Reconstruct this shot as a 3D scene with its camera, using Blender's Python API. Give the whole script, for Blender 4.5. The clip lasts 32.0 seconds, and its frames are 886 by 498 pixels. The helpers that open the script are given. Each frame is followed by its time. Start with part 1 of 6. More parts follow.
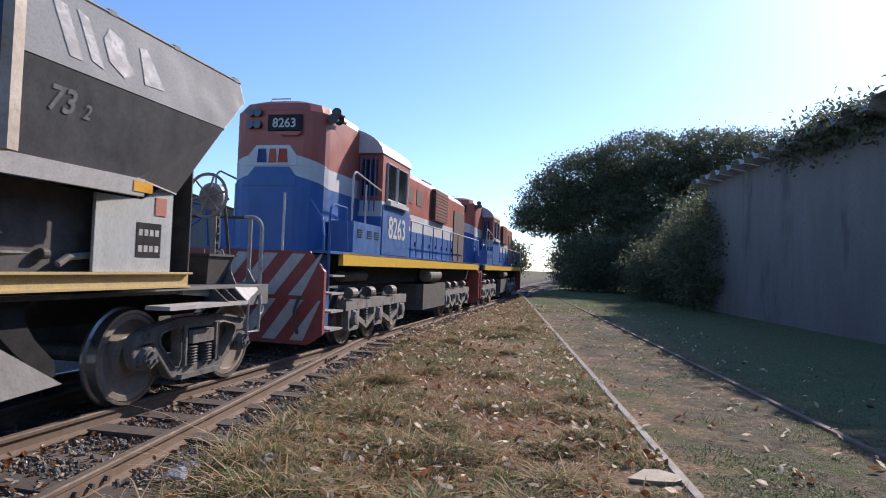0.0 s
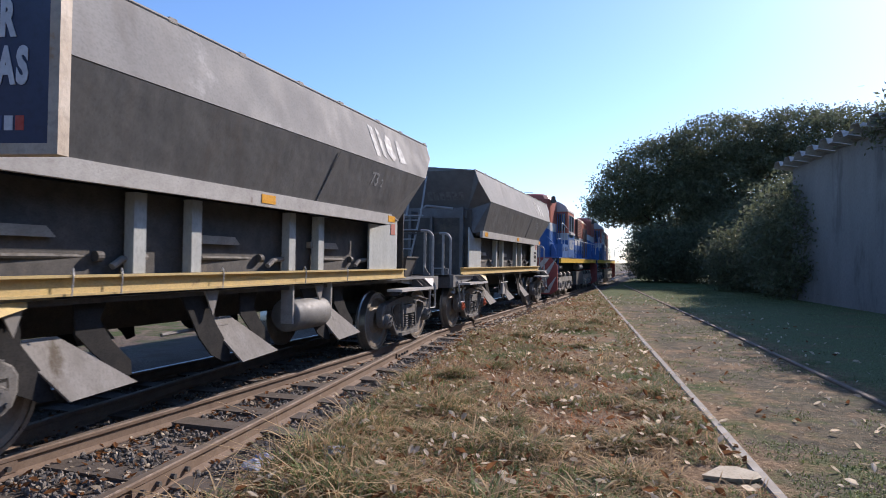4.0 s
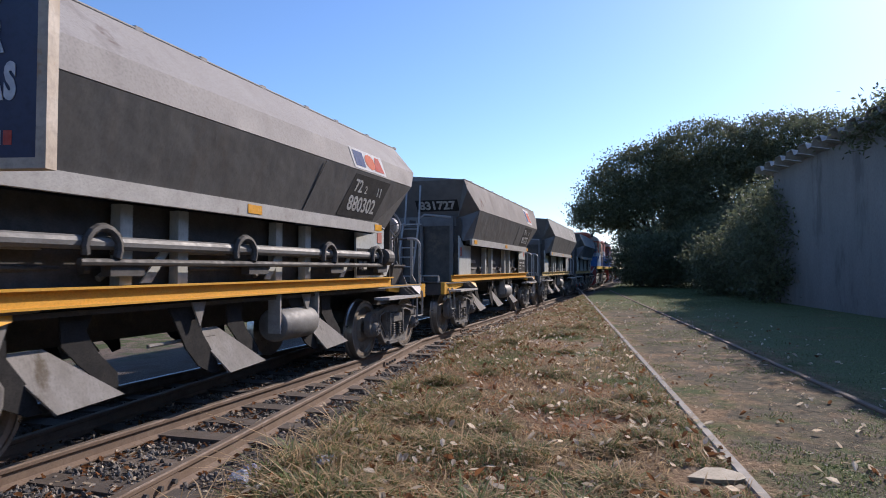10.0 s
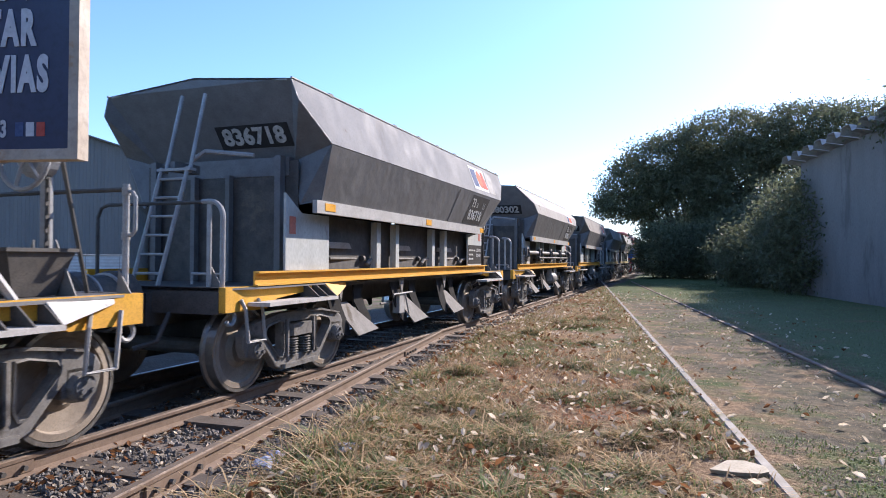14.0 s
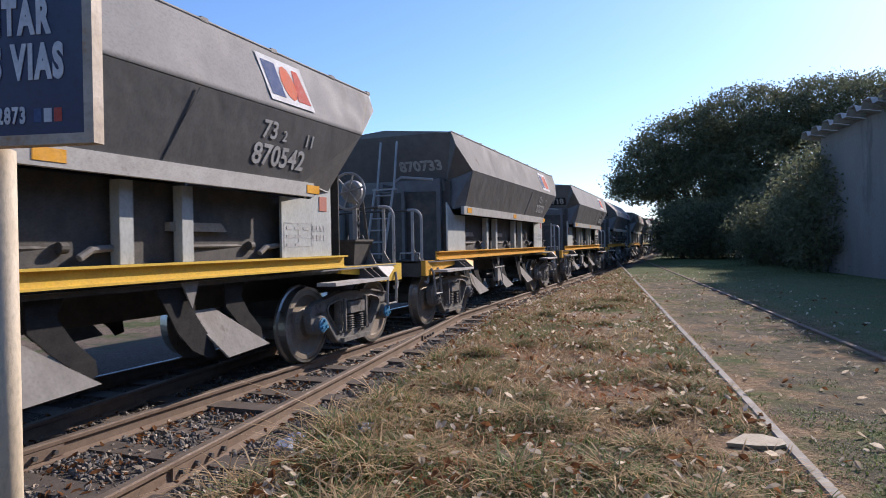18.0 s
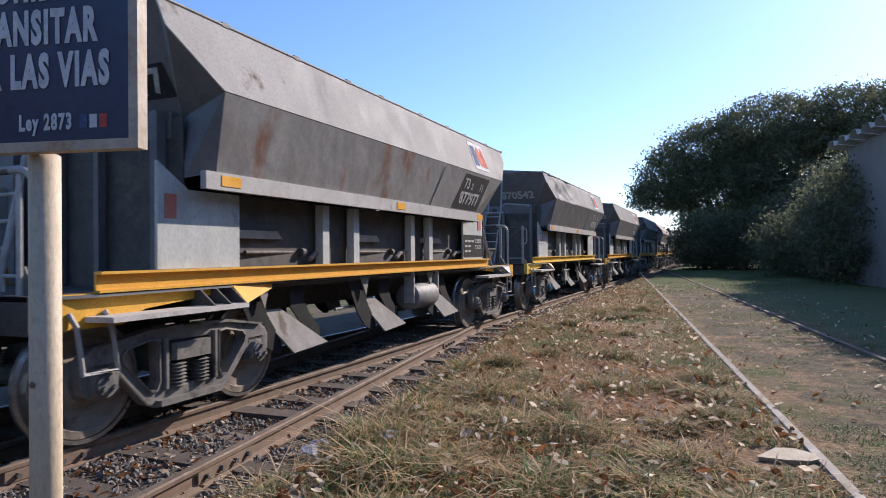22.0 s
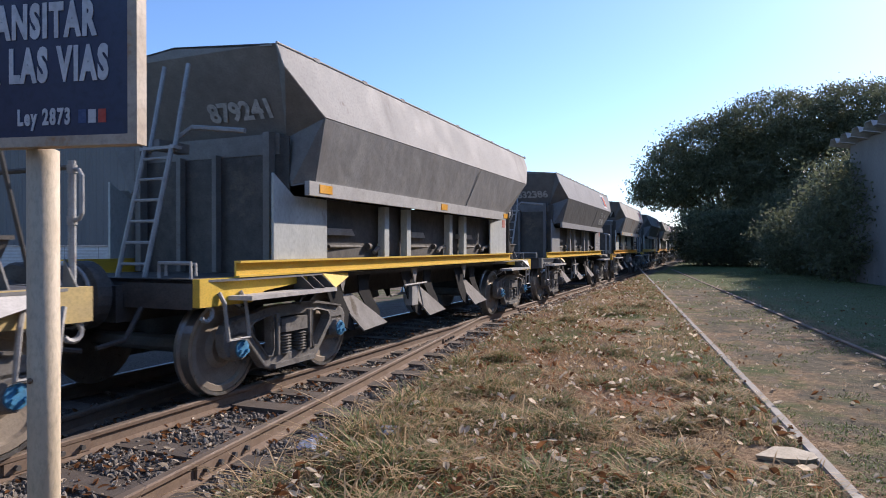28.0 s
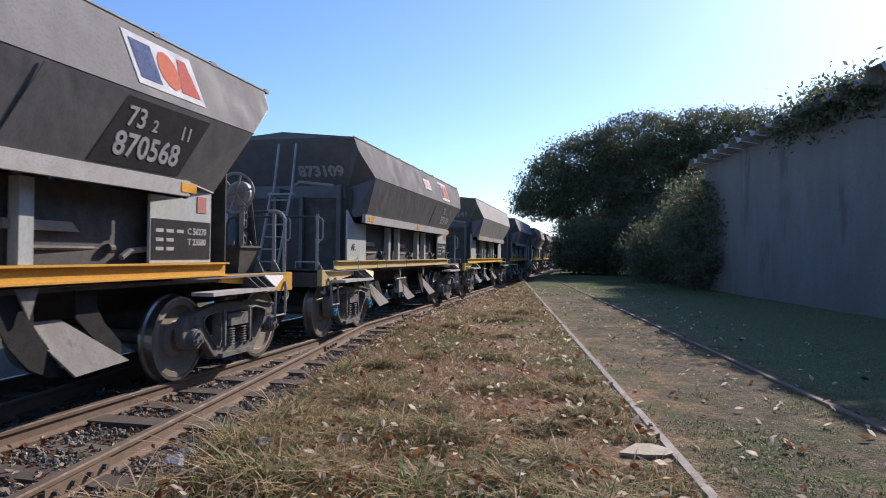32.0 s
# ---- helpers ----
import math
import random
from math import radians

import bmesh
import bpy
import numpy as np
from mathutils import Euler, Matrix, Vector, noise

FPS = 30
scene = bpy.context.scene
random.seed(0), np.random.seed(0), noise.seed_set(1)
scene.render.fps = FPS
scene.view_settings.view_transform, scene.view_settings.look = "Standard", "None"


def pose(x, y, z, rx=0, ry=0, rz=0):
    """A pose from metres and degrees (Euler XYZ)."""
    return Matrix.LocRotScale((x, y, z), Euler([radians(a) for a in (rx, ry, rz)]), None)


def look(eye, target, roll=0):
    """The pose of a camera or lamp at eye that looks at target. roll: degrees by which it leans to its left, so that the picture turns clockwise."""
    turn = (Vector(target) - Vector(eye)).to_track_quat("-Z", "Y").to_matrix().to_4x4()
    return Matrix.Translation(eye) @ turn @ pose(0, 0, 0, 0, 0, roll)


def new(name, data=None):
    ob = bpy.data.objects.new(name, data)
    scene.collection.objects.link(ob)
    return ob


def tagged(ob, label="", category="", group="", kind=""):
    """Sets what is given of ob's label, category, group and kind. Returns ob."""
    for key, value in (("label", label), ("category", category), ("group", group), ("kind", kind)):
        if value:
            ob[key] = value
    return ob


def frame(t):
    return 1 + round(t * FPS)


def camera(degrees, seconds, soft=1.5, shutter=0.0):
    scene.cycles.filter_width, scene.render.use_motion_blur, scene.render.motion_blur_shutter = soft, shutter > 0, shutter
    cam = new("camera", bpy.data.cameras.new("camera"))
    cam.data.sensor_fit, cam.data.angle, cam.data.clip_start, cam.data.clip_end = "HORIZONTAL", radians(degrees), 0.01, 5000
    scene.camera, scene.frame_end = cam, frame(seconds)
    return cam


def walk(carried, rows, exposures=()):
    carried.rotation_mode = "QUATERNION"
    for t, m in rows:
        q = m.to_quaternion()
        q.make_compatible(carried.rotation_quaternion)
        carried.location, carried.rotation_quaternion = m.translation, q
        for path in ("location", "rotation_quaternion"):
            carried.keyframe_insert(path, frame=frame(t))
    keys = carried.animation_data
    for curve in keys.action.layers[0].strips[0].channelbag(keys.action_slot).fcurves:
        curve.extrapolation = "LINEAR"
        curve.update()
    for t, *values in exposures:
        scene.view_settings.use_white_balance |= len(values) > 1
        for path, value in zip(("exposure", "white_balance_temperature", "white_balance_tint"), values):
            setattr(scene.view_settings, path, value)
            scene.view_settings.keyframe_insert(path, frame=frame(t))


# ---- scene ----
LENS = 69.63
cam = camera(LENS, 32.0, soft=0.95, shutter=0.12)
# seconds, eye (metres), yaw to the left, pitch up, lean to the left (degrees)
CAMERA_ROWS = [
    (0.0, -0.080, 0.000, 1.257, 5.21, 1.65, 2.28),
    (0.5, -0.073, -0.018, 1.252, 5.95, 2.55, 1.43),
    (1.0, -0.073, -0.030, 1.254, 11.06, -0.17, 2.95),
    (1.5, -0.015, -0.024, 1.262, 12.19, 2.48, 0.06),
    (2.0, 0.008, 0.024, 1.251, 10.63, 0.75, 1.01),
    (2.5, 0.018, 0.055, 1.247, 9.57, 0.89, 2.21),
    (3.0, 0.011, 0.045, 1.234, 7.94, 0.95, 1.84),
    (3.5, 0.015, 0.041, 1.243, 9.51, 0.60, 0.99),
    (4.0, -0.002, 0.039, 1.249, 11.66, 1.02, 0.84),
    (4.5, 0.000, 0.018, 1.238, 12.84, 1.66, 0.52),
    (6.5, 0.004, 0.000, 1.243, 16.19, 2.01, 0.36),
    (7.0, 0.010, -0.007, 1.241, 16.48, 2.19, 0.20),
    (7.5, 0.022, 0.003, 1.260, 12.12, 1.87, 0.67),
    (8.0, 0.011, 0.007, 1.261, 10.89, 1.16, 1.03),
    (8.5, 0.012, 0.005, 1.258, 10.78, 1.55, 0.48),
    (9.0, 0.000, 0.007, 1.261, 10.84, 2.01, 0.21),
    (9.5, 0.004, -0.000, 1.259, 10.77, 1.99, 0.27),
    (10.0, 0.009, 0.008, 1.249, 10.46, 1.72, 0.09),
    (10.5, 0.033, 0.025, 1.252, 4.51, 2.44, 2.61),
    (11.0, 0.039, 0.034, 1.241, -4.07, 2.24, 2.97),
    (11.5, 0.014, 0.034, 1.253, 1.61, 1.19, 1.38),
    (12.0, 0.027, 0.024, 1.256, 2.22, 2.32, -0.32),
    (12.5, 0.029, 0.033, 1.262, 4.79, 1.33, 0.21),
    (13.0, 0.004, 0.011, 1.247, 9.03, 2.30, -0.20),
    (13.5, -0.007, 0.011, 1.250, 12.82, 1.33, 0.48),
    (14.0, 0.004, -0.000, 1.248, 12.29, 0.86, 0.31),
    (14.5, -0.003, -0.010, 1.234, 15.58, 0.28, 1.24),
    (15.0, 0.001, -0.018, 1.239, 17.21, 0.79, -0.43),
    (15.5, 0.002, -0.025, 1.237, 16.91, 0.15, -0.17),
    (17.5, 0.034, -0.032, 1.217, 15.05, 0.28, -0.99),
    (18.0, 0.032, -0.026, 1.216, 13.78, -0.39, -0.99),
    (18.5, 0.029, -0.030, 1.212, 13.96, 0.10, -0.97),
    (19.0, 0.015, -0.029, 1.210, 14.35, -0.12, -1.18),
    (19.5, 0.013, -0.027, 1.209, 14.89, 0.32, -1.09),
    (20.0, 0.010, -0.017, 1.213, 14.45, 0.43, -1.20),
    (20.5, 0.009, -0.028, 1.217, 14.40, 0.46, -1.12),
    (21.0, -0.007, -0.034, 1.218, 14.38, 0.43, -0.70),
    (21.5, -0.016, -0.031, 1.222, 14.85, 0.49, -0.80),
    (22.0, -0.014, -0.032, 1.212, 15.47, 0.39, -0.55),
    (22.5, -0.021, -0.037, 1.213, 16.09, 0.23, -0.01),
    (23.0, -0.026, -0.040, 1.219, 15.85, 0.49, -0.11),
    (23.5, -0.018, -0.041, 1.217, 15.81, 0.65, -0.36),
    (24.0, -0.015, -0.044, 1.217, 16.46, 0.25, -0.41),
    (24.5, -0.010, -0.031, 1.214, 15.88, 0.09, -0.57),
    (25.0, -0.025, -0.031, 1.213, 16.22, -0.01, -0.21),
    (25.5, -0.013, -0.026, 1.209, 16.49, -0.09, -0.35),
    (27.5, -0.012, -0.020, 1.210, 15.52, 0.58, -0.71),
    (28.0, -0.016, -0.024, 1.223, 15.50, -0.12, -0.09),
    (28.5, -0.017, -0.008, 1.211, 15.16, -0.24, -0.18),
    (29.0, -0.009, -0.006, 1.210, 14.59, -0.33, 0.24),
    (29.5, -0.004, 0.007, 1.214, 12.02, -0.30, 0.61),
    (30.0, 0.017, 0.005, 1.212, 10.49, 0.37, -1.35),
    (30.5, 0.013, 0.014, 1.227, 4.99, 1.04, 0.41),
    (31.0, 0.001, 0.001, 1.218, 4.75, 1.15, 1.92),
    (31.5, 0.014, 0.002, 1.216, 4.69, 0.77, 1.46),
    (32.0, 0.011, -0.008, 1.221, 5.32, 0.53, 0.74),
]
walk(cam, [(t, pose(x, y, z, 90 + p, 0, w) @ pose(0, 0, 0, 0, 0, r)) for t, x, y, z, w, p, r in CAMERA_ROWS],
     exposures=[(t, e + 0.05, k + 60, 17) for t, e, k in ((0, 0.64, 5550), (1, 0.5, 5450), (2, 0.62, 5500), (4, 0.72, 5600), (9, 0.64, 5500), (11, 0.48, 5600), (12, 0.50, 5600), (13, 0.54, 5600), (14, 1.24, 5500), (15, 0.68, 5600), (19, 0.70, 5600), (20, 0.88, 5550), (21, 0.72, 5450), (22, 0.76, 5600), (24, 0.78, 5650), (28, 0.76, 5650), (30, 0.78, 5700), (32, 0.60, 5600))])

# ---- light: low sun ahead to the right, clear sky ----
SUN_AZ, SUN_EL = 33.0, 30.0     # degrees from +y towards +x, degrees up
world = bpy.data.worlds.new("sky")
scene.world = world
world.use_nodes = True
wn = world.node_tree.nodes
sky = wn.new("ShaderNodeTexSky")
sky.sky_type, sky.sun_disc = "NISHITA", False
sky.sun_elevation, sky.sun_rotation = radians(SUN_EL), radians(SUN_AZ)
sky.air_density, sky.dust_density, sky.ozone_density = 1.0, 0.35, 4.0
world.node_tree.links.new(sky.outputs["Color"], wn["Background"].inputs["Color"])
wn["Background"].inputs["Strength"].default_value = 0.108
sun_data = bpy.data.lights.new("sun", "SUN")
sun_data.energy, sun_data.angle, sun_data.color = 3.9, radians(0.6), (1.0, 0.83, 0.62)
sun = new("sun", sun_data)
a, e = radians(SUN_AZ), radians(SUN_EL)
to_sun = Vector((math.sin(a) * math.cos(e), math.cos(a) * math.cos(e), math.sin(e)))
sun.matrix_world = look((0, 0, 60), Vector((0, 0, 60)) - to_sun)


# ---- materials ----
def surface(name, base, other=None, rough=0.7, metal=0.0, grain=6.0, spots=None, spot_amount=0.5, spot_scale=2.0, bump=0.15, streak=1.0, fine=60.0, island=0.0, spec=0.5, translucent=0.0, objrand=0.0, drip=0.0, drip_colour=(0.085, 0.055, 0.036), beat=0.0):
    """Painted or natural surface: two scales of colour change, spots of a second substance, fine relief."""
    m = bpy.data.materials.new(name)
    m.use_nodes = True
    nt = m.node_tree
    n, l = nt.nodes, nt.links
    bsdf = n["Principled BSDF"]
    tc = n.new("ShaderNodeTexCoord")
    mp = n.new("ShaderNodeMapping")
    mp.inputs["Scale"].default_value = (1, 1, 1 / streak)
    l.new(tc.outputs["Object"], mp.inputs["Vector"])

    tc_object = n.new("ShaderNodeMapping")
    l.new(tc.outputs["Object"], tc_object.inputs["Vector"])

    def noisy(scale, detail=6.0, rough_=0.6, vec=mp):
        t = n.new("ShaderNodeTexNoise")
        t.inputs["Scale"].default_value, t.inputs["Detail"].default_value, t.inputs["Roughness"].default_value = scale, detail, rough_
        l.new(vec.outputs["Vector"], t.inputs["Vector"])
        return t.outputs["Fac"]

    def ramp(src, lo, hi):
        r = n.new("ShaderNodeMapRange")
        r.inputs["From Min"].default_value, r.inputs["From Max"].default_value = lo, hi
        l.new(src, r.inputs["Value"])
        return r.outputs["Result"]

    def mixc(fac, c1, c2):
        x = n.new("ShaderNodeMix")
        x.data_type = "RGBA"
        l.new(fac, x.inputs["Factor"])
        for sock, c in ((x.inputs["A"], c1), (x.inputs["B"], c2)):
            if isinstance(c, tuple):
                sock.default_value = (*c, 1)
            else:
                l.new(c, sock)
        return x.outputs["Result"]

    other = other or tuple(v * 0.7 for v in base)
    col = mixc(ramp(noisy(grain), 0.35, 0.68), base, other)
    if island > 0 or objrand > 0:
        if island > 0:
            g = n.new("ShaderNodeNewGeometry").outputs["Random Per Island"]
            amt = island
        else:
            g = n.new("ShaderNodeObjectInfo").outputs["Random"]
            amt = objrand
        h = n.new("ShaderNodeHueSaturation")
        h.inputs["Value"].default_value = 1
        v = n.new("ShaderNodeMapRange")
        v.inputs["To Min"].default_value, v.inputs["To Max"].default_value = 1 - amt, 1 + amt
        l.new(g, v.inputs["Value"])
        l.new(v.outputs["Result"], h.inputs["Value"])
        l.new(col, h.inputs["Color"])
        col = h.outputs["Color"]
    rfac = ramp(noisy(grain * 2.3), 0.3, 0.7)
    if spots:
        sp = ramp(noisy(spot_scale, 8.0, 0.68), 0.72 - 0.3 * spot_amount, 0.80 - 0.3 * spot_amount)
        col = mixc(sp, col, spots)
    if drip > 0:
        # water and rust runs down the sheets, broken up by large stains
        dm = n.new("ShaderNodeMapping")
        dm.inputs["Scale"].default_value = (4.2, 4.2, 0.30)
        l.new(tc.outputs["Object"], dm.inputs["Vector"])
        runs = ramp(noisy(1.0, 7.0, 0.62, dm), 0.50, 0.66)
        stain = ramp(noisy(0.9, 5.0, 0.6), 0.42, 0.62)
        both = n.new("ShaderNodeMath")
        both.operation = "MULTIPLY"
        l.new(runs, both.inputs[0])
        l.new(stain, both.inputs[1])
        amount = n.new("ShaderNodeMath")
        amount.operation = "MULTIPLY"
        amount.inputs[1].default_value = drip
        l.new(both.outputs["Value"], amount.inputs[0])
        col = mixc(amount.outputs["Value"], col, drip_colour)
    col = mixc(ramp(noisy(fine, 3.0), 0.45, 0.9), col, tuple(v * 0.55 for v in base))
    l.new(col, bsdf.inputs["Base Color"])
    rr = n.new("ShaderNodeMapRange")
    rr.inputs["To Min"].default_value, rr.inputs["To Max"].default_value = max(0.05, rough - 0.12), min(1, rough + 0.15)
    l.new(rfac, rr.inputs["Value"])
    l.new(rr.outputs["Result"], bsdf.inputs["Roughness"])
    bsdf.inputs["Metallic"].default_value = metal
    bsdf.inputs["Specular IOR Level"].default_value = spec
    if bump > 0:
        b = n.new("ShaderNodeBump")
        b.inputs["Strength"].default_value, b.inputs["Distance"].default_value = bump, 0.01
        l.new(noisy(fine, 5.0), b.inputs["Height"])
        if beat > 0:
            # sheet metal beaten out of true
            bb = n.new("ShaderNodeBump")
            bb.inputs["Strength"].default_value, bb.inputs["Distance"].default_value = 1.0, beat
            l.new(noisy(2.6, 2.0, 0.5, tc_object), bb.inputs["Height"])
            l.new(bb.outputs["Normal"], b.inputs["Normal"])
        l.new(b.outputs["Normal"], bsdf.inputs["Normal"])
    if translucent > 0:
        tr = n.new("ShaderNodeBsdfTranslucent")
        l.new(col, tr.inputs["Color"])
        mx = n.new("ShaderNodeMixShader")
        mx.inputs["Fac"].default_value = translucent
        l.new(bsdf.outputs["BSDF"], mx.inputs[1])
        l.new(tr.outputs["BSDF"], mx.inputs[2])
        l.new(mx.outputs["Shader"], n["Material Output"].inputs["Surface"])
    return m


RUST = (0.11, 0.05, 0.028)
DUST = (0.13, 0.11, 0.085)
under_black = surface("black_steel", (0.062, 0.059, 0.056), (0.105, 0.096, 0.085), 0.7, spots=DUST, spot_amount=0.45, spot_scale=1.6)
cast_steel = surface("cast_steel", (0.15, 0.142, 0.13), (0.21, 0.198, 0.18), 0.65, spots=(0.06, 0.055, 0.05), spot_amount=0.5, spot_scale=3, grain=9)
wheel_steel = surface("wheel_steel", (0.34, 0.285, 0.22), (0.25, 0.205, 0.16), 0.65, metal=0.05, spots=(0.07, 0.058, 0.05), spot_amount=0.35, spot_scale=1.4)
tread_steel = surface("polished_steel", (0.46, 0.45, 0.43), None, 0.36, metal=0.9, bump=0.03)
chute_steel = surface("chute_steel", (0.32, 0.305, 0.285), (0.23, 0.215, 0.195), 0.85, spec=0.1, spots=DUST, spot_amount=0.35, streak=3)
plate_pale = surface("pale_plate", (0.42, 0.41, 0.39), (0.30, 0.29, 0.27), 0.6, spots=RUST, spot_amount=0.2)
pole_grey = surface("pole_grey", (0.40, 0.41, 0.41), (0.28, 0.28, 0.28), 0.5, spots=RUST, spot_amount=0.2)
white_paint = surface("white_lettering", (0.62, 0.62, 0.60), (0.42, 0.42, 0.40), 0.6, bump=0.05, grain=9)
faded_white = surface("faded_white", (0.36, 0.36, 0.355), (0.20, 0.20, 0.195), 0.75, bump=0.05, grain=16, spec=0.2)
stencil_white = surface("stencil_white", (0.55, 0.55, 0.53), (0.30, 0.30, 0.29), 0.7, bump=0.05, grain=14)
logo_white = surface("logo_white", (0.70, 0.70, 0.69), (0.52, 0.51, 0.5), 0.75, spec=0.15, bump=0.0)
logo_blue = surface("logo_blue", (0.035, 0.07, 0.20), (0.09, 0.12, 0.22), 0.75, spec=0.15, bump=0.0, grain=12)
logo_red = surface("logo_red", (0.50, 0.07, 0.05), (0.40, 0.12, 0.1), 0.75, spec=0.15, bump=0.0, grain=12)
logo_orange = surface("logo_orange", (0.60, 0.13, 0.06), (0.50, 0.16, 0.10), 0.75, spec=0.15, bump=0.0, grain=12)
reflector = surface("reflector_orange", (0.85, 0.42, 0.02), (0.7, 0.33, 0.02), 0.35, bump=0.03)
label_red = surface("label_red", (0.52, 0.16, 0.10), (0.42, 0.16, 0.12), 0.6)
cap_blue = surface("cap_blue", (0.08, 0.30, 0.52), (0.05, 0.16, 0.28), 0.5)
cap_grey = surface("cap_grey", (0.16, 0.16, 0.16), (0.10, 0.095, 0.09), 0.5)
cap_orange = surface("cap_orange", (0.55, 0.10, 0.03), (0.35, 0.07, 0.03), 0.5)
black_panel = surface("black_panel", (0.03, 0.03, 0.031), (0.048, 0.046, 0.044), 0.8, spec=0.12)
rail_side = surface("rail_rust", (0.21, 0.15, 0.105), (0.16, 0.11, 0.075), 0.8, spots=(0.15, 0.10, 0.07), spot_amount=0.4, spot_scale=3)
rail_top = surface("rail_top", (0.20, 0.16, 0.125), (0.145, 0.112, 0.085), 0.62, metal=0.2, grain=3, spec=0.3)
siding_rail = surface("siding_rail", (0.30, 0.27, 0.23), (0.20, 0.175, 0.145), 0.7, spots=RUST, spot_amount=0.35, grain=4)
old_wood = surface("sleeper_wood", (0.095, 0.075, 0.06), (0.15, 0.122, 0.10), 0.9, spots=(0.15, 0.13, 0.115), spot_amount=0.4, spot_scale=5, bump=0.5, objrand=0.3)
stone = surface("ballast_stone", (0.135, 0.118, 0.10), (0.20, 0.178, 0.152), 0.9, island=0.45, spots=RUST, spot_amount=0.15, bump=0.3)


# ---- mesh helpers ----
def part(name, bm, material, parent=None, label="", smooth=False):
    me = bpy.data.meshes.new(name)
    bmesh.ops.recalc_face_normals(bm, faces=bm.faces)
    bm.to_mesh(me)
    bm.free()
    me.materials.append(material)
    if smooth:
        for p in me.polygons:
            p.use_smooth = True
    ob = new(name, me)
    ob.parent = parent
    if label:
        tagged(ob, label)
    return ob


def thing(name, label, category, group="", m=None):
    ob = new(name)
    ob.empty_display_size = 0.3
    if m is not None:
        ob.matrix_world = m
    return tagged(ob, label, category, group)


def B():
    return bmesh.new()


def faces(bm, pts, polys):
    vs = [bm.verts.new(p) for p in pts]
    return [bm.faces.new([vs[i] for i in f]) for f in polys]


def box(bm, x0, x1, y0, y1, z0, z1, c=0.0):
    """A box; c: how far its upright edges are cut off, seen from above."""
    if c > 0:
        ring = [(x0 + c, y0), (x1 - c, y0), (x1, y0 + c), (x1, y1 - c), (x1 - c, y1), (x0 + c, y1), (x0, y1 - c), (x0, y0 + c)]
    else:
        ring = [(x0, y0), (x1, y0), (x1, y1), (x0, y1)]
    k = len(ring)
    faces(bm, [(x, y, z0) for x, y in ring] + [(x, y, z1) for x, y in ring],
          [list(range(k))[::-1], list(range(k, 2 * k))] + [[i, (i + 1) % k, k + (i + 1) % k, k + i] for i in range(k)])
    return bm


def prism(bm, ring, axis, a, b):
    """A polygon drawn out along an axis from a to b. The ring holds the other two coordinates in xyz order."""
    def at(p, v):
        q = list(p)
        q.insert("xyz".index(axis), v)
        return q
    k = len(ring)
    faces(bm, [at(p, a) for p in ring] + [at(p, b) for p in ring],
          [list(range(k))[::-1], list(range(k, 2 * k))] + [[i, (i + 1) % k, k + (i + 1) % k, k + i] for i in range(k)])
    return bm


def hull(bm, lower, upper):
    """A solid between two rings of equally many points."""
    k = len(lower)
    faces(bm, list(lower) + list(upper),
          [list(range(k))[::-1], list(range(k, 2 * k))] + [[i, (i + 1) % k, k + (i + 1) % k, k + i] for i in range(k)])
    return bm


def plate(bm, c, t):
    """A plate of thickness t with the four corners c."""
    p = [Vector(v) for v in c]
    nn = (p[1] - p[0]).cross(p[3] - p[0]).normalized() * t
    return hull(bm, p, [v + nn for v in p])


def cyl(bm, p, q, r, k=12, r2=None):
    p, q = Vector(p), Vector(q)
    r2 = r if r2 is None else r2
    d = (q - p).normalized()
    u = d.orthogonal().normalized()
    v = d.cross(u)
    ang = [2 * math.pi * i / k for i in range(k)]
    return hull(bm, [p + (u * math.cos(s) + v * math.sin(s)) * r for s in ang], [q + (u * math.cos(s) + v * math.sin(s)) * r2 for s in ang])


def lathe(bm, profile, axis_point, axis, k=24):
    """A ring profile (distance along the axis, radius) turned round an axis."""
    d = Vector(axis).normalized()
    u = d.orthogonal().normalized()
    v = d.cross(u)
    o = Vector(axis_point)
    rows = []
    for h, r in profile:
        rows.append([bm.verts.new(o + d * h + (u * math.cos(2 * math.pi * i / k) + v * math.sin(2 * math.pi * i / k)) * max(r, 0.001)) for i in range(k)])
    for r0, r1 in zip(rows, rows[1:]):
        for i in range(k):
            bm.faces.new([r0[i], r0[(i + 1) % k], r1[(i + 1) % k], r1[i]])
    bm.faces.new(rows[0][::-1])
    bm.faces.new(rows[-1])
    return bm


def pipe(bm, pts, r, k=7):
    """A round bar along a line of points."""
    pts = [Vector(p) for p in pts]
    rows = []
    u = None
    for i, p in enumerate(pts):
        d = (pts[min(i + 1, len(pts) - 1)] - pts[max(i - 1, 0)]).normalized()
        u = (u - d * u.dot(d)).normalized() if u is not None and (u - d * u.dot(d)).length > 0.05 else d.orthogonal().normalized()
        v = d.cross(u)
        rows.append([bm.verts.new(p + (u * math.cos(2 * math.pi * j / k) + v * math.sin(2 * math.pi * j / k)) * r) for j in range(k)])
    for a_, b_ in zip(rows, rows[1:]):
        for j in range(k):
            bm.faces.new([a_[j], a_[(j + 1) % k], b_[(j + 1) % k], b_[j]])
    bm.faces.new(rows[0][::-1])
    bm.faces.new(rows[-1])
    return bm


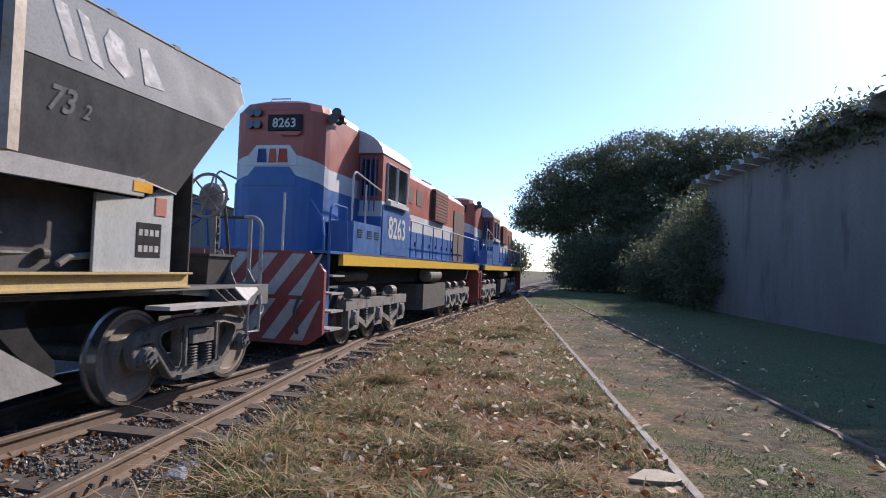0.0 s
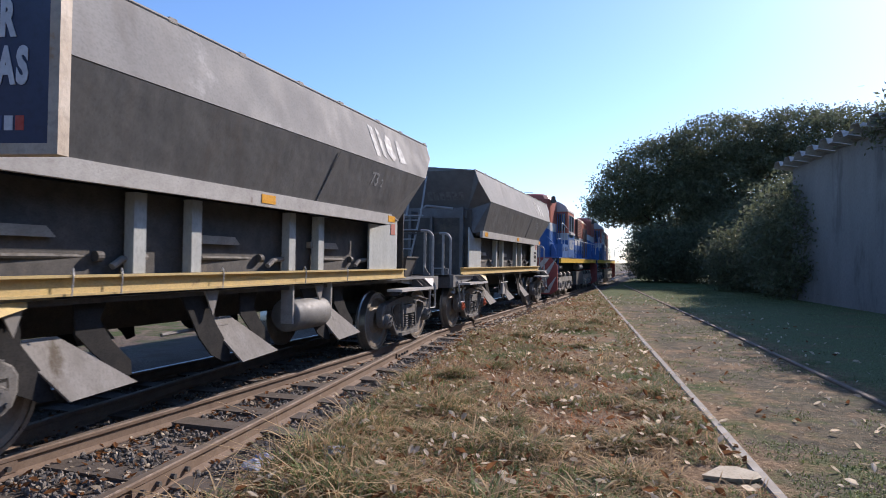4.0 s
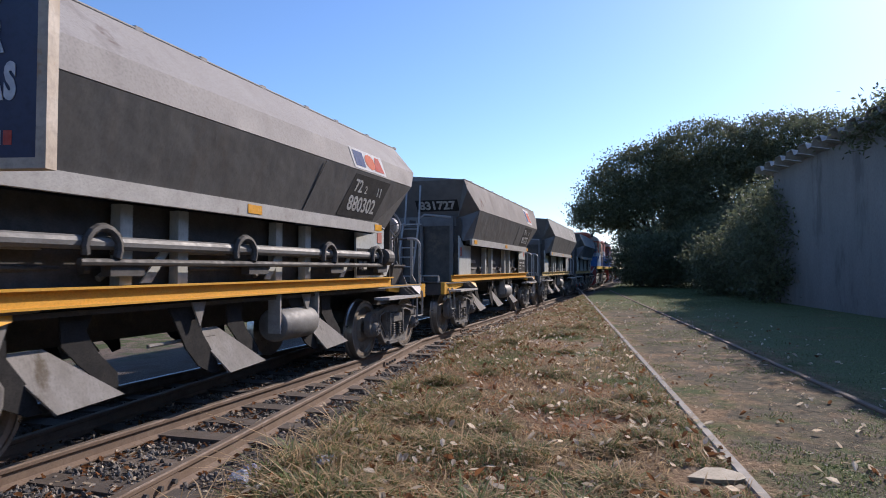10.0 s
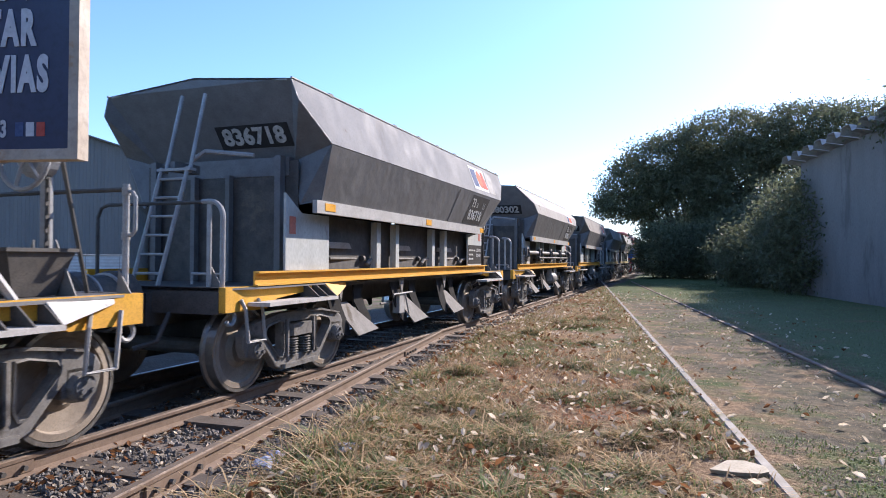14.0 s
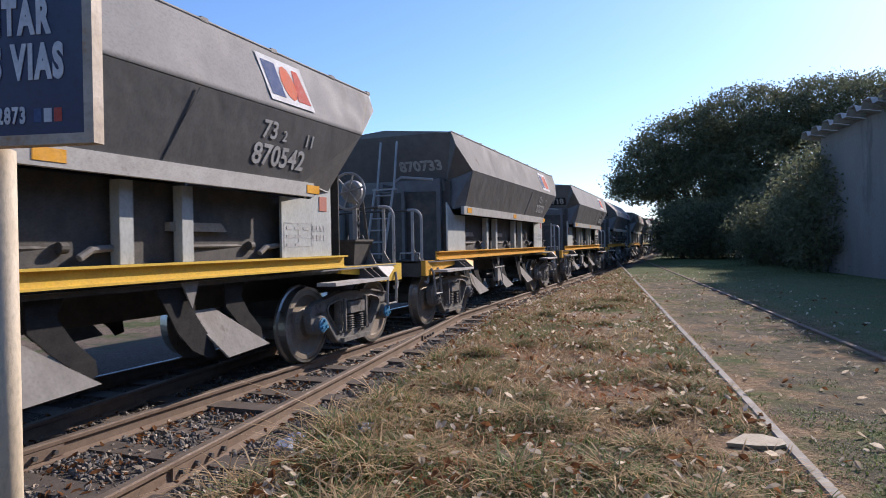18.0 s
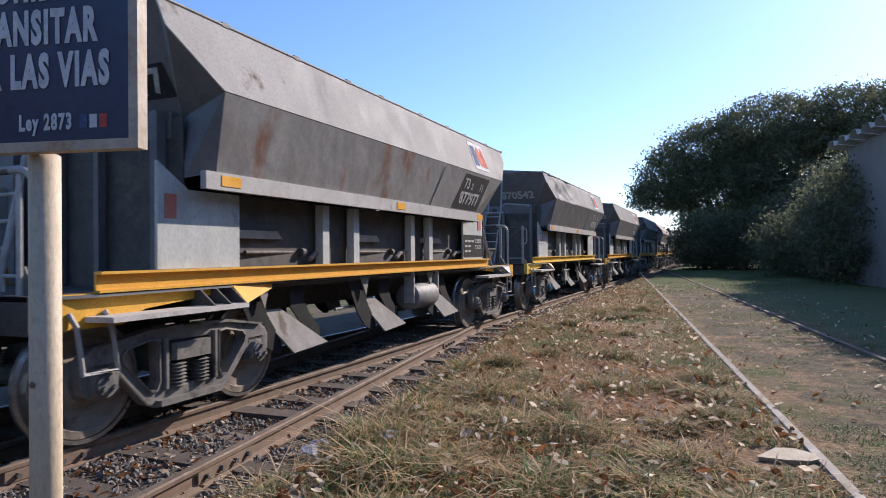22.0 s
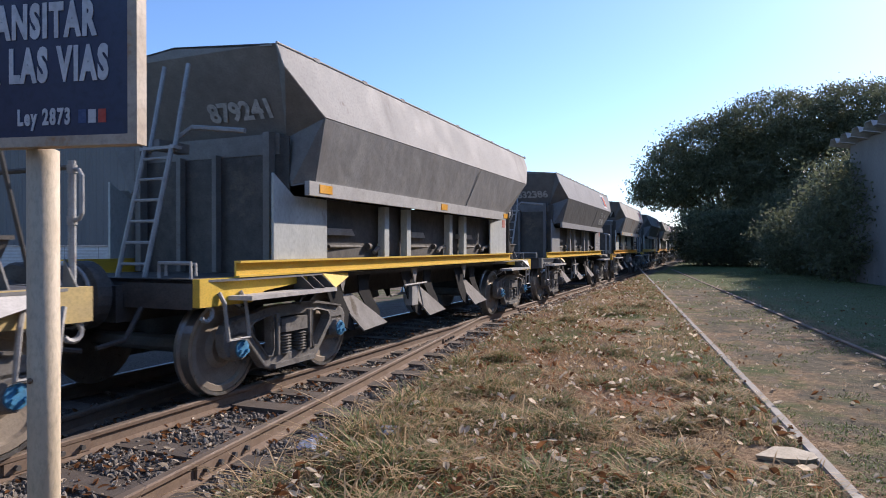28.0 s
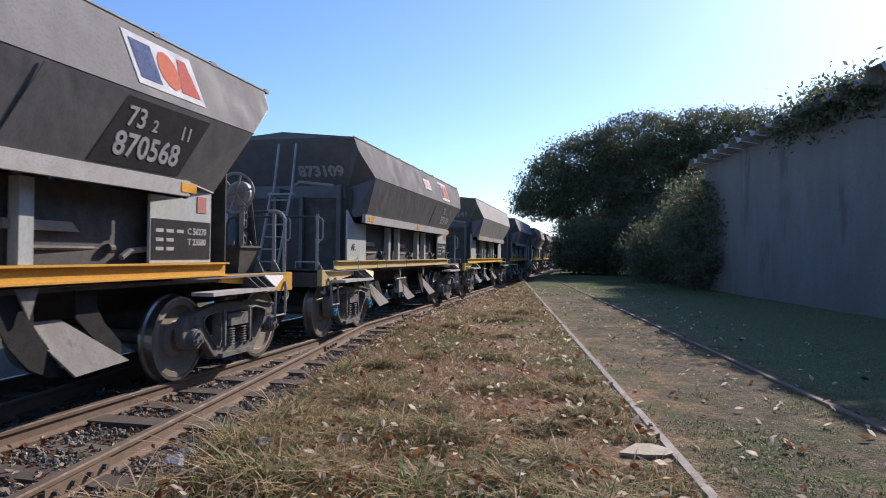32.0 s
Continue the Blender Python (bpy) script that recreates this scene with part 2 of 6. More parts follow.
def arc(c, r, a0, a1, k, plane="yz"):
    """Points on an arc round c."""
    out = []
    for i in range(k + 1):
        s = radians(a0 + (a1 - a0) * i / k)
        p = list(c)
        p["xyz".index(plane[0])] += r * math.cos(s)
        p["xyz".index(plane[1])] += r * math.sin(s)
        out.append(tuple(p))
    return out


def skin(bm, c00, c10, c11, c01, nu, nv, t, amp, seed, dent=None):
    """A thin sheet between four corners, beaten out of true by amp; dent(u, v) adds depth."""
    c00, c10, c11, c01 = (Vector(c) for c in (c00, c10, c11, c01))
    nn = (c10 - c00).cross(c01 - c00).normalized()
    top, low = [], []
    for j in range(nv + 1):
        for i in range(nu + 1):
            u, v = i / nu, j / nv
            p = (c00 * (1 - u) + c10 * u) * (1 - v) + (c01 * (1 - u) + c11 * u) * v
            edge = min(1, 5 * min(v, 1 - v) + 0.15)
            d = amp * edge * (noise.noise(Vector((p.x * 1.3 + seed, p.y * 1.5, p.z * 2.2))) + 0.5 * noise.noise(Vector((p.x * 4 + seed, p.y * 4.5, p.z * 5))))
            if dent:
                d += dent(u, v)
            top.append(bm.verts.new(p + nn * d))
            low.append(bm.verts.new(p + nn * (d - t)))
    w = nu + 1
    for j in range(nv):
        for i in range(nu):
            k = j * w + i
            bm.faces.new([top[k], top[k + 1], top[k + w + 1], top[k + w]])
            bm.faces.new([low[k + w], low[k + w + 1], low[k + 1], low[k]])
    for i in range(nu):
        bm.faces.new([low[i], low[i + 1], top[i + 1], top[i]])
        k = nv * w + i
        bm.faces.new([top[k], top[k + 1], low[k + 1], low[k]])
    for j in range(nv):
        bm.faces.new([top[j * w], top[(j + 1) * w], low[(j + 1) * w], low[j * w]])
        k = j * w + nu
        bm.faces.new([low[k], low[k + w], top[k + w], top[k]])
    return bm


def lettering(text, size, origin, xdir, ydir, material, parent, label="", name="lettering", align="CENTER", depth=0.0015, bold=0.0, spacing=1.0):
    """Raised flat letters with the built-in font; the origin is the middle of the line's foot."""
    cu = bpy.data.curves.new(name, "FONT")
    cu.body, cu.size, cu.align_x, cu.extrude, cu.offset, cu.resolution_u, cu.space_character = text, size, align, depth, bold, 3, spacing
    tmp = new(name, cu)
    me = bpy.data.meshes.new_from_object(tmp)
    bpy.data.objects.remove(tmp)
    bpy.data.curves.remove(cu)
    x, y = Vector(xdir).normalized(), Vector(ydir).normalized()
    z = x.cross(y)
    m = Matrix((x, y, z)).transposed().to_4x4()
    m.translation = Vector(origin) + z * depth
    me.transform(m)
    me.materials.clear()
    me.materials.append(material)
    me.name = name
    ob = new(name, me)
    ob.parent = parent
    if label:
        tagged(ob, label)
    return ob


def patch(bm, origin, xdir, ydir, ring, t=0.002):
    """A flat shape given in two coordinates on a sloping surface."""
    x, y = Vector(xdir).normalized(), Vector(ydir).normalized()
    z = x.cross(y)
    o = Vector(origin)
    lo = [o + x * u + y * v for u, v in ring]
    return hull(bm, lo, [p + z * t for p in lo])

# ---- the plan: the running line, the turnout road and the buried siding ----
TURN = 7.75                                  # the running line's angle to the siding, degrees to the right
RAIL_Z = -0.18                               # top of the running rails; the siding's rails are at 0
GAUGE = 1.746                                # between rail centres
ALONG = Vector((math.sin(radians(TURN)), math.cos(radians(TURN)), 0))
ASIDE = Vector((math.cos(radians(TURN)), -math.sin(radians(TURN)), 0))
NEAR_RAIL = Vector((-3.816, 4.584, RAIL_Z))
CENTRE = NEAR_RAIL - ASIDE * (GAUGE / 2)
LOOP_X = -2.73                               # the turnout road's near rail
SIDING_X = 1.11                              # the buried siding's left rail


def on_line(s, w=0.0, z=0.0):
    return CENTRE + ALONG * s + ASIDE * w + Vector((0, 0, z))


def ground_height(x, y):
    w = (Vector((x, y, 0)) - CENTRE).dot(ASIDE)
    bump = 0.018 * noise.noise(Vector((x * 0.9, y * 0.9, 3))) + 0.012 * noise.noise(Vector((x * 3.1, y * 3.1, 7)))
    edge = max(LOOP_X + 0.65, CENTRE.x + (y - CENTRE.y) * math.tan(radians(TURN)) + 1.75)
    k = min(1.0, max(0.0, (edge + 0.55 - x) / 0.75))
    k = k * k * (3 - 2 * k)
    low = -0.338 + 0.6 * bump
    if w < -2.2:
        low -= 0.06 * min(1, (-2.2 - w) / 1.5)
    z = (1 - k) * (bump - 0.012) + k * low
    if SIDING_X - 0.12 < x < SIDING_X + 1.8:
        z = min(z, -0.018 + 0.3 * bump)
    return z


def ground_material():
    m = bpy.data.materials.new("ground_earth")
    m.use_nodes = True
    nt = m.node_tree
    n, l = nt.nodes, nt.links
    bsdf = n["Principled BSDF"]
    tc = n.new("ShaderNodeTexCoord")

    def noisy(scale, detail=7.0, r=0.62):
        t = n.new("ShaderNodeTexNoise")
        t.inputs["Scale"].default_value, t.inputs["Detail"].default_value, t.inputs["Roughness"].default_value = scale, detail, r
        l.new(tc.outputs["Object"], t.inputs["Vector"])
        return t.outputs["Fac"]

    def rng(src, lo, hi):
        r = n.new("ShaderNodeMapRange")
        r.interpolation_type = "SMOOTHSTEP"
        r.inputs["From Min"].default_value, r.inputs["From Max"].default_value = lo, hi
        l.new(src, r.inputs["Value"])
        return r.outputs["Result"]

    def mix(f, a_, b_):
        x = n.new("ShaderNodeMix")
        x.data_type = "RGBA"
        l.new(f, x.inputs["Factor"])
        for s_, c in ((x.inputs["A"], a_), (x.inputs["B"], b_)):
            if isinstance(c, tuple):
                s_.default_value = (*c, 1)
            else:
                l.new(c, s_)
        return x.outputs["Result"]

    def math_(op, a_, b_):
        x = n.new("ShaderNodeMath")
        x.operation = op
        for s_, c in ((x.inputs[0], a_), (x.inputs[1], b_)):
            if isinstance(c, (int, float)):
                s_.default_value = c
            else:
                l.new(c, s_)
        return x.outputs["Value"]

    sep = n.new("ShaderNodeSeparateXYZ")
    l.new(tc.outputs["Object"], sep.inputs["Vector"])
    X, Y = sep.outputs["X"], sep.outputs["Y"]
    straw = mix(rng(noisy(26, 5), 0.38, 0.64), (0.165, 0.105, 0.058), (0.33, 0.225, 0.13))
    green = mix(rng(noisy(30, 5), 0.35, 0.65), (0.045, 0.065, 0.018), (0.10, 0.125, 0.04))
    turf = mix(rng(noisy(0.8, 6, 0.7), 0.46, 0.62), straw, green)
    bare = mix(rng(noisy(14, 8), 0.35, 0.66), (0.11, 0.083, 0.062), (0.225, 0.17, 0.122))
    turf = mix(rng(noisy(2.6, 6), 0.52, 0.68), turf, bare)
    # the trodden strip between the siding's rails
    strip = math_("MULTIPLY", rng(X, SIDING_X + 0.02, SIDING_X + 0.3), rng(math_("MULTIPLY", X, -1.0), -SIDING_X - 1.95, -SIDING_X - 1.5))
    strip = math_("MULTIPLY", strip, rng(noisy(1.1, 6, 0.7), 0.40, 0.52))
    trodden = mix(rng(noisy(9, 8), 0.36, 0.66), (0.066, 0.057, 0.038), (0.15, 0.125, 0.083))
    trodden = mix(math_("MULTIPLY", rng(noisy(1.6, 6, 0.7), 0.50, 0.62), rng(Y, 9.0, 4.0)), trodden, green)
    turf = mix(strip, turf, trodden)
    # past the siding the grass keeps green, and so it does along the near edge of its rail
    lush = math_("MULTIPLY", rng(X, SIDING_X + 1.7, SIDING_X + 2.3), rng(noisy(0.9), 0.25, 0.5))
    # this green is lightened to lift the ground in the shade
    shade_green = mix(rng(noisy(30, 5), 0.35, 0.65), (0.10, 0.125, 0.055), (0.17, 0.20, 0.095))
    turf = mix(lush, turf, shade_green)
    far_green = math_("MULTIPLY", rng(Y, 17.0, 26.0), rng(noisy(0.5), 0.3, 0.5))
    turf = mix(far_green, turf, green)
    # ballast and oily dirt along the tracks
    gravel = mix(rng(noisy(42, 4), 0.36, 0.62), (0.05, 0.042, 0.036), (0.13, 0.112, 0.096))
    gravel = mix(rng(noisy(1.7, 6), 0.5, 0.66), gravel, (0.08, 0.062, 0.048))
    slope = math.tan(radians(TURN))
    w1 = math_("SUBTRACT", X, math_("MULTIPLY", Y, slope))
    near = math_("ADD", w1, math_("MULTIPLY", noisy(2.2), 0.9))
    line = rng(near, -2.15, -2.75)
    x2 = math_("ADD", X, math_("MULTIPLY", noisy(2.2), 0.9))
    loop = math_("MULTIPLY", rng(x2, -1.45, -2.0), rng(Y, 14.0, 11.0))
    col = mix(math_("MAXIMUM", line, loop), turf, gravel)
    far_left = rng(w1, -8.0, -11.0)
    col = mix(far_left, col, mix(rng(noisy(1.5), 0.42, 0.6), bare, green))
    l.new(col, bsdf.inputs["Base Color"])
    bsdf.inputs["Roughness"].default_value = 0.95
    bsdf.inputs["Specular IOR Level"].default_value = 0.2
    b = n.new("ShaderNodeBump")
    b.inputs["Strength"].default_value, b.inputs["Distance"].default_value = 0.9, 0.03
    l.new(noisy(38, 6), b.inputs["Height"])
    l.new(b.outputs["Normal"], bsdf.inputs["Normal"])
    return m


def ground():
    xs = sorted(set([-2500, -600, -150, -60, -30, -18, -12] + [round(-9 + 0.15 * i, 3) for i in range(114)] + [9, 11, 14, 20, 40, 100, 400, 2500]))
    ys = sorted(set([-2500, -400, -90, -30, -12, -6] + [round(-3 + 0.2 * i, 3) for i in range(115)] + [21, 23, 26, 30, 36, 44, 55, 75, 110, 180, 400, 1200, 3500]))
    verts = [(x, y, ground_height(x, y)) for y in ys for x in xs]
    w = len(xs)
    polys = [(j * w + i, j * w + i + 1, (j + 1) * w + i + 1, (j + 1) * w + i) for j in range(len(ys) - 1) for i in range(w - 1)]
    me = bpy.data.meshes.new("ground")
    me.from_pydata(verts, [], polys)
    me.materials.append(ground_material())
    for p in me.polygons:
        p.use_smooth = True
    tagged(new("ground", me), "dry patchy grass and dirt beside the railway tracks", "ground", kind="structure")


ground()

RAIL_PROFILE = [(-0.065, -0.15), (0.065, -0.15), (0.065, -0.138), (0.012, -0.118), (0.011, -0.045), (0.034, -0.033), (0.036, -0.008), (0.028, 0.0), (-0.028, 0.0), (-0.036, -0.008), (-0.034, -0.033), (-0.011, -0.045), (-0.012, -0.118), (-0.065, -0.138)]


def rail(label, start, end, worn, side):
    """A flat-bottomed rail with its running surface and, every 12 m, a joint with fishplate and bolts."""
    start, end = Vector(start), Vector(end)
    d = (end - start).normalized()
    x = Vector((d.y, -d.x, 0))
    ob = thing("rail", label, "rail")
    tagged(ob, kind="structure")
    k = len(RAIL_PROFILE)
    lo = [start + x * u + Vector((0, 0, v)) for u, v in RAIL_PROFILE]
    hi = [end + x * u + Vector((0, 0, v)) for u, v in RAIL_PROFILE]
    part("rail_body", hull(B(), lo, hi), side, ob)
    top = [(-0.03, 0.0005), (0.03, 0.0005), (0.028, 0.003), (-0.028, 0.003)]
    part("running_surface", hull(B(), [start + x * u + Vector((0, 0, v)) for u, v in top], [end + x * u + Vector((0, 0, v)) for u, v in top]), worn, ob)
    return ob, d, x


def fishplate(parent, p, d, x):
    for sgn in (1, -1):
        bm = B()
        o = Vector(p) + x * (0.024 * sgn)
        ring = [(-0.32, -0.118), (0.32, -0.118), (0.32, -0.04), (-0.32, -0.04)]
        z = Vector((0, 0, 1))
        hull(bm, [o + d * u + z * v - x * 0.011 for u, v in ring], [o + d * u + z * v + x * 0.011 for u, v in ring])
        fp = part("fishplate", bm, rail_side, parent)
        for u in (-0.24, -0.08, 0.08, 0.24):
            c = o + d * u + z * -0.08
            part("bolt", cyl(B(), c + x * (0.01 * sgn), c + x * (0.04 * sgn), 0.02, 6), under_black, fp)


main_near, d_, x_ = rail("worn brown running rail under the train", on_line(-22, GAUGE / 2), on_line(190, GAUGE / 2), rail_top, rail_side)
for s in (-1.0, 11.0, 23.0):
    fishplate(main_near, on_line(s, GAUGE / 2), d_, x_)
rail("running rail on the far side of the track with a polished top", on_line(-22, -GAUGE / 2), on_line(190, -GAUGE / 2), tread_steel, rail_side)
loop_near, d_, x_ = rail("rusty rail of the road that joins at the turnout", (LOOP_X, -18, RAIL_Z), (LOOP_X, 12.4, RAIL_Z), rail_top, rail_side)
for y in (2.75, 3.9, 10.0):
    fishplate(loop_near, (LOOP_X, y, RAIL_Z), d_, x_)
rail("rusty inner rail of the turnout road", (LOOP_X - GAUGE, 0.6, RAIL_Z), (LOOP_X - GAUGE, 11.6, RAIL_Z), rail_top, rail_side)
rail("pale worn rail of the buried siding in the grass", (SIDING_X, -14, -0.006), (SIDING_X, 42.0, -0.006), siding_rail, siding_rail)
rail("rust-brown rail of the buried siding at the shade's edge", (SIDING_X + 1.676, -14, 0.004), (SIDING_X + 1.676, 38.0, 0.004), rail_side, rail_side)


def sleepers():
    """Wooden sleepers; those of the turnout are long enough for both roads."""
    rng = random.Random(5)
    track = tagged(new("sleeper_bed"), "weathered dark wooden sleepers half sunk in ballast", "sleepers", kind="structure")
    kinds = {}
    for i in range(112):
        s = -9 + 0.66 * i + rng.uniform(-0.05, 0.05)
        p = on_line(s)
        reach = 1.4
        if p.y < 12.5:
            reach = max(1.4, (LOOP_X + 0.36 - p.x) / ASIDE.x)
        key = round(reach * 4) / 4
        if key not in kinds:
            me = bpy.data.meshes.new("sleeper")
            bm = box(B(), -1.4, key, -0.115, 0.115, -0.12, 0.0, 0.012)
            bm.to_mesh(me)
            bm.free()
            me.materials.append(old_wood)
            kinds[key] = me
        ob = new("sleeper", kinds[key])
        ob.parent = track
        ob.matrix_basis = pose(p.x, p.y, RAIL_Z - 0.130 + rng.uniform(-0.02, 0.006), 0, rng.uniform(-0.4, 0.4), -TURN + rng.uniform(-1.2, 1.2))


# ---- wagons ----
AXLE_Z = 0.457


def wheelset(parent, y, r=AXLE_Z):
    ob = new("wheelset")
    ob.parent = parent
    ob.location = (0, y, r)
    bm = B()
    lathe(bm, [(-0.95, 0.065), (-0.80, 0.065), (-0.72, 0.085), (0.72, 0.085), (0.80, 0.065), (0.95, 0.065)], (0, 0, 0), (1, 0, 0), 12)
    part("axle", bm, under_black, ob)
    for sx in (1, -1):
        bm = B()
        prof = [(0.80, 0.09), (0.805, 0.16), (0.84, 0.19), (0.855, 0.33), (0.80, 0.355), (0.80, r - 0.035), (0.93, r - 0.042), (0.935, 0.36), (0.90, 0.345), (0.885, 0.2), (0.93, 0.15), (0.93, 0.09)]
        lathe(bm, [(h * sx, q) for h, q in prof], (0, 0, 0), (1, 0, 0), 40)
        part("wheel", bm, wheel_steel, ob)
        bm = B()
        tread = [(0.795, r + 0.028), (0.825, r + 0.026), (0.84, r), (0.937, r - 0.004), (0.937, r - 0.036), (0.795, r - 0.03)]
        lathe(bm, [(h * sx, q) for h, q in tread], (0, 0, 0), (1, 0, 0), 40)
        part("tyre", bm, tread_steel, ob, "bright worn steel tread")
    return ob


def side_frame(sx):
    """Cast frame of a three-piece bogie: axle jaws, two triangular windows and a spring window, with raised rims."""
    half = [(0.34, 0.135), (0.46, 0.185), (0.70, 0.45), (0.71, 0.36), (0.765, 0.355), (0.77, 0.53), (0.93, 0.53), (0.935, 0.355), (0.99, 0.36), (1.03, 0.46), (1.035, 0.58), (0.99, 0.65), (0.90, 0.70), (0.68, 0.735), (0.44, 0.77), (0.30, 0.78)]
    outer = half + [(-y, z) for y, z in half[::-1]]
    spring_hole = [(-0.23, 0.285), (0.23, 0.285), (0.26, 0.32), (0.26, 0.62), (0.22, 0.66), (-0.22, 0.66), (-0.26, 0.62), (-0.26, 0.32)]
    tri = [(0.335, 0.36), (0.37, 0.29), (0.43, 0.295), (0.665, 0.55), (0.675, 0.60), (0.64, 0.645), (0.43, 0.69), (0.345, 0.68)]

    def fill(bm, loops, x):
        edges = []
        for ring in loops:
            vs = [bm.verts.new((x, y, z)) for y, z in ring]
            edges += [bm.edges.new((vs[k], vs[(k + 1) % len(vs)])) for k in range(len(vs))]
        return bmesh.ops.triangle_fill(bm, use_beauty=True, use_dissolve=False, edges=edges)

    bm = B()
    fill(bm, [outer, spring_hole, tri, [(-y, z) for y, z in tri]], 1.10)
    g = bmesh.ops.extrude_face_region(bm, geom=bm.faces[:])
    bmesh.ops.translate(bm, vec=(-0.10, 0, 0), verts=[v for v in g["geom"] if isinstance(v, bmesh.types.BMVert)])
    bm.normal_update()
    rim = [e for e in bm.edges if all(v.co.x > 1.09 for v in e.verts) and any(abs(f.normal.x) < 0.5 for f in e.link_faces)]
    bmesh.ops.bevel(bm, geom=rim, offset=0.016, segments=2, affect="EDGES", profile=0.6)
    # stiffening rims and the transom lugs
    for ring in (tri, [(-y, z) for y, z in tri]):
        c = (sum(p[0] for p in ring) / len(ring), sum(p[1] for p in ring) / len(ring))
        big = [(c[0] + (y - c[0]) * 1.09, c[1] + (z - c[1]) * 1.09) for y, z in ring]
        for k in range(len(ring)):
            a_, b_, c_, d_ = ring[k], ring[(k + 1) % len(ring)], big[(k + 1) % len(ring)], big[k]
            hull(bm, [(1.10, *a_), (1.10, *b_), (1.10, *c_), (1.10, *d_)], [(1.125, *a_), (1.125, *b_), (1.12, *c_), (1.12, *d_)])
    box(bm, 1.09, 1.15, -0.36, 0.36, 0.15, 0.20, 0.012)
    box(bm, 1.09, 1.14, -0.30, -0.25, 0.28, 0.70, 0.012)
    box(bm, 1.09, 1.14, 0.25, 0.30, 0.28, 0.70, 0.012)
    for q in (-1, 1):
        prism(bm, [(q * 0.1, 0.765), (q * 0.44, 0.755), (q * 0.9, 0.685), (q * 0.9, 0.703), (q * 0.44, 0.78), (q * 0.1, 0.79)], "x", 1.02, 1.135)
    bmesh.ops.transform(bm, matrix=Matrix.Diagonal((sx, 1, 1, 1)), verts=bm.verts)
    return bm


def bogie(parent, y, caps):
    base = new("bogie")
    base.parent = parent
    base.location = (0, y, 0)
    ob = base
    bm = box(B(), -1.05, 1.05, -0.2, 0.2, 0.42, 0.70, 0.05)
    box(bm, -0.45, 0.45, -0.24, 0.24, 0.66, 0.80, 0.06)
    part("bolster", bm, under_black, ob)
    for sx in (1, -1):
        bm = side_frame(sx)
        bmesh.ops.translate(bm, vec=(0, 0, AXLE_Z - 0.43), verts=bm.verts)
        part("side_frame", bm, cast_steel, ob)
        for qy in (-0.13, 0.13):
            bm = B()
            prof = []
            for i in range(7):
                prof += [(0.30 + i * 0.03, 0.055), (0.312 + i * 0.03, 0.088), (0.324 + i * 0.03, 0.055)]
            lathe(bm, prof, (1.075 * sx, qy, 0), (0, 0, 1), 12)
            part("spring", bm, cast_steel, ob)
        bm = box(B(), min(1.04 * sx, 1.155 * sx), max(1.04 * sx, 1.155 * sx), -0.22, 0.22, 0.53, 0.67, 0.03)
        part("bolster_end", bm, cast_steel, ob)
    for q in (1, -1):
        wheelset(ob, q * 0.85)
        for sx in (1, -1):
            bm = B()
            lathe(bm, [(0.98 * sx, 0.125), (1.06 * sx, 0.125), (1.13 * sx, 0.11), (1.15 * sx, 0.10)], (0, q * 0.85, AXLE_Z), (1, 0, 0), 14)
            box(bm, min(1.0 * sx, 1.1 * sx), max(1.0 * sx, 1.1 * sx), q * 0.85 - 0.11, q * 0.85 + 0.11, AXLE_Z - 0.03, AXLE_Z + 0.14)
            ab = part("axle_box", bm, cast_steel, ob)
            bm = B()
            lathe(bm, [(1.145 * sx, 0.09), (1.165 * sx, 0.085), (1.17 * sx, 0.05)], (0, q * 0.85, AXLE_Z), (1, 0, 0), 12)
            for i in range(3):
                s = radians(90 + 120 * i)
                c = (0, q * 0.85 + 0.05 * math.cos(s), AXLE_Z + 0.05 * math.sin(s))
                cyl(bm, (1.16 * sx, c[1], c[2]), (1.195 * sx, c[1], c[2]), 0.02, 6)
            part("bearing_cap", bm, caps, ob)
    return base


KX, KZ, PZ = 1.323, 3.40, 3.52       # the roof's knee and ridge
WX, WZ = 1.553, 2.75                 # the widest line of the body
BX, BZ0, BZ1 = 1.36, 1.95, 2.10      # the bar under the hopper
RY, FY = -4.6, 4.15                  # ends of the roof
REAR_CUT, FRONT_CUT = 0.50, 0.62     # how far the ends are drawn in at the widest line
SX = 1.17                            # outer face of the posts and side panels
Y_, Z_, X_ = (0, 1, 0), (0, 0, 1), (1, 0, 0)


def end_y(z):
    """Where the rear end sheet stands at height z."""
    return RY + 0.58 * (3.40 - z) / 0.82


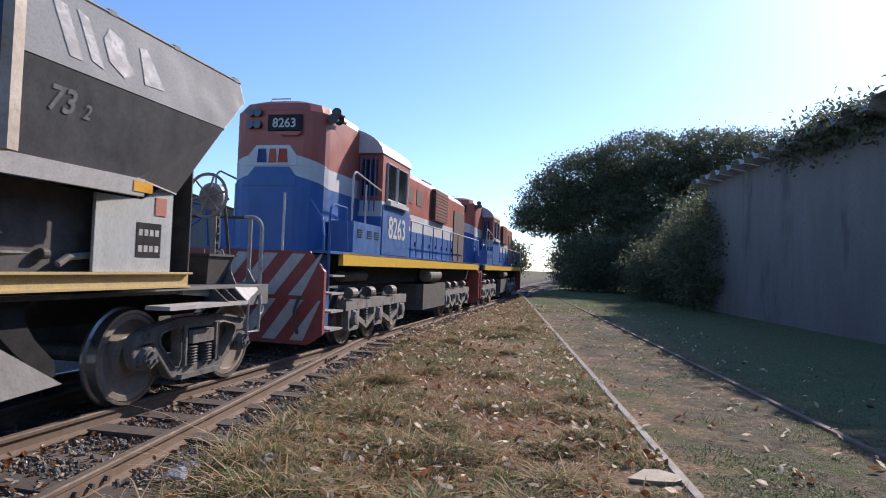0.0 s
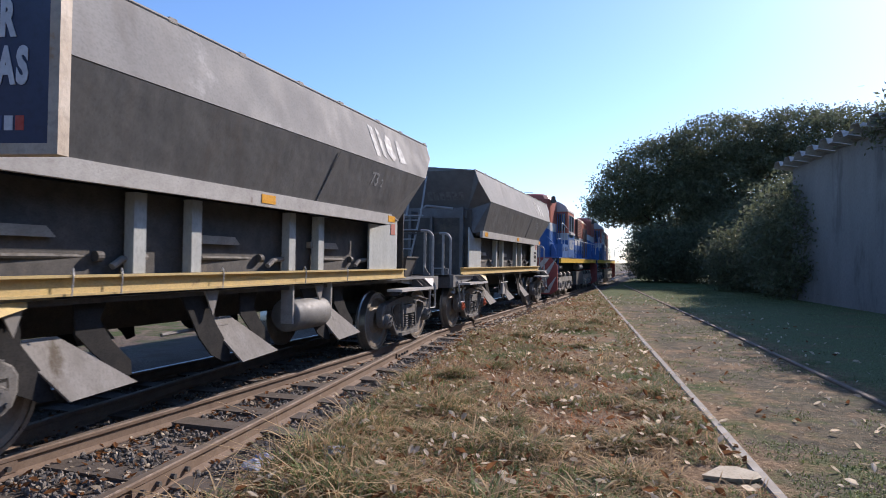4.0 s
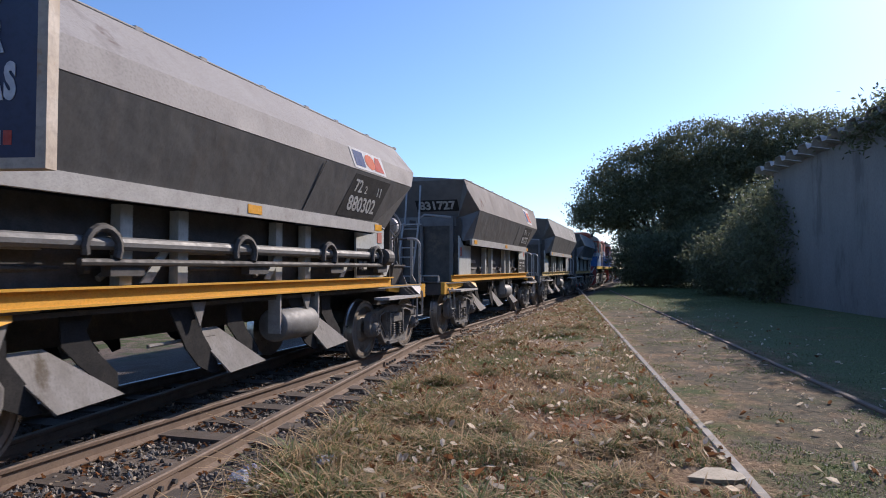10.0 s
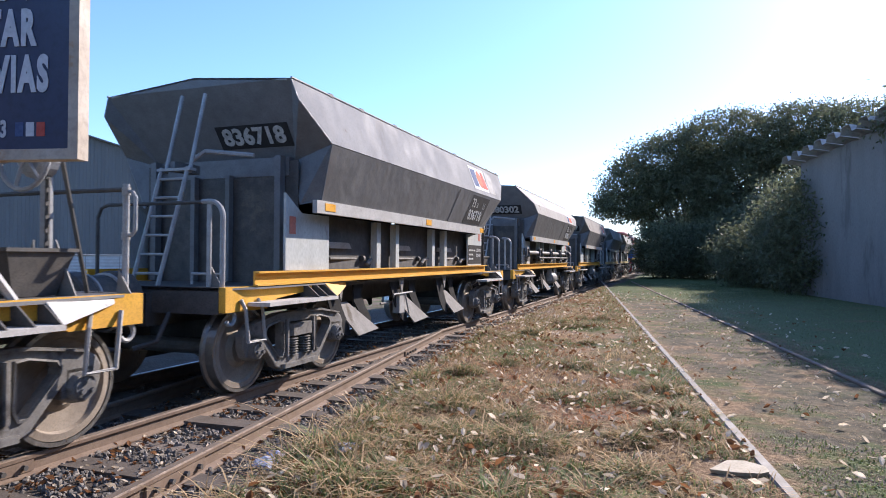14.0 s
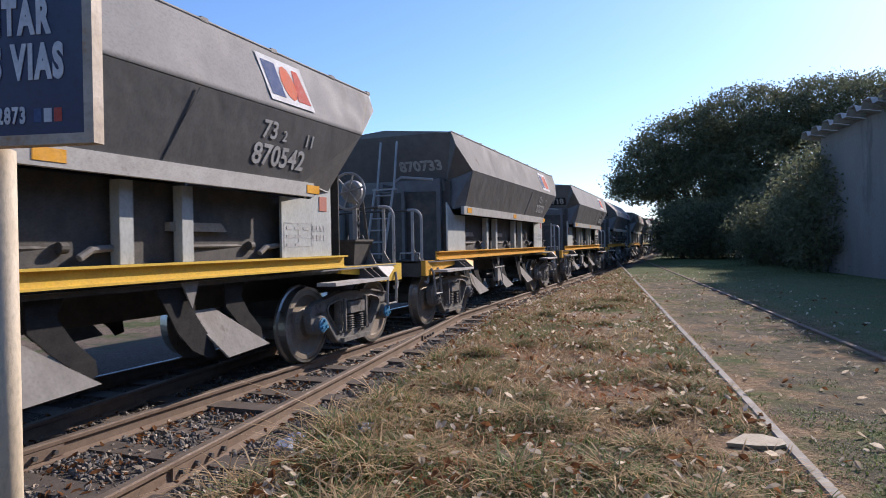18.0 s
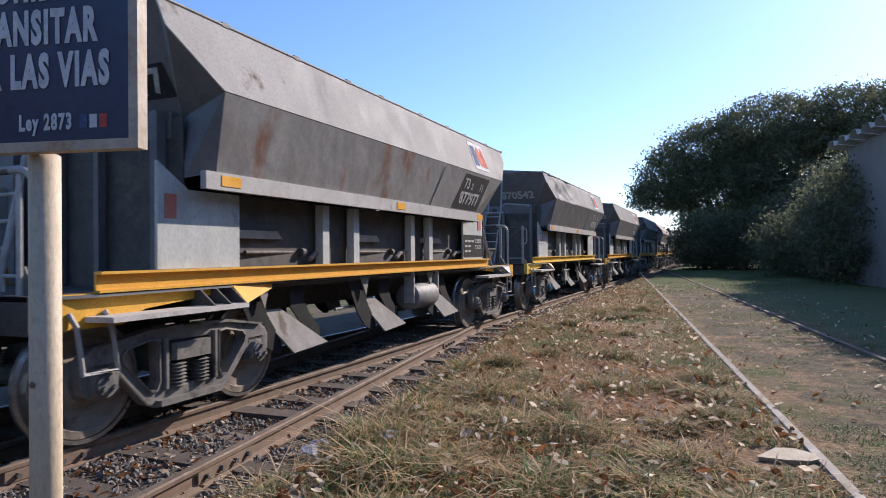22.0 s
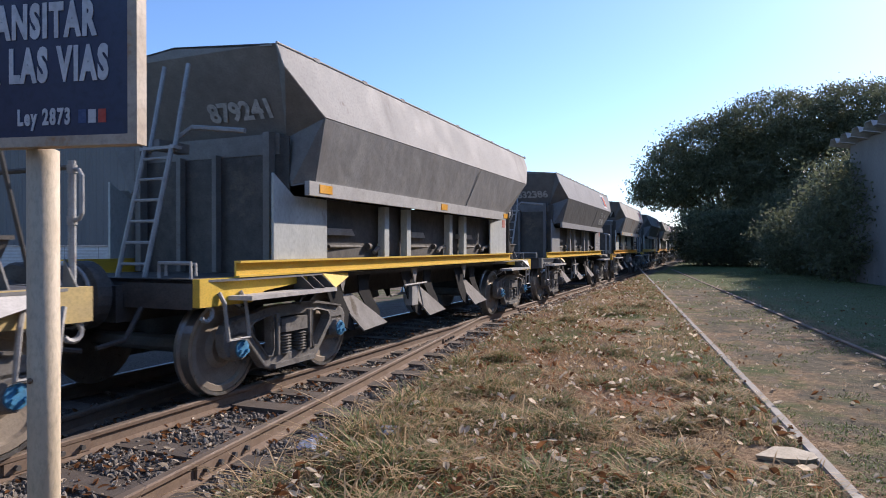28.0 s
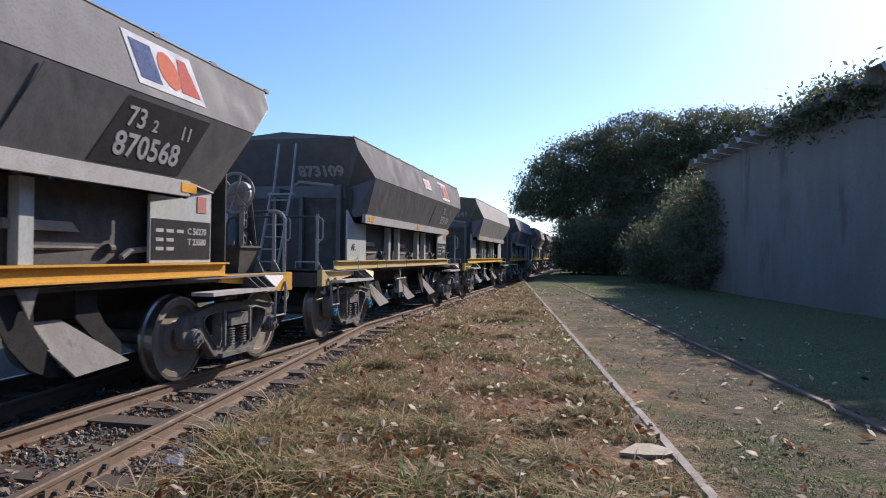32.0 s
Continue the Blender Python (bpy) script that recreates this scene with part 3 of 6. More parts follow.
def corner_rail(ob, kind, y, inward):
    """The rail at a platform's corner: a bent tube, a post with a hand loop, or only a low grab bar."""
    if kind == "low":
        part("grab_hoop", pipe(B(), [(0.60, y, 1.12), (0.60, y, 1.27), (0.98, y, 1.27), (0.98, y, 1.12)], 0.016, 6), pole_grey, ob)
        return
    part("cross_rail", pipe(B(), [(0.80 if kind == "bent" else 1.02, y, 1.985), (-0.45, y, 1.985), (-0.55, y, 1.95), (-0.60, y, 1.85), (-0.60, y, 1.12)], 0.02, 7), under_black, ob, "dark rusty rail across the platform")
    if kind == "bent":
        pts = [(1.05, y, 1.12), (1.05, y, 1.84)] + arc((0.90, y, 1.84), 0.15, 0, 90, 5, "xz") + [(0.80, y, 1.99)]
        part("handrail", pipe(B(), pts, 0.026, 8), pole_grey, ob)
        part("handrail_post", box(B(), 0.86, 0.91, y - 0.008, y + 0.008, 1.12, 1.975), pole_grey, ob)
    else:
        for x in (1.02, 0.45) if kind == "two loops" else (1.02,):
            part("handrail_post", pipe(B(), [(x, y, 1.12), (x, y, 2.03)], 0.026, 8), pole_grey, ob)
            loop = part("hand_loop", pipe(B(), [(x, y, 1.60), (x + 0.07, y, 1.61), (x + 0.10, y, 1.65), (x + 0.10, y, 1.92), (x + 0.07, y, 1.96), (x, y, 1.97)], 0.016, 6), pole_grey, ob)
            for z in (1.60, 1.97):
                part("clamp", lathe(B(), [(z - 0.03, 0.034), (z + 0.03, 0.034)], (x, y, 0), (0, 0, 1), 10), plate_pale, loop)
    x = 0.90 if kind == "bent" else 1.0
    bm = prism(B(), [(x - 0.03, 1.125), (x + 0.13, 1.125), (x + 0.10, 1.16), (x - 0.01, 1.33)], "y", y + inward * 0.03, y + inward * 0.042)
    part("post_gusset", bm, head_grey, ob)


def wagon(number, paint, end_paint, bar_paint, panel_paint, sill, headstock, caps, label, plate_number=True, logo=1.0, rounded=False, pipes=False, dented=0.0, tank=0, small="", extra="", wheel=True, struts=False, ties=False, logo_at=1.6, rear_rail="bent", front_rail="bent", ladder_x=-0.12, end_panel=False, front=-0.08, bogie_shift=0.0, on_black=True, faded=False, frame_number=""):
    paint, low_paint = paint
    fy = FY + front
    ob = thing("hopper_wagon", label, "wagon", "hopper wagons of the train")
    seed = sum(ord(c) for c in number) * 0.37
    rng = random.Random(int(seed * 100))
    ridge, knee_z, knee_x = (3.59, 3.52, 0.985) if rounded else (PZ, KZ, KX)
    # roof: two slopes from the ridge to the knees
    for sx in (1, -1):
        kx, kz = knee_x - 0.06, knee_z
        bm = skin(B(), (0, RY, ridge), (kx * sx, RY, kz), (kx * sx, fy, kz), (0, fy, ridge), 3, 20, 0.02, 0.012, seed) if sx > 0 else \
            skin(B(), (kx * sx, RY, kz), (0, RY, ridge), (0, fy, ridge), (kx * sx, fy, kz), 3, 20, 0.02, 0.012, seed + 4)
        part("roof_sheet", bm, roof_dust, ob, "dust-covered roof sheet")
        # upper side sheet, from the knee out to the widest line
        dent = None
        if dented and sx > 0:
            def dent(u, v):
                reach = max(0, 1 - abs(u - 0.16) / 0.30)
                folds = abs(noise.noise(Vector((u * 11, v * 1.6, 2)))) + 0.35 * noise.noise(Vector((u * 24, v * 3, 6)))
                return -dented * reach * math.sin(math.pi * min(1, 0.1 + 0.88 * v)) ** 0.6 * (0.1 + 1.7 * folds)
        yr, yf = RY + REAR_CUT, fy - FRONT_CUT
        lower = [(WX * sx, yr, WZ), (WX * sx, yf, WZ), (KX * sx, fy, KZ), (KX * sx, RY, KZ)]
        if rounded:
            mid = [(1.47 * sx, RY + 0.3, 3.03), (1.47 * sx, fy - 0.3, 3.03)]
            q1 = [lower[0], lower[1], mid[1], mid[0]]
            q2 = [mid[0], mid[1], (knee_x * sx, fy, knee_z), (knee_x * sx, RY, knee_z)]
        else:
            q1, q2 = lower, None
        for q in (q1, q2):
            if q is None:
                continue
            if sx < 0:
                q = [q[1], q[0], q[3], q[2]]
            bm = skin(B(), *q, 56 if not dented else 96, 6 if not dented else 12, 0.012, 0.0008 if not dented else 0.010, seed + sx, dent)
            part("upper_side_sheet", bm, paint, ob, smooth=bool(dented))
        if not rounded:
            for ey, ex in ((RY, RY + 0.02), (fy, fy - 0.02)):
                t_ = [(KX * sx, ey, KZ), (1.405 * sx, ex, 3.17), (WX * sx, yr if ey < 0 else yf, WZ)]
                part("corner_sheet", hull(B(), [(x - 0.012 * sx, y, z - 0.004) for x, y, z in t_], t_), paint, ob)
        # edge beading along knee and widest line
        part("knee_rail", pipe(B(), [(knee_x * sx, RY, knee_z + 0.005), (knee_x * sx, fy, knee_z + 0.002)], 0.014, 6), roof_dust, ob)
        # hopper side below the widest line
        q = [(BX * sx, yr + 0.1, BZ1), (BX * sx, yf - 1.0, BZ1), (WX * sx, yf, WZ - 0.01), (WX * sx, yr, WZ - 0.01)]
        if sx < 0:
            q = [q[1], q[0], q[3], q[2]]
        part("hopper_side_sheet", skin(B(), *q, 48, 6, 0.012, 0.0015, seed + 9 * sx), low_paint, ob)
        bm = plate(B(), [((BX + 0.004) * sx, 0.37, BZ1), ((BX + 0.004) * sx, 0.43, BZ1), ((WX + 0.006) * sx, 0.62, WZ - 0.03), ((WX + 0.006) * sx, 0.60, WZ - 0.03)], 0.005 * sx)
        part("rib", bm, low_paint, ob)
    # latches along the knee
    kx = knee_x
    for i in range(9):
        y = RY + 0.7 + i * 0.98 + rng.uniform(-0.15, 0.15)
        part("latch", box(B(), kx - 0.06, kx + 0.012, y, y + 0.09, knee_z - 0.01, knee_z + 0.03), roof_dust, ob)
    # ends: upper face, slope sheet and posts
    for sy in (1, -1):
        ey = RY if sy < 0 else fy
        cut = REAR_CUT if sy < 0 else FRONT_CUT
        corner = (1.47, 3.03) if rounded else (1.405, 3.17)
        half = [(knee_x, ey, knee_z), (corner[0], ey - sy * (0.3 if rounded else 0.02), corner[1]), (WX, ey - sy * cut, WZ), (1.0, ey - sy * (cut + 0.08), 2.58)]
        foot_ = half[3]
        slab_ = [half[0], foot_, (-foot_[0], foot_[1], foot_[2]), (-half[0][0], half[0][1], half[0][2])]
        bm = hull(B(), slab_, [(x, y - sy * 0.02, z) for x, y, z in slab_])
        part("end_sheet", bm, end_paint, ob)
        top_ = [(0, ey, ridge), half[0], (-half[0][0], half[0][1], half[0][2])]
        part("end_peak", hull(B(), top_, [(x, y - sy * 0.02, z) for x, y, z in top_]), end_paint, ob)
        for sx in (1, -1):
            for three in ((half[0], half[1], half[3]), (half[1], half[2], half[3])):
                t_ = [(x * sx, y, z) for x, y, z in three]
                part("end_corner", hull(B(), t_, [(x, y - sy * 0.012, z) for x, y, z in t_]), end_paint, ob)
        yb = ey - sy * cut
        yl = yb if sy < 0 else yf - 1.0
        for sx in (1, -1):
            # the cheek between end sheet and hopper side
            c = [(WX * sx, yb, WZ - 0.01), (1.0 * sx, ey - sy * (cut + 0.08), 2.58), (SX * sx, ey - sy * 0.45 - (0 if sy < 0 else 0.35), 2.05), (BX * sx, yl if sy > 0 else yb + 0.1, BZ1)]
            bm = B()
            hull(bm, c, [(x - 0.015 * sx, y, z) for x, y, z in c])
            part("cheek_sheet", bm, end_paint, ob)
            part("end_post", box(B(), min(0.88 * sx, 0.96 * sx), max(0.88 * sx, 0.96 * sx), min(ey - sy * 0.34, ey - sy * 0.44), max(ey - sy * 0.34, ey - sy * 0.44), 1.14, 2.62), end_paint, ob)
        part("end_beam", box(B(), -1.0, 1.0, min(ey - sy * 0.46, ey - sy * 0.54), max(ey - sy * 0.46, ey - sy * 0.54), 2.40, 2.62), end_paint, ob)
        for x in (-0.34, 0.18):
            part("end_stiffener", box(B(), x - 0.03, x + 0.03, min(ey - sy * 0.38, ey - sy * 0.46), max(ey - sy * 0.38, ey - sy * 0.46), 1.14, 2.42), end_paint, ob)
        # dark sheet added across the end recess to keep its depth dark
        part("bulkhead", box(B(), -1.12, 1.12, min(ey - sy * 0.47, ey - sy * 0.485), max(ey - sy * 0.47, ey - sy * 0.485), 1.12, 2.58), under_black, ob)
        bm = plate(B(), [(-0.98, ey - sy * 0.56, 2.5), (0.98, ey - sy * 0.56, 2.5), (0.98, ey - sy * 2.0, 1.2), (-0.98, ey - sy * 2.0, 1.2)], 0.015)
        part("slope_sheet", bm, end_paint, ob)
    # bar under the hopper, posts and panels on both sides
    for sx in (1, -1):
        def bx(y0, y1, z0, z1, xo, t):
            return box(B(), min(xo * sx, (xo - t) * sx), max(xo * sx, (xo - t) * sx), y0, y1, z0, z1)
        part("hopper_bar", bx(-4.15, 2.52, BZ0, BZ1, BX + 0.03, 0.06), bar_paint, ob)
        for y in (-2.06, -1.39, 0.20, 0.85):
            part("side_post", bx(y - 0.065, y + 0.065, 1.285, BZ0, SX, 0.10), panel_paint, ob)
        bm = B()
        prism(bm, [(-4.45, 1.285), (-3.5, 1.285), (-3.5, 1.95), (-4.12, 1.95), (-4.45, 2.16)], "x", min(SX * sx, (SX - 0.03) * sx), max(SX * sx, (SX - 0.03) * sx))
        part("side_panel", bm, panel_paint, ob)
        bm = B()
        prism(bm, [(3.22, 1.285), (2.22, 1.285), (2.22, 1.95), (2.78, 1.95), (3.22, 2.2)], "x", min(SX * sx, (SX - 0.03) * sx), max(SX * sx, (SX - 0.03) * sx))
        part("side_panel", bm, panel_paint, ob)
        # the inner hoppers behind the posts
        for yc in (-2.7, -0.6, 1.5):
            y0 = yc - 0.78
            bm = B()
            prism(bm, [(y0, 1.555), (y0 + 0.72, 1.555), (y0 + 0.64, 1.635), (y0, 1.635)], "x", min(1.035 * sx, 1.095 * sx), max(1.035 * sx, 1.095 * sx))
            part("shelf_plate", bm, shelf_pale, ob, "bare pale steel plate")
            bm = pipe(B(), [(1.06 * sx, yc - 0.6, 1.42), (0.98 * sx, yc + 0.75, 1.42)], 0.022)
            cyl(bm, (1.06 * sx, yc + 0.3, 1.42), (1.06 * sx, yc + 0.36, 1.42), 0.045)
            part("shaft", bm, under_black, ob)
            bm = pipe(B(), [(1.08 * sx, yc + 0.45, 1.34), (1.08 * sx, yc + 0.55, 1.40), (1.08 * sx, yc + 0.8, 1.42)], 0.03)
            part("lever", bm, chute_steel, ob)
        # dark sheet added behind the posts so that the open bays read dark
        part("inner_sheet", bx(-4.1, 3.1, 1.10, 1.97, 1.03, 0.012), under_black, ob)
        # side sill
        ring = [(SX - 0.02, 1.13), (SX + 0.04, 1.13), (SX + 0.04, 1.148), (SX, 1.148), (SX, 1.264), (SX + 0.055, 1.264), (SX + 0.055, 1.283), (SX - 0.02, 1.283)]
        bm = prism(B(), [(x * sx, z) for x, z in ring], "y", -5.0, 3.52)
        part("side_sill", bm, sill, ob)
        for y, zz in ((-3.85, 2.03), (-0.6, 2.03), (2.5, 2.03)):
            if number != "832386":
                part("reflector", bx(y - 0.12, y + 0.12, zz - 0.045, zz + 0.045, BX + 0.036, 0.01), reflector, ob)
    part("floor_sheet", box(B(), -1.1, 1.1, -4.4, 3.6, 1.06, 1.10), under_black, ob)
    part("centre_sill", box(B(), -0.22, 0.22, -5.5, 5.5, 0.72, 1.06), under_black, ob)
    for yb_ in (-3.2, -1.2, 0.9, 3.0):
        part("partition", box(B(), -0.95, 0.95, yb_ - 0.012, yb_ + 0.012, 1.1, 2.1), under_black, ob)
    # discharge chutes below the sill
    for sx in (1, -1):
        for yc in (-2.42, -0.42, 1.60):
            bm = plate(B(), [(0.95 * sx, yc - 0.58, 0.82), (0.95 * sx, yc - 0.20, 0.82), (1.18 * sx, yc + 0.36, 0.40), (1.18 * sx, yc - 0.26, 0.36)], 0.02)
            ch = part("chute", bm, chute_steel, ob, "steel discharge chute")
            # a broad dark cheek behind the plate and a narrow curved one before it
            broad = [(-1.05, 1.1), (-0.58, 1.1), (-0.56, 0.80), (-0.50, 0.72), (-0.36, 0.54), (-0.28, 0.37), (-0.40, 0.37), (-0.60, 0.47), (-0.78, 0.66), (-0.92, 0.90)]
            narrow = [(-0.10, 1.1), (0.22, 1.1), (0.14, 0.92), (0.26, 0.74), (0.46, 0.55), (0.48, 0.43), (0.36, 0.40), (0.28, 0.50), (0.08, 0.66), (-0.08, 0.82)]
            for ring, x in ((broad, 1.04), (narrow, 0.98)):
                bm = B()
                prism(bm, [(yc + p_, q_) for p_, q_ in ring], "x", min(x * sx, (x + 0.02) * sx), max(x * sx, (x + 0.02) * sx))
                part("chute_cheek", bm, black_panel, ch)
            bm = B()
            prism(bm, [(yc - 0.78, 1.1), (yc - 0.58, 1.1), (yc - 0.66, 0.86)], "x", min(1.1 * sx, 1.12 * sx), max(1.1 * sx, 1.12 * sx))
            part("gusset", bm, chute_steel, ob)
        part("upper_rod", pipe(B(), [(0.98 * sx, -1.6, 0.72), (0.98 * sx, -0.7, 0.74)], 0.018), chute_steel, ob)
    if tank:
        bm = lathe(B(), [(-0.41, 0.02), (-0.405, 0.16), (-0.385, 0.19), (-0.36, 0.20), (0.36, 0.20), (0.385, 0.19), (0.405, 0.16), (0.41, 0.02)], (1.0, tank * 0.72, 0.75), (0, 1, 0), 18)
        part("air_tank", bm, head_grey, ob, "cylindrical air tank", smooth=True)
        for y in (-0.46, 0.43):
            part("tank_strap", box(B(), 0.99, 1.15, tank * 0.72 + y, tank * 0.72 + y + 0.03, 0.66, 1.12), plate_pale, ob)
    else:
        bm = box(B(), 1.0, 1.12, -1.18, -0.98, 0.55, 0.86)
        part("valve_box", bm, plate_pale, ob)
        part("valve_rod", pipe(B(), [(1.13, -1.45, 0.86), (1.13, -0.7, 0.87)], 0.015), plate_pale, ob)
        part("valve_rod", pipe(B(), [(1.13, -0.98, 0.85), (1.13, -0.82, 0.52)], 0.014), plate_pale, ob)
    # headstocks, platforms, steps
    for sy in (1, -1):
        he = 5.42 * sy if sy < 0 else 5.28
        inn = 3.75 * sy if sy < 0 else 3.5
        e_ = 0.0 if sy < 0 else -0.15
        for sx in (1, -1):
            xo, xi = 1.14 * sx, 1.06 * sx
            ring = [(he, 0.88), (he, 1.13), (inn, 1.13), (inn, 1.05), ((4.55 + e_) * sy, 0.98), ((4.75 + e_) * sy, 0.88)]
            part("headstock_side", prism(B(), ring, "x", min(xo, xi), max(xo, xi)), headstock, ob)
            # the deck's wing over the wheels: a low ledge, the gussets on it and a raking plate
            yb_ = 3.95 if sy > 0 else -4.05
            def wing(*pts):
                return [(x * sx, yb_ + y, z) for x, y, z in pts]
            deck = wing((0.95, -1.32, 1.122), (1.13, -1.32, 1.122), (1.20, -0.95, 1.122), (1.20, 0.42, 1.122), (1.13, 1.26, 1.128), (0.95, 1.26, 1.128))
            part("deck_wing", hull(B(), [(x, y, z - 0.022) for x, y, z in deck], deck), head_grey, ob)
            rake = wing((1.13, 1.05, 1.118), (1.16, 1.03, 1.06), (1.37, 0.42, 0.96), (1.20, 0.42, 1.115))
            wg = part("wheel_guard", plate(B(), rake, 0.018 * sx), guard_pale if sy > 0 else sill, ob)
            flat = [(1.14, -1.02), (1.38, -0.98), (1.38, 0.43), (1.14, 0.43)]
            part("guard_ledge", hull(B(), wing(*[(x, y, 0.925) for x, y in flat]), wing(*[(x, y, 0.965) for x, y in flat])), guard_pale, wg)
            for yy in (0.02, 0.21, 0.40):
                bm = prism(B(), [(1.10 * sx, 1.10), (1.20 * sx, 1.10), (1.37 * sx, 0.967), (1.10 * sx, 0.967)], "y", yb_ + yy, yb_ + yy + 0.016)
                part("guard_gusset", bm, under_black, wg)
            st = [(1.15 * sx, (5.20 + e_) * sy, 1.0), (1.18 * sx, (5.16 + e_) * sy, 0.90), (1.19 * sx, (5.12 + e_) * sy, 0.56), (1.19 * sx, (4.84 + e_) * sy, 0.56), (1.18 * sx, (4.88 + e_) * sy, 0.90), (1.15 * sx, (4.92 + e_) * sy, 1.0)]
            part("stirrup_step", pipe(B(), st, 0.02, 6), plate_pale, ob)
            hk = arc((1.10 * sx, (5.30 + e_) * sy, 0.82), 0.07, -150, 90, 8)
            part("tow_hook", pipe(B(), hk, 0.022, 6), pole_grey, ob)
        # dark cross beam; its colour also carries the shade on its face
        part("headstock", box(B(), -1.055, 1.055, min(he, he - 0.08 * sy), max(he, he - 0.08 * sy), 0.86, 1.13), under_black, ob)
        part("platform", box(B(), -1.05, 1.05, min(he, inn), max(he, inn), 1.09, 1.125), under_black, ob)
        lg = 0.455 if sy < 0 else 0.66
        bm = lathe(B(), [(0, 0.12), (0.04, 0.17), (0.16, 0.17), (0.17, 0.29), (0.19, 0.31), (0.33, 0.31), (0.35, 0.27), (lg, 0.27)], (0, he, 0.98), (0, sy, 0), 24)
        part("coupler", bm, under_black, ob, "round black buffing drum")
        bm = lathe(B(), [(0.375, 0.285), (0.38, 0.292), (0.40, 0.292), (0.405, 0.285)], (0, he, 0.98), (0, sy, 0), 24)
        part("coupler_ring", bm, plate_pale, ob)
        bm = pipe(B(), [(0.45, he, 0.86), (0.5, he + 0.22 * sy, 0.6), (0.42, he + 0.44 * sy, 0.55)], 0.025)
        part("brake_hose", bm, under_black, ob)
        corner_rail(ob, rear_rail if sy < 0 else front_rail, (5.36 + e_) * sy, -sy)
    # grab hoops beside the ladder
    part("grab_hoop", pipe(B(), [(0.62, -5.3, 1.15), (0.62, -5.3, 1.26), (0.98, -5.3, 1.26), (0.98, -5.3, 1.15)], 0.014, 6), pole_grey, ob)
    # rear ladder
    lad = new("ladder")
    lad.parent = ob
    tagged(lad, "leaning pale steel ladder")
    foot, knee, head = Vector((ladder_x, -5.20, 1.12)), Vector((0.6 * ladder_x + 0.06, -4.96, 2.42)), Vector((0.3 * ladder_x + 0.03, -4.72, 3.28))
    for o in (Vector((0, 0, 0)), Vector((0.36, 0, 0))):
        part("stile", pipe(B(), [foot + o, knee + o], 0.024, 6), pole_grey, lad)
        o2 = Vector((o.x * 0.92 + 0.02, 0.03, -0.06))
        part("upper_stile", pipe(B(), [knee + o2, head + Vector((o.x * 0.9, 0, 0))], 0.022, 6), pole_grey, lad)
    for i in range(6):
        f = foot.lerp(knee, 0.10 + i * 0.16)
        part("rung", pipe(B(), [f, f + Vector((0.36, 0, 0))], 0.015, 6), pole_grey, lad)
    f = knee + Vector((-0.05, -0.03, -0.04))
    part("ladder_tread", box(B(), f.x, f.x + 0.46, f.y, f.y + 0.10, f.z, f.z + 0.03), pole_grey, lad)
    part("ladder_bracket", pipe(B(), [(knee.x + 0.3, -4.82, 2.52), (knee.x + 0.42, -4.76, 2.62), (knee.x + 1.0, -4.66, 2.56)], 0.026, 6), pole_grey, ob)
    part("ladder_bracket", box(B(), knee.x - 0.02, knee.x + 0.12, -4.90, -4.5, 2.40, 2.50), end_paint, ob)
    # leaning struts and the dark bin at the front platform
    for x in (0.98, -0.98) if struts else ():
        part("strut", pipe(B(), [(x, 3.42, 2.30), (x, 4.30, 1.12)], 0.032, 6), pole_grey, ob)
        part("strut", pipe(B(), [(x, 3.55, 1.52), (x, 3.85, 1.12)], 0.028, 6), pole_grey, ob)
    bm = hull(B(), [(0.40, 4.42, 1.13), (0.80, 4.42, 1.13), (0.80, 4.76, 1.13), (0.40, 4.76, 1.13)], [(0.32, 4.32, 1.46), (0.88, 4.32, 1.46), (0.88, 4.86, 1.46), (0.32, 4.86, 1.46)])
    box(bm, 0.30, 0.90, 4.30, 4.88, 1.462, 1.49)
    part("brake_bin", bm, under_black, ob)
    # hand brake at the front platform
    if wheel:
        wc = Vector((0.62, 4.62, 2.20))
        ring = arc(tuple(wc), 0.265, 0, 360, 24, "xz")
        bw = part("brake_wheel", pipe(B(), ring[:-1] + [ring[0]], 0.02, 6), pole_grey, ob)
        for i in range(6):
            s = radians(60 * i + 12)
            part("spoke", pipe(B(), [wc + Vector((0, 0.01, 0)), wc + Vector((0.255 * math.cos(s), 0, 0.255 * math.sin(s)))], 0.014, 5), pole_grey, bw)
        part("gear_case", lathe(B(), [(-0.03, 0.04), (-0.02, 0.13), (0.02, 0.17), (0.12, 0.17), (0.15, 0.10)], (wc.x, 4.68, wc.z), (0, 1, 0), 18), pole_grey, bw)
        part("brake_stand", box(B(), 0.585, 0.655, 4.78, 4.85, 1.12, 2.30, 0.008), pole_grey, ob)
        part("stand_strut", box(B(), 0.60, 0.64, 4.0, 4.012, 0, 1.28), under_black, ob).data.transform(Matrix.Translation((0.06, 5.14, 1.12)) @ Matrix.Rotation(radians(13), 4, "X") @ Matrix.Translation((0, -4.0, 0)))
        for x, w_ in ((0.50, -0.22), (0.74, 0.22)):
            part("stand_gusset", prism(B(), [(x, 1.125), (x + w_, 1.125), (x, 1.56)], "y", 4.80, 4.812), head_grey, ob)
        bm = B()
        for i in range(17):
            z, wide = 2.05 - 0.052 * i, i % 2
            box(bm, 0.70 - (0.018 if wide else 0.006), 0.70 + (0.018 if wide else 0.006), 4.76 - (0.006 if wide else 0.018), 4.76 + (0.006 if wide else 0.018), z - 0.034, z + 0.034)
        part("brake_chain", bm, under_black, ob)
    else:
        part("brake_stand", box(B(), 0.58, 0.66, 4.73, 4.82, 1.12, 1.4), under_black, ob)
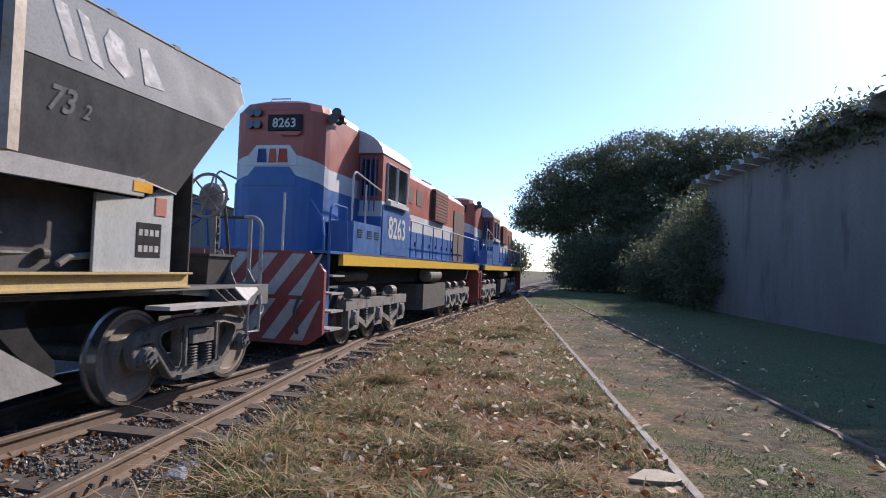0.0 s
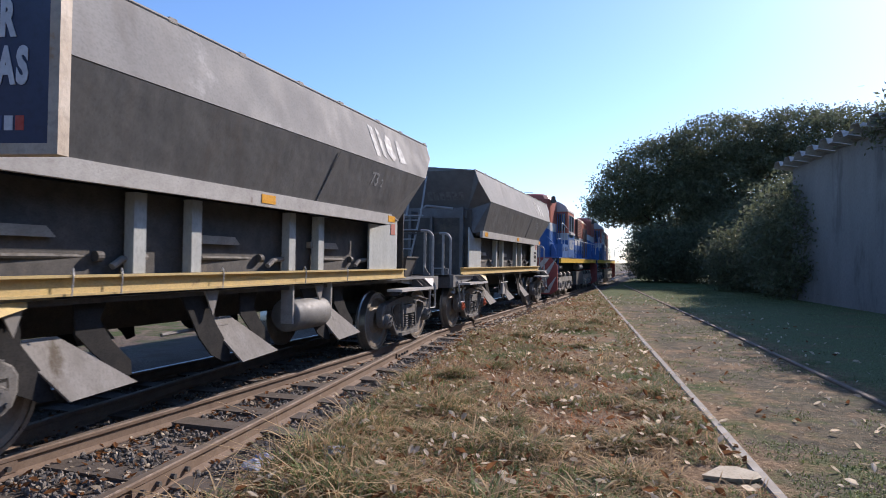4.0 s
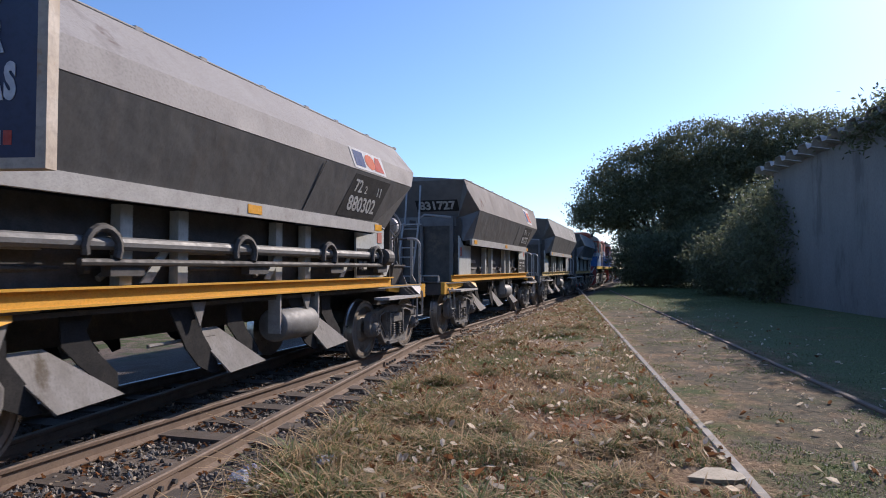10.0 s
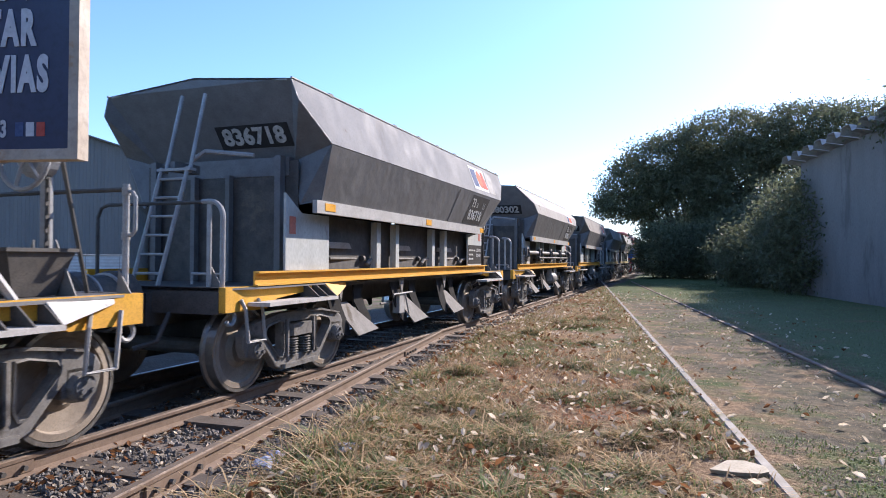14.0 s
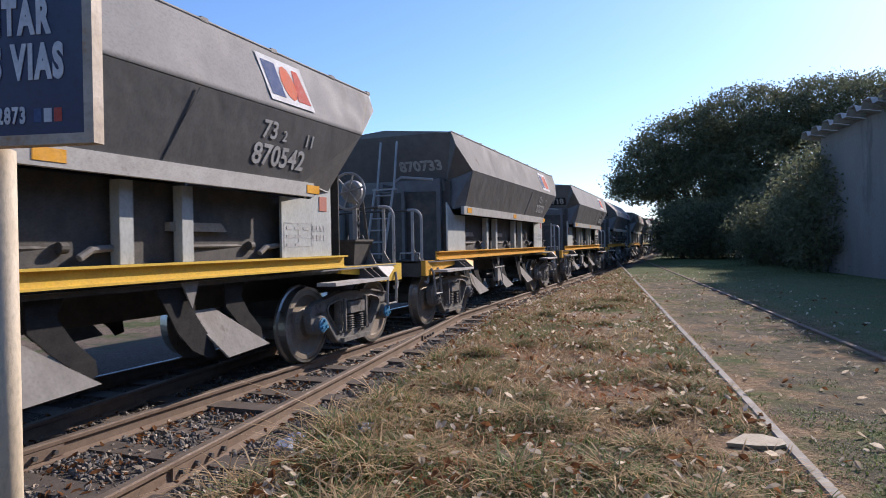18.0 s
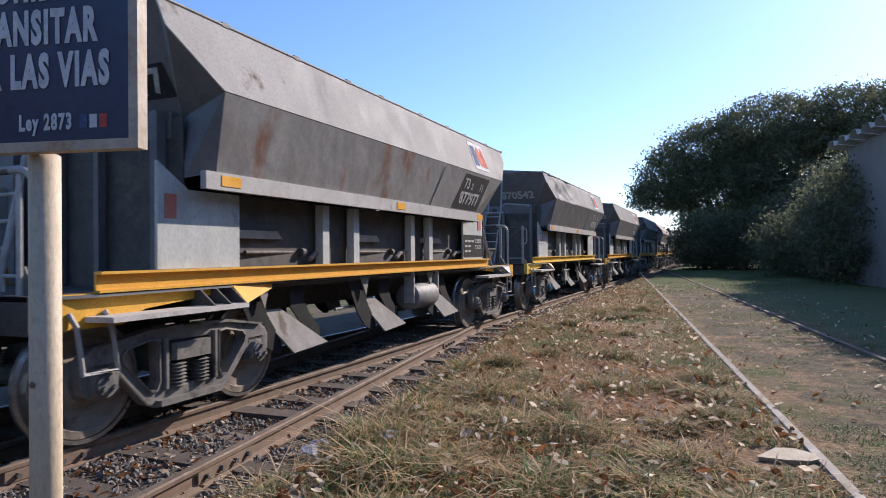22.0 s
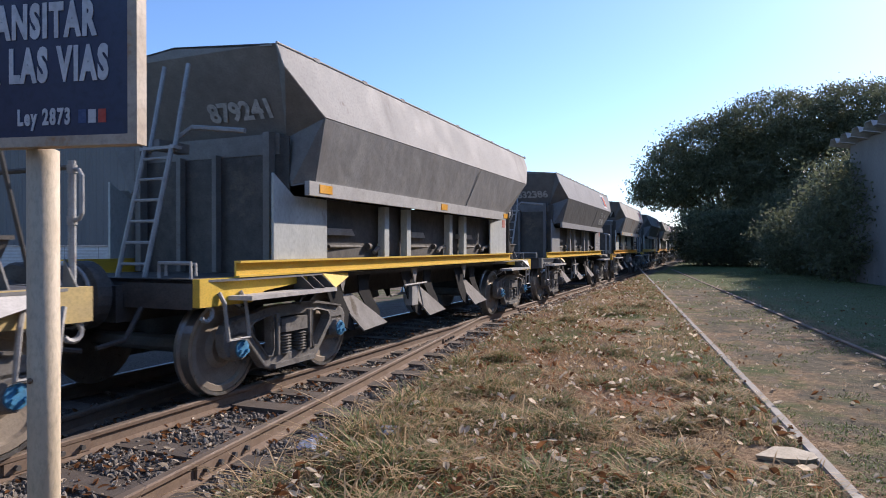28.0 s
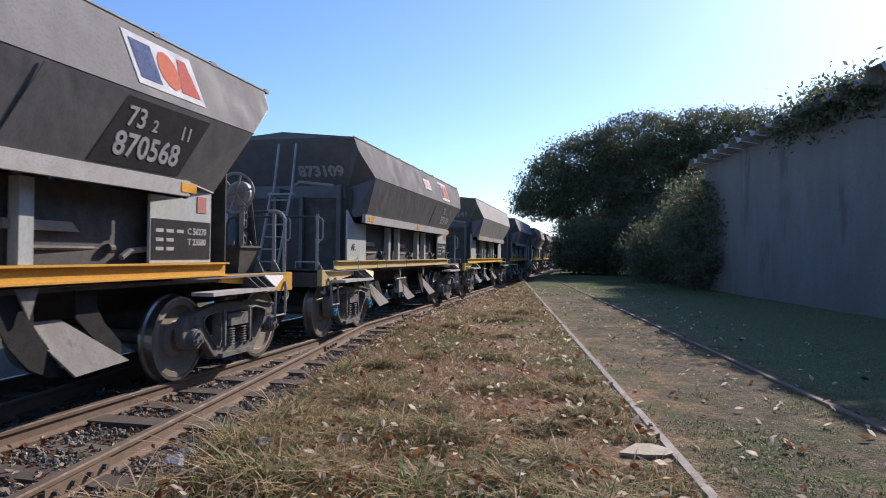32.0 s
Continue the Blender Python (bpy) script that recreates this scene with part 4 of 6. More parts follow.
    if rounded:
        for x in (-0.35, 0.1):
            part("roof_hoop", pipe(B(), [(x, RY - 0.02, 3.36), (x, RY - 0.03, 3.82), (x + 0.05, RY + 0.3, 3.80), (x + 0.2, RY + 0.42, 3.60)], 0.02, 6), pole_grey, ob)
    if pipes:
        # air cylinders and door gear along the side
        part("gear_tube", pipe(B(), [(1.22, -4.2, 1.62), (1.22, 3.0, 1.62)], 0.055, 10), head_grey, ob)
        part("gear_tube", pipe(B(), [(1.27, -2.6, 1.47), (1.27, 2.9, 1.47)], 0.03, 8), under_black, ob)
        for y in (-4.3, -2.4, -0.6, 1.2, 2.7):
            bm = B()
            pipe(bm, arc((1.28, y, 1.58), 0.16, -30, 200, 10), 0.035, 7)
            pipe(bm, arc((1.20, y + 0.06, 1.60), 0.14, -30, 200, 10), 0.025, 7)
            box(bm, 1.16, 1.26, y + 0.1, y + 0.45, 1.36, 1.5)
            part("door_gear", bm, under_black, ob)
            part("gear_bracket", plate(B(), [(1.16, y + 0.5, 1.3), (1.16, y + 0.62, 1.3), (1.16, y + 0.85, 1.6), (1.16, y + 0.75, 1.6)], 0.015), panel_paint, ob)
        part("gear_end", lathe(B(), [(-0.12, 0.1), (-0.1, 0.13), (0.12, 0.13), (0.14, 0.06)], (1.24, 3.1, 1.6), (0, 1, 0), 14), under_black, ob)
    # writing
    if logo > 0:
        upw = Vector((KX - WX, 0, KZ - WZ)).normalized()
        o = Vector((WX, logo_at, WZ)) + upw * 0.09 + Vector((0.004 if not dented else 0.012, 0, 0.0015))
        if rounded:
            upw = Vector((1.47 - WX, 0, 3.03 - WZ)).normalized()
            o = Vector((WX, 1.40, WZ)) + upw * 0.02 + Vector((0.004, 0, 0.001))
        H = 0.50 if not rounded else 0.29
        L = 1.04 * logo
        panel = part("logo_panel", patch(B(), o, Y_, upw, [(0, 0), (L, 0), (L - 0.05, H), (-0.05, H)]), logo_white, ob, "white panel with blue and red shapes")
        z = Vector(Y_).cross(upw) * 0.004
        lean_ = -0.05 / H
        def inked(ring, mat):
            part("logo_shape", patch(B(), o + z, Y_, upw, [(u + lean_ * v, v) for u, v in ring]), mat, panel)
        inked([(0.06 * L, 0.13 * H), (0.35 * L, 0.13 * H), (0.35 * L, 0.87 * H), (0.06 * L, 0.87 * H)], logo_blue)
        inked([(0.54 * L + 0.155 * L * math.cos(radians(30 * k)), H * (0.5 + 0.38 * math.sin(radians(30 * k)))) for k in range(12)], logo_orange)
        inked([(0.64 * L, 0.13 * H), (0.95 * L, 0.13 * H), (0.88 * L, 0.87 * H), (0.75 * L, 0.87 * H)], logo_red)
        if number == "836718":
            part("faded_panel", patch(B(), o, Y_, upw, [(L + 0.02, 0.0), (L + 0.52, 0.0), (L + 0.50, H * 0.95), (L + 0.0, H * 0.95)]), faint_white, ob, "faded grey poster patch")
    if faded:
        upw = Vector((KX - WX, 0, KZ - WZ)).normalized()
        o = Vector((WX, logo_at, WZ)) + upw * 0.10 + Vector((0.004, 0, 0.0015))
        for ring in ([(0.0, 0.0), (0.12, 0.0), (0.10, 0.44), (-0.03, 0.46)], [(0.22, 0.04), (0.33, 0.0), (0.30, 0.42), (0.20, 0.46)],
                     [(0.42, 0.10), (0.55, 0.0), (0.70, 0.08), (0.64, 0.20), (0.66, 0.36), (0.52, 0.42), (0.42, 0.30)], [(0.80, 0.02), (1.06, 0.04), (0.96, 0.40), (0.86, 0.38)]):
            part("faded_shape", patch(B(), o, Y_, upw, ring), peeling_white, ob)
        upw = Vector((WX - BX, 0, WZ - BZ1)).normalized()
        o = Vector((BX + 0.003, 0, BZ1))
        lettering("73", 0.25, o + Vector((0, logo_at + 0.0, 0)) + upw * 0.36, Y_, upw, faded_white, ob, bold=0.005)
        lettering("2", 0.15, o + Vector((0, logo_at + 0.24, 0)) + upw * 0.36, Y_, upw, faded_white, ob, bold=0.003)
    if ties:
        for y in (-3.9, -2.9, -2.3, -1.0, 0.3, 1.4):
            y += rng.uniform(-0.2, 0.2)
            part("wire_tie", pipe(B(), [(SX + 0.06, y, 1.13), (SX + 0.063, y + 0.01, 1.28), (SX + 0.03, y + 0.03, 1.33), (SX + 0.0, y + 0.05, 1.29)], 0.006, 5), pole_grey, ob)
    if plate_number:
        upw = Vector((WX - BX, 0, WZ - BZ1)).normalized()
        o = Vector((BX, 0, BZ1)) + Vector((0.001, 0, 0))
        pn = ob
        if end_panel or number == "870568":
            part("number_back", patch(B(), o + Vector((0.003, 0, 0)), Y_, upw, [(1.20, 0.03), (2.34, 0.03), (2.62, 0.62), (1.46, 0.62)]), black_panel, ob)
        o2 = o + Vector((0.006, 0, 0))
        hd, sm_ = ("72", "2") if rounded else ("73", "2")
        lettering(hd, 0.24, o2 + Vector((0, 1.62, 0)) + upw * 0.38, Y_, upw, stencil_white, pn, bold=0.004)
        lettering(sm_, 0.15, o2 + Vector((0, 1.86, 0)) + upw * 0.38, Y_, upw, stencil_white, pn, bold=0.003)
        lettering("11", 0.18, o2 + Vector((0, 2.30, 0)) + upw * 0.38, Y_, upw, stencil_white, pn, bold=0.003)
        lettering(number, 0.285, o2 + Vector((0, 1.85, 0)) + upw * 0.12, Y_, upw, stencil_white, pn, bold=0.006)
    if number:
        upe = Vector((0, -0.58, KZ - 2.58)).normalized()
        zc = 2.79
        yc = end_y(zc)
        if end_panel:
            part("number_panel", patch(B(), (0.06, end_y(zc - 0.045) - 0.006, zc - 0.045), X_, upe, [(0, 0), (1.02, 0), (1.02, 0.30), (0, 0.30)]), black_panel, ob)
        lettering(number, 0.29, (0.57, yc - 0.014, zc), X_, upe, stencil_white, ob, bold=0.011)
    else:
        for k in range(6):
            upe = Vector((0, -0.58, KZ - 2.58)).normalized()
            part("number_bar", patch(B(), (0.10 + 0.15 * k, end_y(2.79) - 0.01, 2.79), X_, upe, [(0, 0), (0.11, 0), (0.11, 0.21), (0, 0.21)]), faint_white, ob)
    if small:
        c_, t_ = small.split("/")
        if on_black:
            bp = part("data_panel", box(B(), SX + 0.001, SX + 0.006, 2.24, 3.2, 1.32, 1.72), black_panel, ob)
        else:
            bp = part("data_table", box(B(), SX + 0.001, SX + 0.003, 2.25, 2.27, 1.36, 1.66), stencil_white, ob)
            for y in (2.52, 2.79):
                part("table_rule", box(B(), SX + 0.001, SX + 0.003, y, y + 0.012, 1.40, 1.66), stencil_white, bp)
            for z in (1.40, 1.50, 1.66):
                part("table_rule", box(B(), SX + 0.001, SX + 0.003, 2.27, 2.78, z, z + 0.010), stencil_white, bp)
        face = SX + (0.006 if on_black else 0.002)
        for k, s_ in enumerate((c_, t_)):
            if s_:
                lettering(s_, 0.095, (face, 2.96, 1.58 - 0.11 * k), Y_, Z_, stencil_white, bp, bold=0.002)
            else:
                for m_ in range(4):
                    part("data_bar", box(B(), face, face + 0.002, 2.82 + 0.075 * m_, 2.87 + 0.075 * m_, 1.58 - 0.11 * k, 1.645 - 0.11 * k), stencil_white, bp)
        for i in range(3):
            for j in range(2 if i else 3):
                y = 2.30 + 0.16 * j
                part("data_bar", box(B(), face, face + 0.002, y, y + 0.11, 1.59 - 0.09 * i, 1.625 - 0.09 * i), stencil_white, bp)
    if extra == "white_board":
        bd = part("label_board", box(B(), SX + 0.002, SX + 0.012, -4.42, -3.82, 1.62, 1.84), logo_white, ob)
        lettering("AFE", 0.205, (SX + 0.013, -4.12, 1.655), Y_, Z_, label_red, bd, bold=0.006, spacing=1.45)
    elif extra == "dark_label":
        lp = part("data_label", box(B(), SX + 0.001, SX + 0.004, 2.72, 3.06, 1.42, 1.74), black_panel, ob, "dark stencilled label")
        for i in range(2):
            for j in range(4):
                part("label_bar", box(B(), SX + 0.004, SX + 0.006, 2.75 + 0.075 * j, 2.80 + 0.075 * j, 1.47 + 0.15 * i, 1.53 + 0.15 * i), stencil_white, lp)
    elif extra == "af":
        upw = Vector((KX - WX, 0, KZ - WZ)).normalized()
        o = Vector((WX, -0.35, WZ)) + upw * 0.22 + Vector((0.008, 0, 0.003))
        lp = part("small_label", patch(B(), o, Y_, upw, [(0, 0), (0.62, 0), (0.62, 0.26), (0, 0.26)]), logo_white, ob, "small white label")
        for k in range(4):
            part("label_bar", patch(B(), o + Vector((0.004, 0, 0.0015)), Y_, upw, [(0.06 + 0.13 * k, 0.07), (0.15 + 0.13 * k, 0.07), (0.15 + 0.13 * k, 0.19), (0.06 + 0.13 * k, 0.19)]), label_red, lp)
        lettering("AF.", 0.17, (SX + 0.002, -4.15, 1.46), Y_, Z_, black_panel, ob)
    part("red_label", box(B(), SX + 0.002, SX + 0.008, 2.96, 3.12, 1.82, 1.99), label_red, ob)
    if extra == "red":
        part("red_label", box(B(), SX + 0.002, SX + 0.008, -4.38, -4.26, 1.70, 1.90), label_red, ob)
    bogie(ob, -4.05 + bogie_shift, caps)
    if frame_number:
        lettering(frame_number, 0.085, (1.145, -3.42, 0.70), Y_, Z_, stencil_white, ob, bold=0.001)
    bogie(ob, 3.88, caps if caps != cap_orange else cap_grey)
    return ob


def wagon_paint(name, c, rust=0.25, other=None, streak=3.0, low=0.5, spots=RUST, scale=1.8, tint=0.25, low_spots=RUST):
    """Two paints of one wagon: lighter on the upper sheets, darker and greyer on the hopper below."""
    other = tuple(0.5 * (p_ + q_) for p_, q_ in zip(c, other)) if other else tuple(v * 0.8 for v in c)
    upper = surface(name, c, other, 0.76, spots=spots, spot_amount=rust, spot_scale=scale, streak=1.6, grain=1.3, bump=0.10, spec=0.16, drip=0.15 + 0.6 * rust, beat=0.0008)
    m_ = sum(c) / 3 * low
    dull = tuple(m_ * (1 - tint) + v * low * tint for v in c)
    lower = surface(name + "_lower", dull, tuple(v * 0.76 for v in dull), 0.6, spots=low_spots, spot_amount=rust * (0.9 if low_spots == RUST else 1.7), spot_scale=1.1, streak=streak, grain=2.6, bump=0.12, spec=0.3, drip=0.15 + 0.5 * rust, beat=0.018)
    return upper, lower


peeling_white = surface("peeling_white", (0.55, 0.55, 0.53), (0.34, 0.34, 0.33), 0.7, grain=5, spots=(0.30, 0.295, 0.285), spot_amount=0.9, spot_scale=7)
faint_white = surface("faint_white", (0.24, 0.24, 0.24), (0.14, 0.14, 0.14), 0.7, grain=14, spots=(0.1, 0.1, 0.1), spot_amount=0.6, spot_scale=12)
roof_dust = surface("roof_dust", (0.40, 0.37, 0.33), (0.30, 0.275, 0.245), 0.85, spots=(0.2, 0.17, 0.14), spot_amount=0.4, spot_scale=1.5, grain=3)
shelf_pale = surface("shelf_plate", (0.36, 0.325, 0.275), (0.27, 0.24, 0.20), 0.8, spots=DUST, spot_amount=0.3)
guard_pale = surface("guard_plate", (0.55, 0.53, 0.50), (0.42, 0.40, 0.37), 0.65, spots=DUST, spot_amount=0.3, spot_scale=3)
sill_pale = surface("sill_pale_yellow", (0.62, 0.47, 0.18), (0.50, 0.38, 0.18), 0.6, spots=RUST, spot_amount=0.25)
sill_orange = surface("sill_orange", (0.74, 0.40, 0.03), (0.66, 0.35, 0.04), 0.5, spots=RUST, spot_amount=0.12)
sill_yellow = surface("sill_yellow", (0.76, 0.52, 0.05), (0.68, 0.44, 0.06), 0.5, spots=RUST, spot_amount=0.12)
bar_grey = surface("bar_grey", (0.44, 0.43, 0.40), (0.34, 0.325, 0.30), 0.55, spots=RUST, spot_amount=0.35, spot_scale=3)
panel_grey = surface("panel_grey", (0.50, 0.525, 0.50), (0.41, 0.425, 0.405), 0.55, spots=RUST, spot_amount=0.22, streak=3)
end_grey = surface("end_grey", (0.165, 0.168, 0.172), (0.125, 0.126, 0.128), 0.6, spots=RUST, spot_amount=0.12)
head_grey = surface("head_grey", (0.22, 0.22, 0.21), (0.16, 0.155, 0.15), 0.6, spots=RUST, spot_amount=0.25)

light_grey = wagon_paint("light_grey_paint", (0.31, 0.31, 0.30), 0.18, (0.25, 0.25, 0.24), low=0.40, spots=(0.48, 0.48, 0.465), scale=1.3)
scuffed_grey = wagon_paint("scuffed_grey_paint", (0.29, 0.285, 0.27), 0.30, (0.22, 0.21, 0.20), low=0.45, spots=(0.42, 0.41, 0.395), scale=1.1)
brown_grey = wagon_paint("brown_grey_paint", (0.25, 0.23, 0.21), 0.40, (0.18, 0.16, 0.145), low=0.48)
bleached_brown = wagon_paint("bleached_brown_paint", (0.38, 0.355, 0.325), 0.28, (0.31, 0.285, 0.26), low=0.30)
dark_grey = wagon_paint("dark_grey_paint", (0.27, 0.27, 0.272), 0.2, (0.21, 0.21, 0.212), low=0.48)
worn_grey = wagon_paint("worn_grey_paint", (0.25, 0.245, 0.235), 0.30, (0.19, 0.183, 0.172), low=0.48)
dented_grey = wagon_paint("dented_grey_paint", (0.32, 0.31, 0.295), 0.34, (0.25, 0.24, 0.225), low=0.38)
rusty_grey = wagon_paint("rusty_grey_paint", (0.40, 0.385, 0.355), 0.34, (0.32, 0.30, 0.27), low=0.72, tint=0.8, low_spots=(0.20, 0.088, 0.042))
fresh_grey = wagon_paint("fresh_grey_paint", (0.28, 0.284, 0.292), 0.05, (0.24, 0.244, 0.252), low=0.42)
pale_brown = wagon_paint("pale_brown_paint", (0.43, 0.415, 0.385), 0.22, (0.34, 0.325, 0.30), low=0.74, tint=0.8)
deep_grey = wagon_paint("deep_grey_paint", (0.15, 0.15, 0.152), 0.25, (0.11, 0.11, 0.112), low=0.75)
end_brown = surface("end_brown", (0.21, 0.20, 0.185), (0.16, 0.15, 0.138), 0.65, spots=RUST, spot_amount=0.2)

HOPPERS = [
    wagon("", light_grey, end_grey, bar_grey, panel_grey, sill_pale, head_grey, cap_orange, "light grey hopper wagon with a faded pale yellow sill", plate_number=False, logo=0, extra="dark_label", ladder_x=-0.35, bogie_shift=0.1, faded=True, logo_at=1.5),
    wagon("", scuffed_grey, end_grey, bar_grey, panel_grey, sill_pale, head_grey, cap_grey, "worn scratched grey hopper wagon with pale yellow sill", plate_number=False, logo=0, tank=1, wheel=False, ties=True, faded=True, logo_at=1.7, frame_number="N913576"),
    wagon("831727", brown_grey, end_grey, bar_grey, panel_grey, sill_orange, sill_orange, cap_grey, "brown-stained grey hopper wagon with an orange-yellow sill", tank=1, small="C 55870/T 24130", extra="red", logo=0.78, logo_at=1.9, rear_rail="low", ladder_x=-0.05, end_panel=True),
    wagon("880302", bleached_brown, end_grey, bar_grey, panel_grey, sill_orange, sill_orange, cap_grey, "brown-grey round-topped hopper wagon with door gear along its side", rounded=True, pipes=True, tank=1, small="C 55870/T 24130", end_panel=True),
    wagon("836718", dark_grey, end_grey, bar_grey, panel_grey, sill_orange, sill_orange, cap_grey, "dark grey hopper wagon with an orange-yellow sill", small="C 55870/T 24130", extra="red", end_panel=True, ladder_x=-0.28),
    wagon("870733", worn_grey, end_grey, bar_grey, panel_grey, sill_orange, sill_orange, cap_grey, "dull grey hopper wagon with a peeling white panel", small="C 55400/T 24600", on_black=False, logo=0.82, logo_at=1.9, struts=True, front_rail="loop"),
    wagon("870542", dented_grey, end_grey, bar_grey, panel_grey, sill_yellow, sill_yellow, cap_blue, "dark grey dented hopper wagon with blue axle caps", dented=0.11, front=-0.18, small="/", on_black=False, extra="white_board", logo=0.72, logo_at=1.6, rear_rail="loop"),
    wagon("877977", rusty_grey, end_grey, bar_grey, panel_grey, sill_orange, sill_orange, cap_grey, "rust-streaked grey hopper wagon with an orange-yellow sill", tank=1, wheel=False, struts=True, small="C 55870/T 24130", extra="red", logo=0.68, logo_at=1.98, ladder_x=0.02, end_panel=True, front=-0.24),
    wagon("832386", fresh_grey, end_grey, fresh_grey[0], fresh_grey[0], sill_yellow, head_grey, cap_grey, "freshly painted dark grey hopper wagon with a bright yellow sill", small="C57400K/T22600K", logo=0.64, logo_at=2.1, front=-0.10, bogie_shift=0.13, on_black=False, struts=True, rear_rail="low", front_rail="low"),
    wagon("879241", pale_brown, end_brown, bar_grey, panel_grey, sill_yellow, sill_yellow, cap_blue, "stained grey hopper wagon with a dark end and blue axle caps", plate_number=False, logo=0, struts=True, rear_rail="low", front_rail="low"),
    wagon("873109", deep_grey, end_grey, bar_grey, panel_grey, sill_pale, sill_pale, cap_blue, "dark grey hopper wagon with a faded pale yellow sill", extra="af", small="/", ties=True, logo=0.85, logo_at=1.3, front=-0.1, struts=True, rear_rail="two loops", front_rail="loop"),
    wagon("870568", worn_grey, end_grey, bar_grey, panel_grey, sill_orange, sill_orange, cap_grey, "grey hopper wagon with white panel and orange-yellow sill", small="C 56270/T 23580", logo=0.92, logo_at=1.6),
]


# ---- locomotives ----
loco_red = surface("loco_red", (0.42, 0.115, 0.07), (0.34, 0.095, 0.06), 0.45, grain=1.5, spots=(0.2, 0.06, 0.04), spot_amount=0.3, bump=0.05)
loco_white = surface("loco_white", (0.66, 0.65, 0.63), (0.55, 0.54, 0.52), 0.45, grain=2, spots=(0.4, 0.36, 0.32), spot_amount=0.2, bump=0.05)
loco_blue = surface("loco_blue", (0.06, 0.155, 0.40), (0.05, 0.125, 0.32), 0.42, grain=2, bump=0.05)
loco_yellow = surface("loco_yellow", (0.78, 0.50, 0.03), (0.70, 0.43, 0.04), 0.45, bump=0.05)
pilot_red = surface("pilot_red", (0.34, 0.075, 0.06), (0.25, 0.05, 0.045), 0.6, spots=DUST, spot_amount=0.2)
pilot_white = surface("pilot_white", (0.55, 0.53, 0.50), (0.42, 0.40, 0.38), 0.6, spots=DUST, spot_amount=0.25)
dark_glass = surface("cab_glass", (0.015, 0.017, 0.02), None, 0.08, bump=0.0, spec=0.8)
loco_roof = surface("loco_roof", (0.55, 0.55, 0.54), (0.45, 0.44, 0.43), 0.5)
loco_bogie_grey = surface("loco_bogie_grey", (0.27, 0.26, 0.24), (0.18, 0.17, 0.155), 0.7, spots=(0.07, 0.065, 0.06), spot_amount=0.5, spot_scale=3)
vent_dark = surface("vent_dark", (0.10, 0.05, 0.04), (0.07, 0.04, 0.035), 0.7)


def hood_band(bm, hw_, y0, y1, z0, z1, round_rear=0.0):
    """One colour band round a hood; the rear corners are rounded."""
    def ring(z, grow=0.0):
        pts = []
        r = round_rear
        h = hw_ + grow
        if r > 0:
            for i in range(6):
                s = radians(180 + 90 * i / 5)
                pts.append((-h + r + r * math.cos(s), y0 + r + r * math.sin(s)))
            for i in range(6):
                s = radians(270 + 90 * i / 5)
                pts.append((h - r + r * math.cos(s), y0 + r + r * math.sin(s)))
        else:
            pts += [(-h, y0), (h, y0)]
        pts += [(h, y1), (-h, y1)]
        return [(x, y, z) for x, y in pts]
    hull(bm, ring(z0), ring(z1))
    return bm


def loco_bogie(parent, yc):
    b = new("bogie")
    b.parent = parent
    b.location = (0, yc, 0)
    part("transom", box(B(), -0.95, 0.95, -1.7, 1.7, 0.62, 0.85, 0.1), under_black, b)
    ys = (-1.55, -0.2, 1.35)
    for sx in (1, -1):
        bm = B()
        x0, x1 = (1.0, 1.14) if sx > 0 else (-1.14, -1.0)
        def bar(pts):
            prism(bm, pts, "x", x0, x1)
        bar([(-1.95, 0.62), (1.75, 0.62), (1.75, 0.80), (-1.95, 0.80)])
        for y in ys:
            for q in (-1, 1):
                bar([(y + q * 0.16, 0.62), (y + q * 0.28, 0.66), (y + q * 0.26, 0.30), (y + q * 0.17, 0.30)])
            bar([(y - 0.24, 0.26), (y + 0.24, 0.26), (y + 0.24, 0.34), (y - 0.24, 0.34)])
        for a_, b_ in ((ys[0], ys[1]), (ys[1], ys[2])):
            m_ = (a_ + b_) / 2
            bar([(a_ + 0.26, 0.40), (m_, 0.24), (b_ - 0.26, 0.40), (b_ - 0.26, 0.50), (m_, 0.35), (a_ + 0.26, 0.50)])
        part("side_frame", bm, loco_bogie_grey, b)
        for a_, b_ in ((ys[0], ys[1]), (ys[1], ys[2])):
            m_ = (a_ + b_) / 2
            prof = []
            for i in range(9):
                prof += [(0.33 + i * 0.032, 0.05), (0.346 + i * 0.032, 0.085), (0.36 + i * 0.032, 0.05)]
            part("spring", lathe(B(), prof, (1.08 * sx, m_, 0), (0, 0, 1), 10), cast_steel, b)
        for y in ys:
            bm = lathe(B(), [(0.98 * sx, 0.14), (1.14 * sx, 0.14), (1.20 * sx, 0.11), (1.21 * sx, 0.05)], (0, y, 0.48), (1, 0, 0), 14)
            part("axle_box", bm, loco_bogie_grey, b)
        for y in (-1.7, -0.75, 0.6):
            bm = lathe(B(), [(-0.14, 0.10), (0.14, 0.10), (0.16, 0.03), (0.32, 0.03)], (1.12 * sx, y, 0.92), (0, 1, 0), 14)
            part("brake_cylinder", bm, cast_steel, b)
    for y in ys:
        wheelset(b, y, 0.48)
    return b


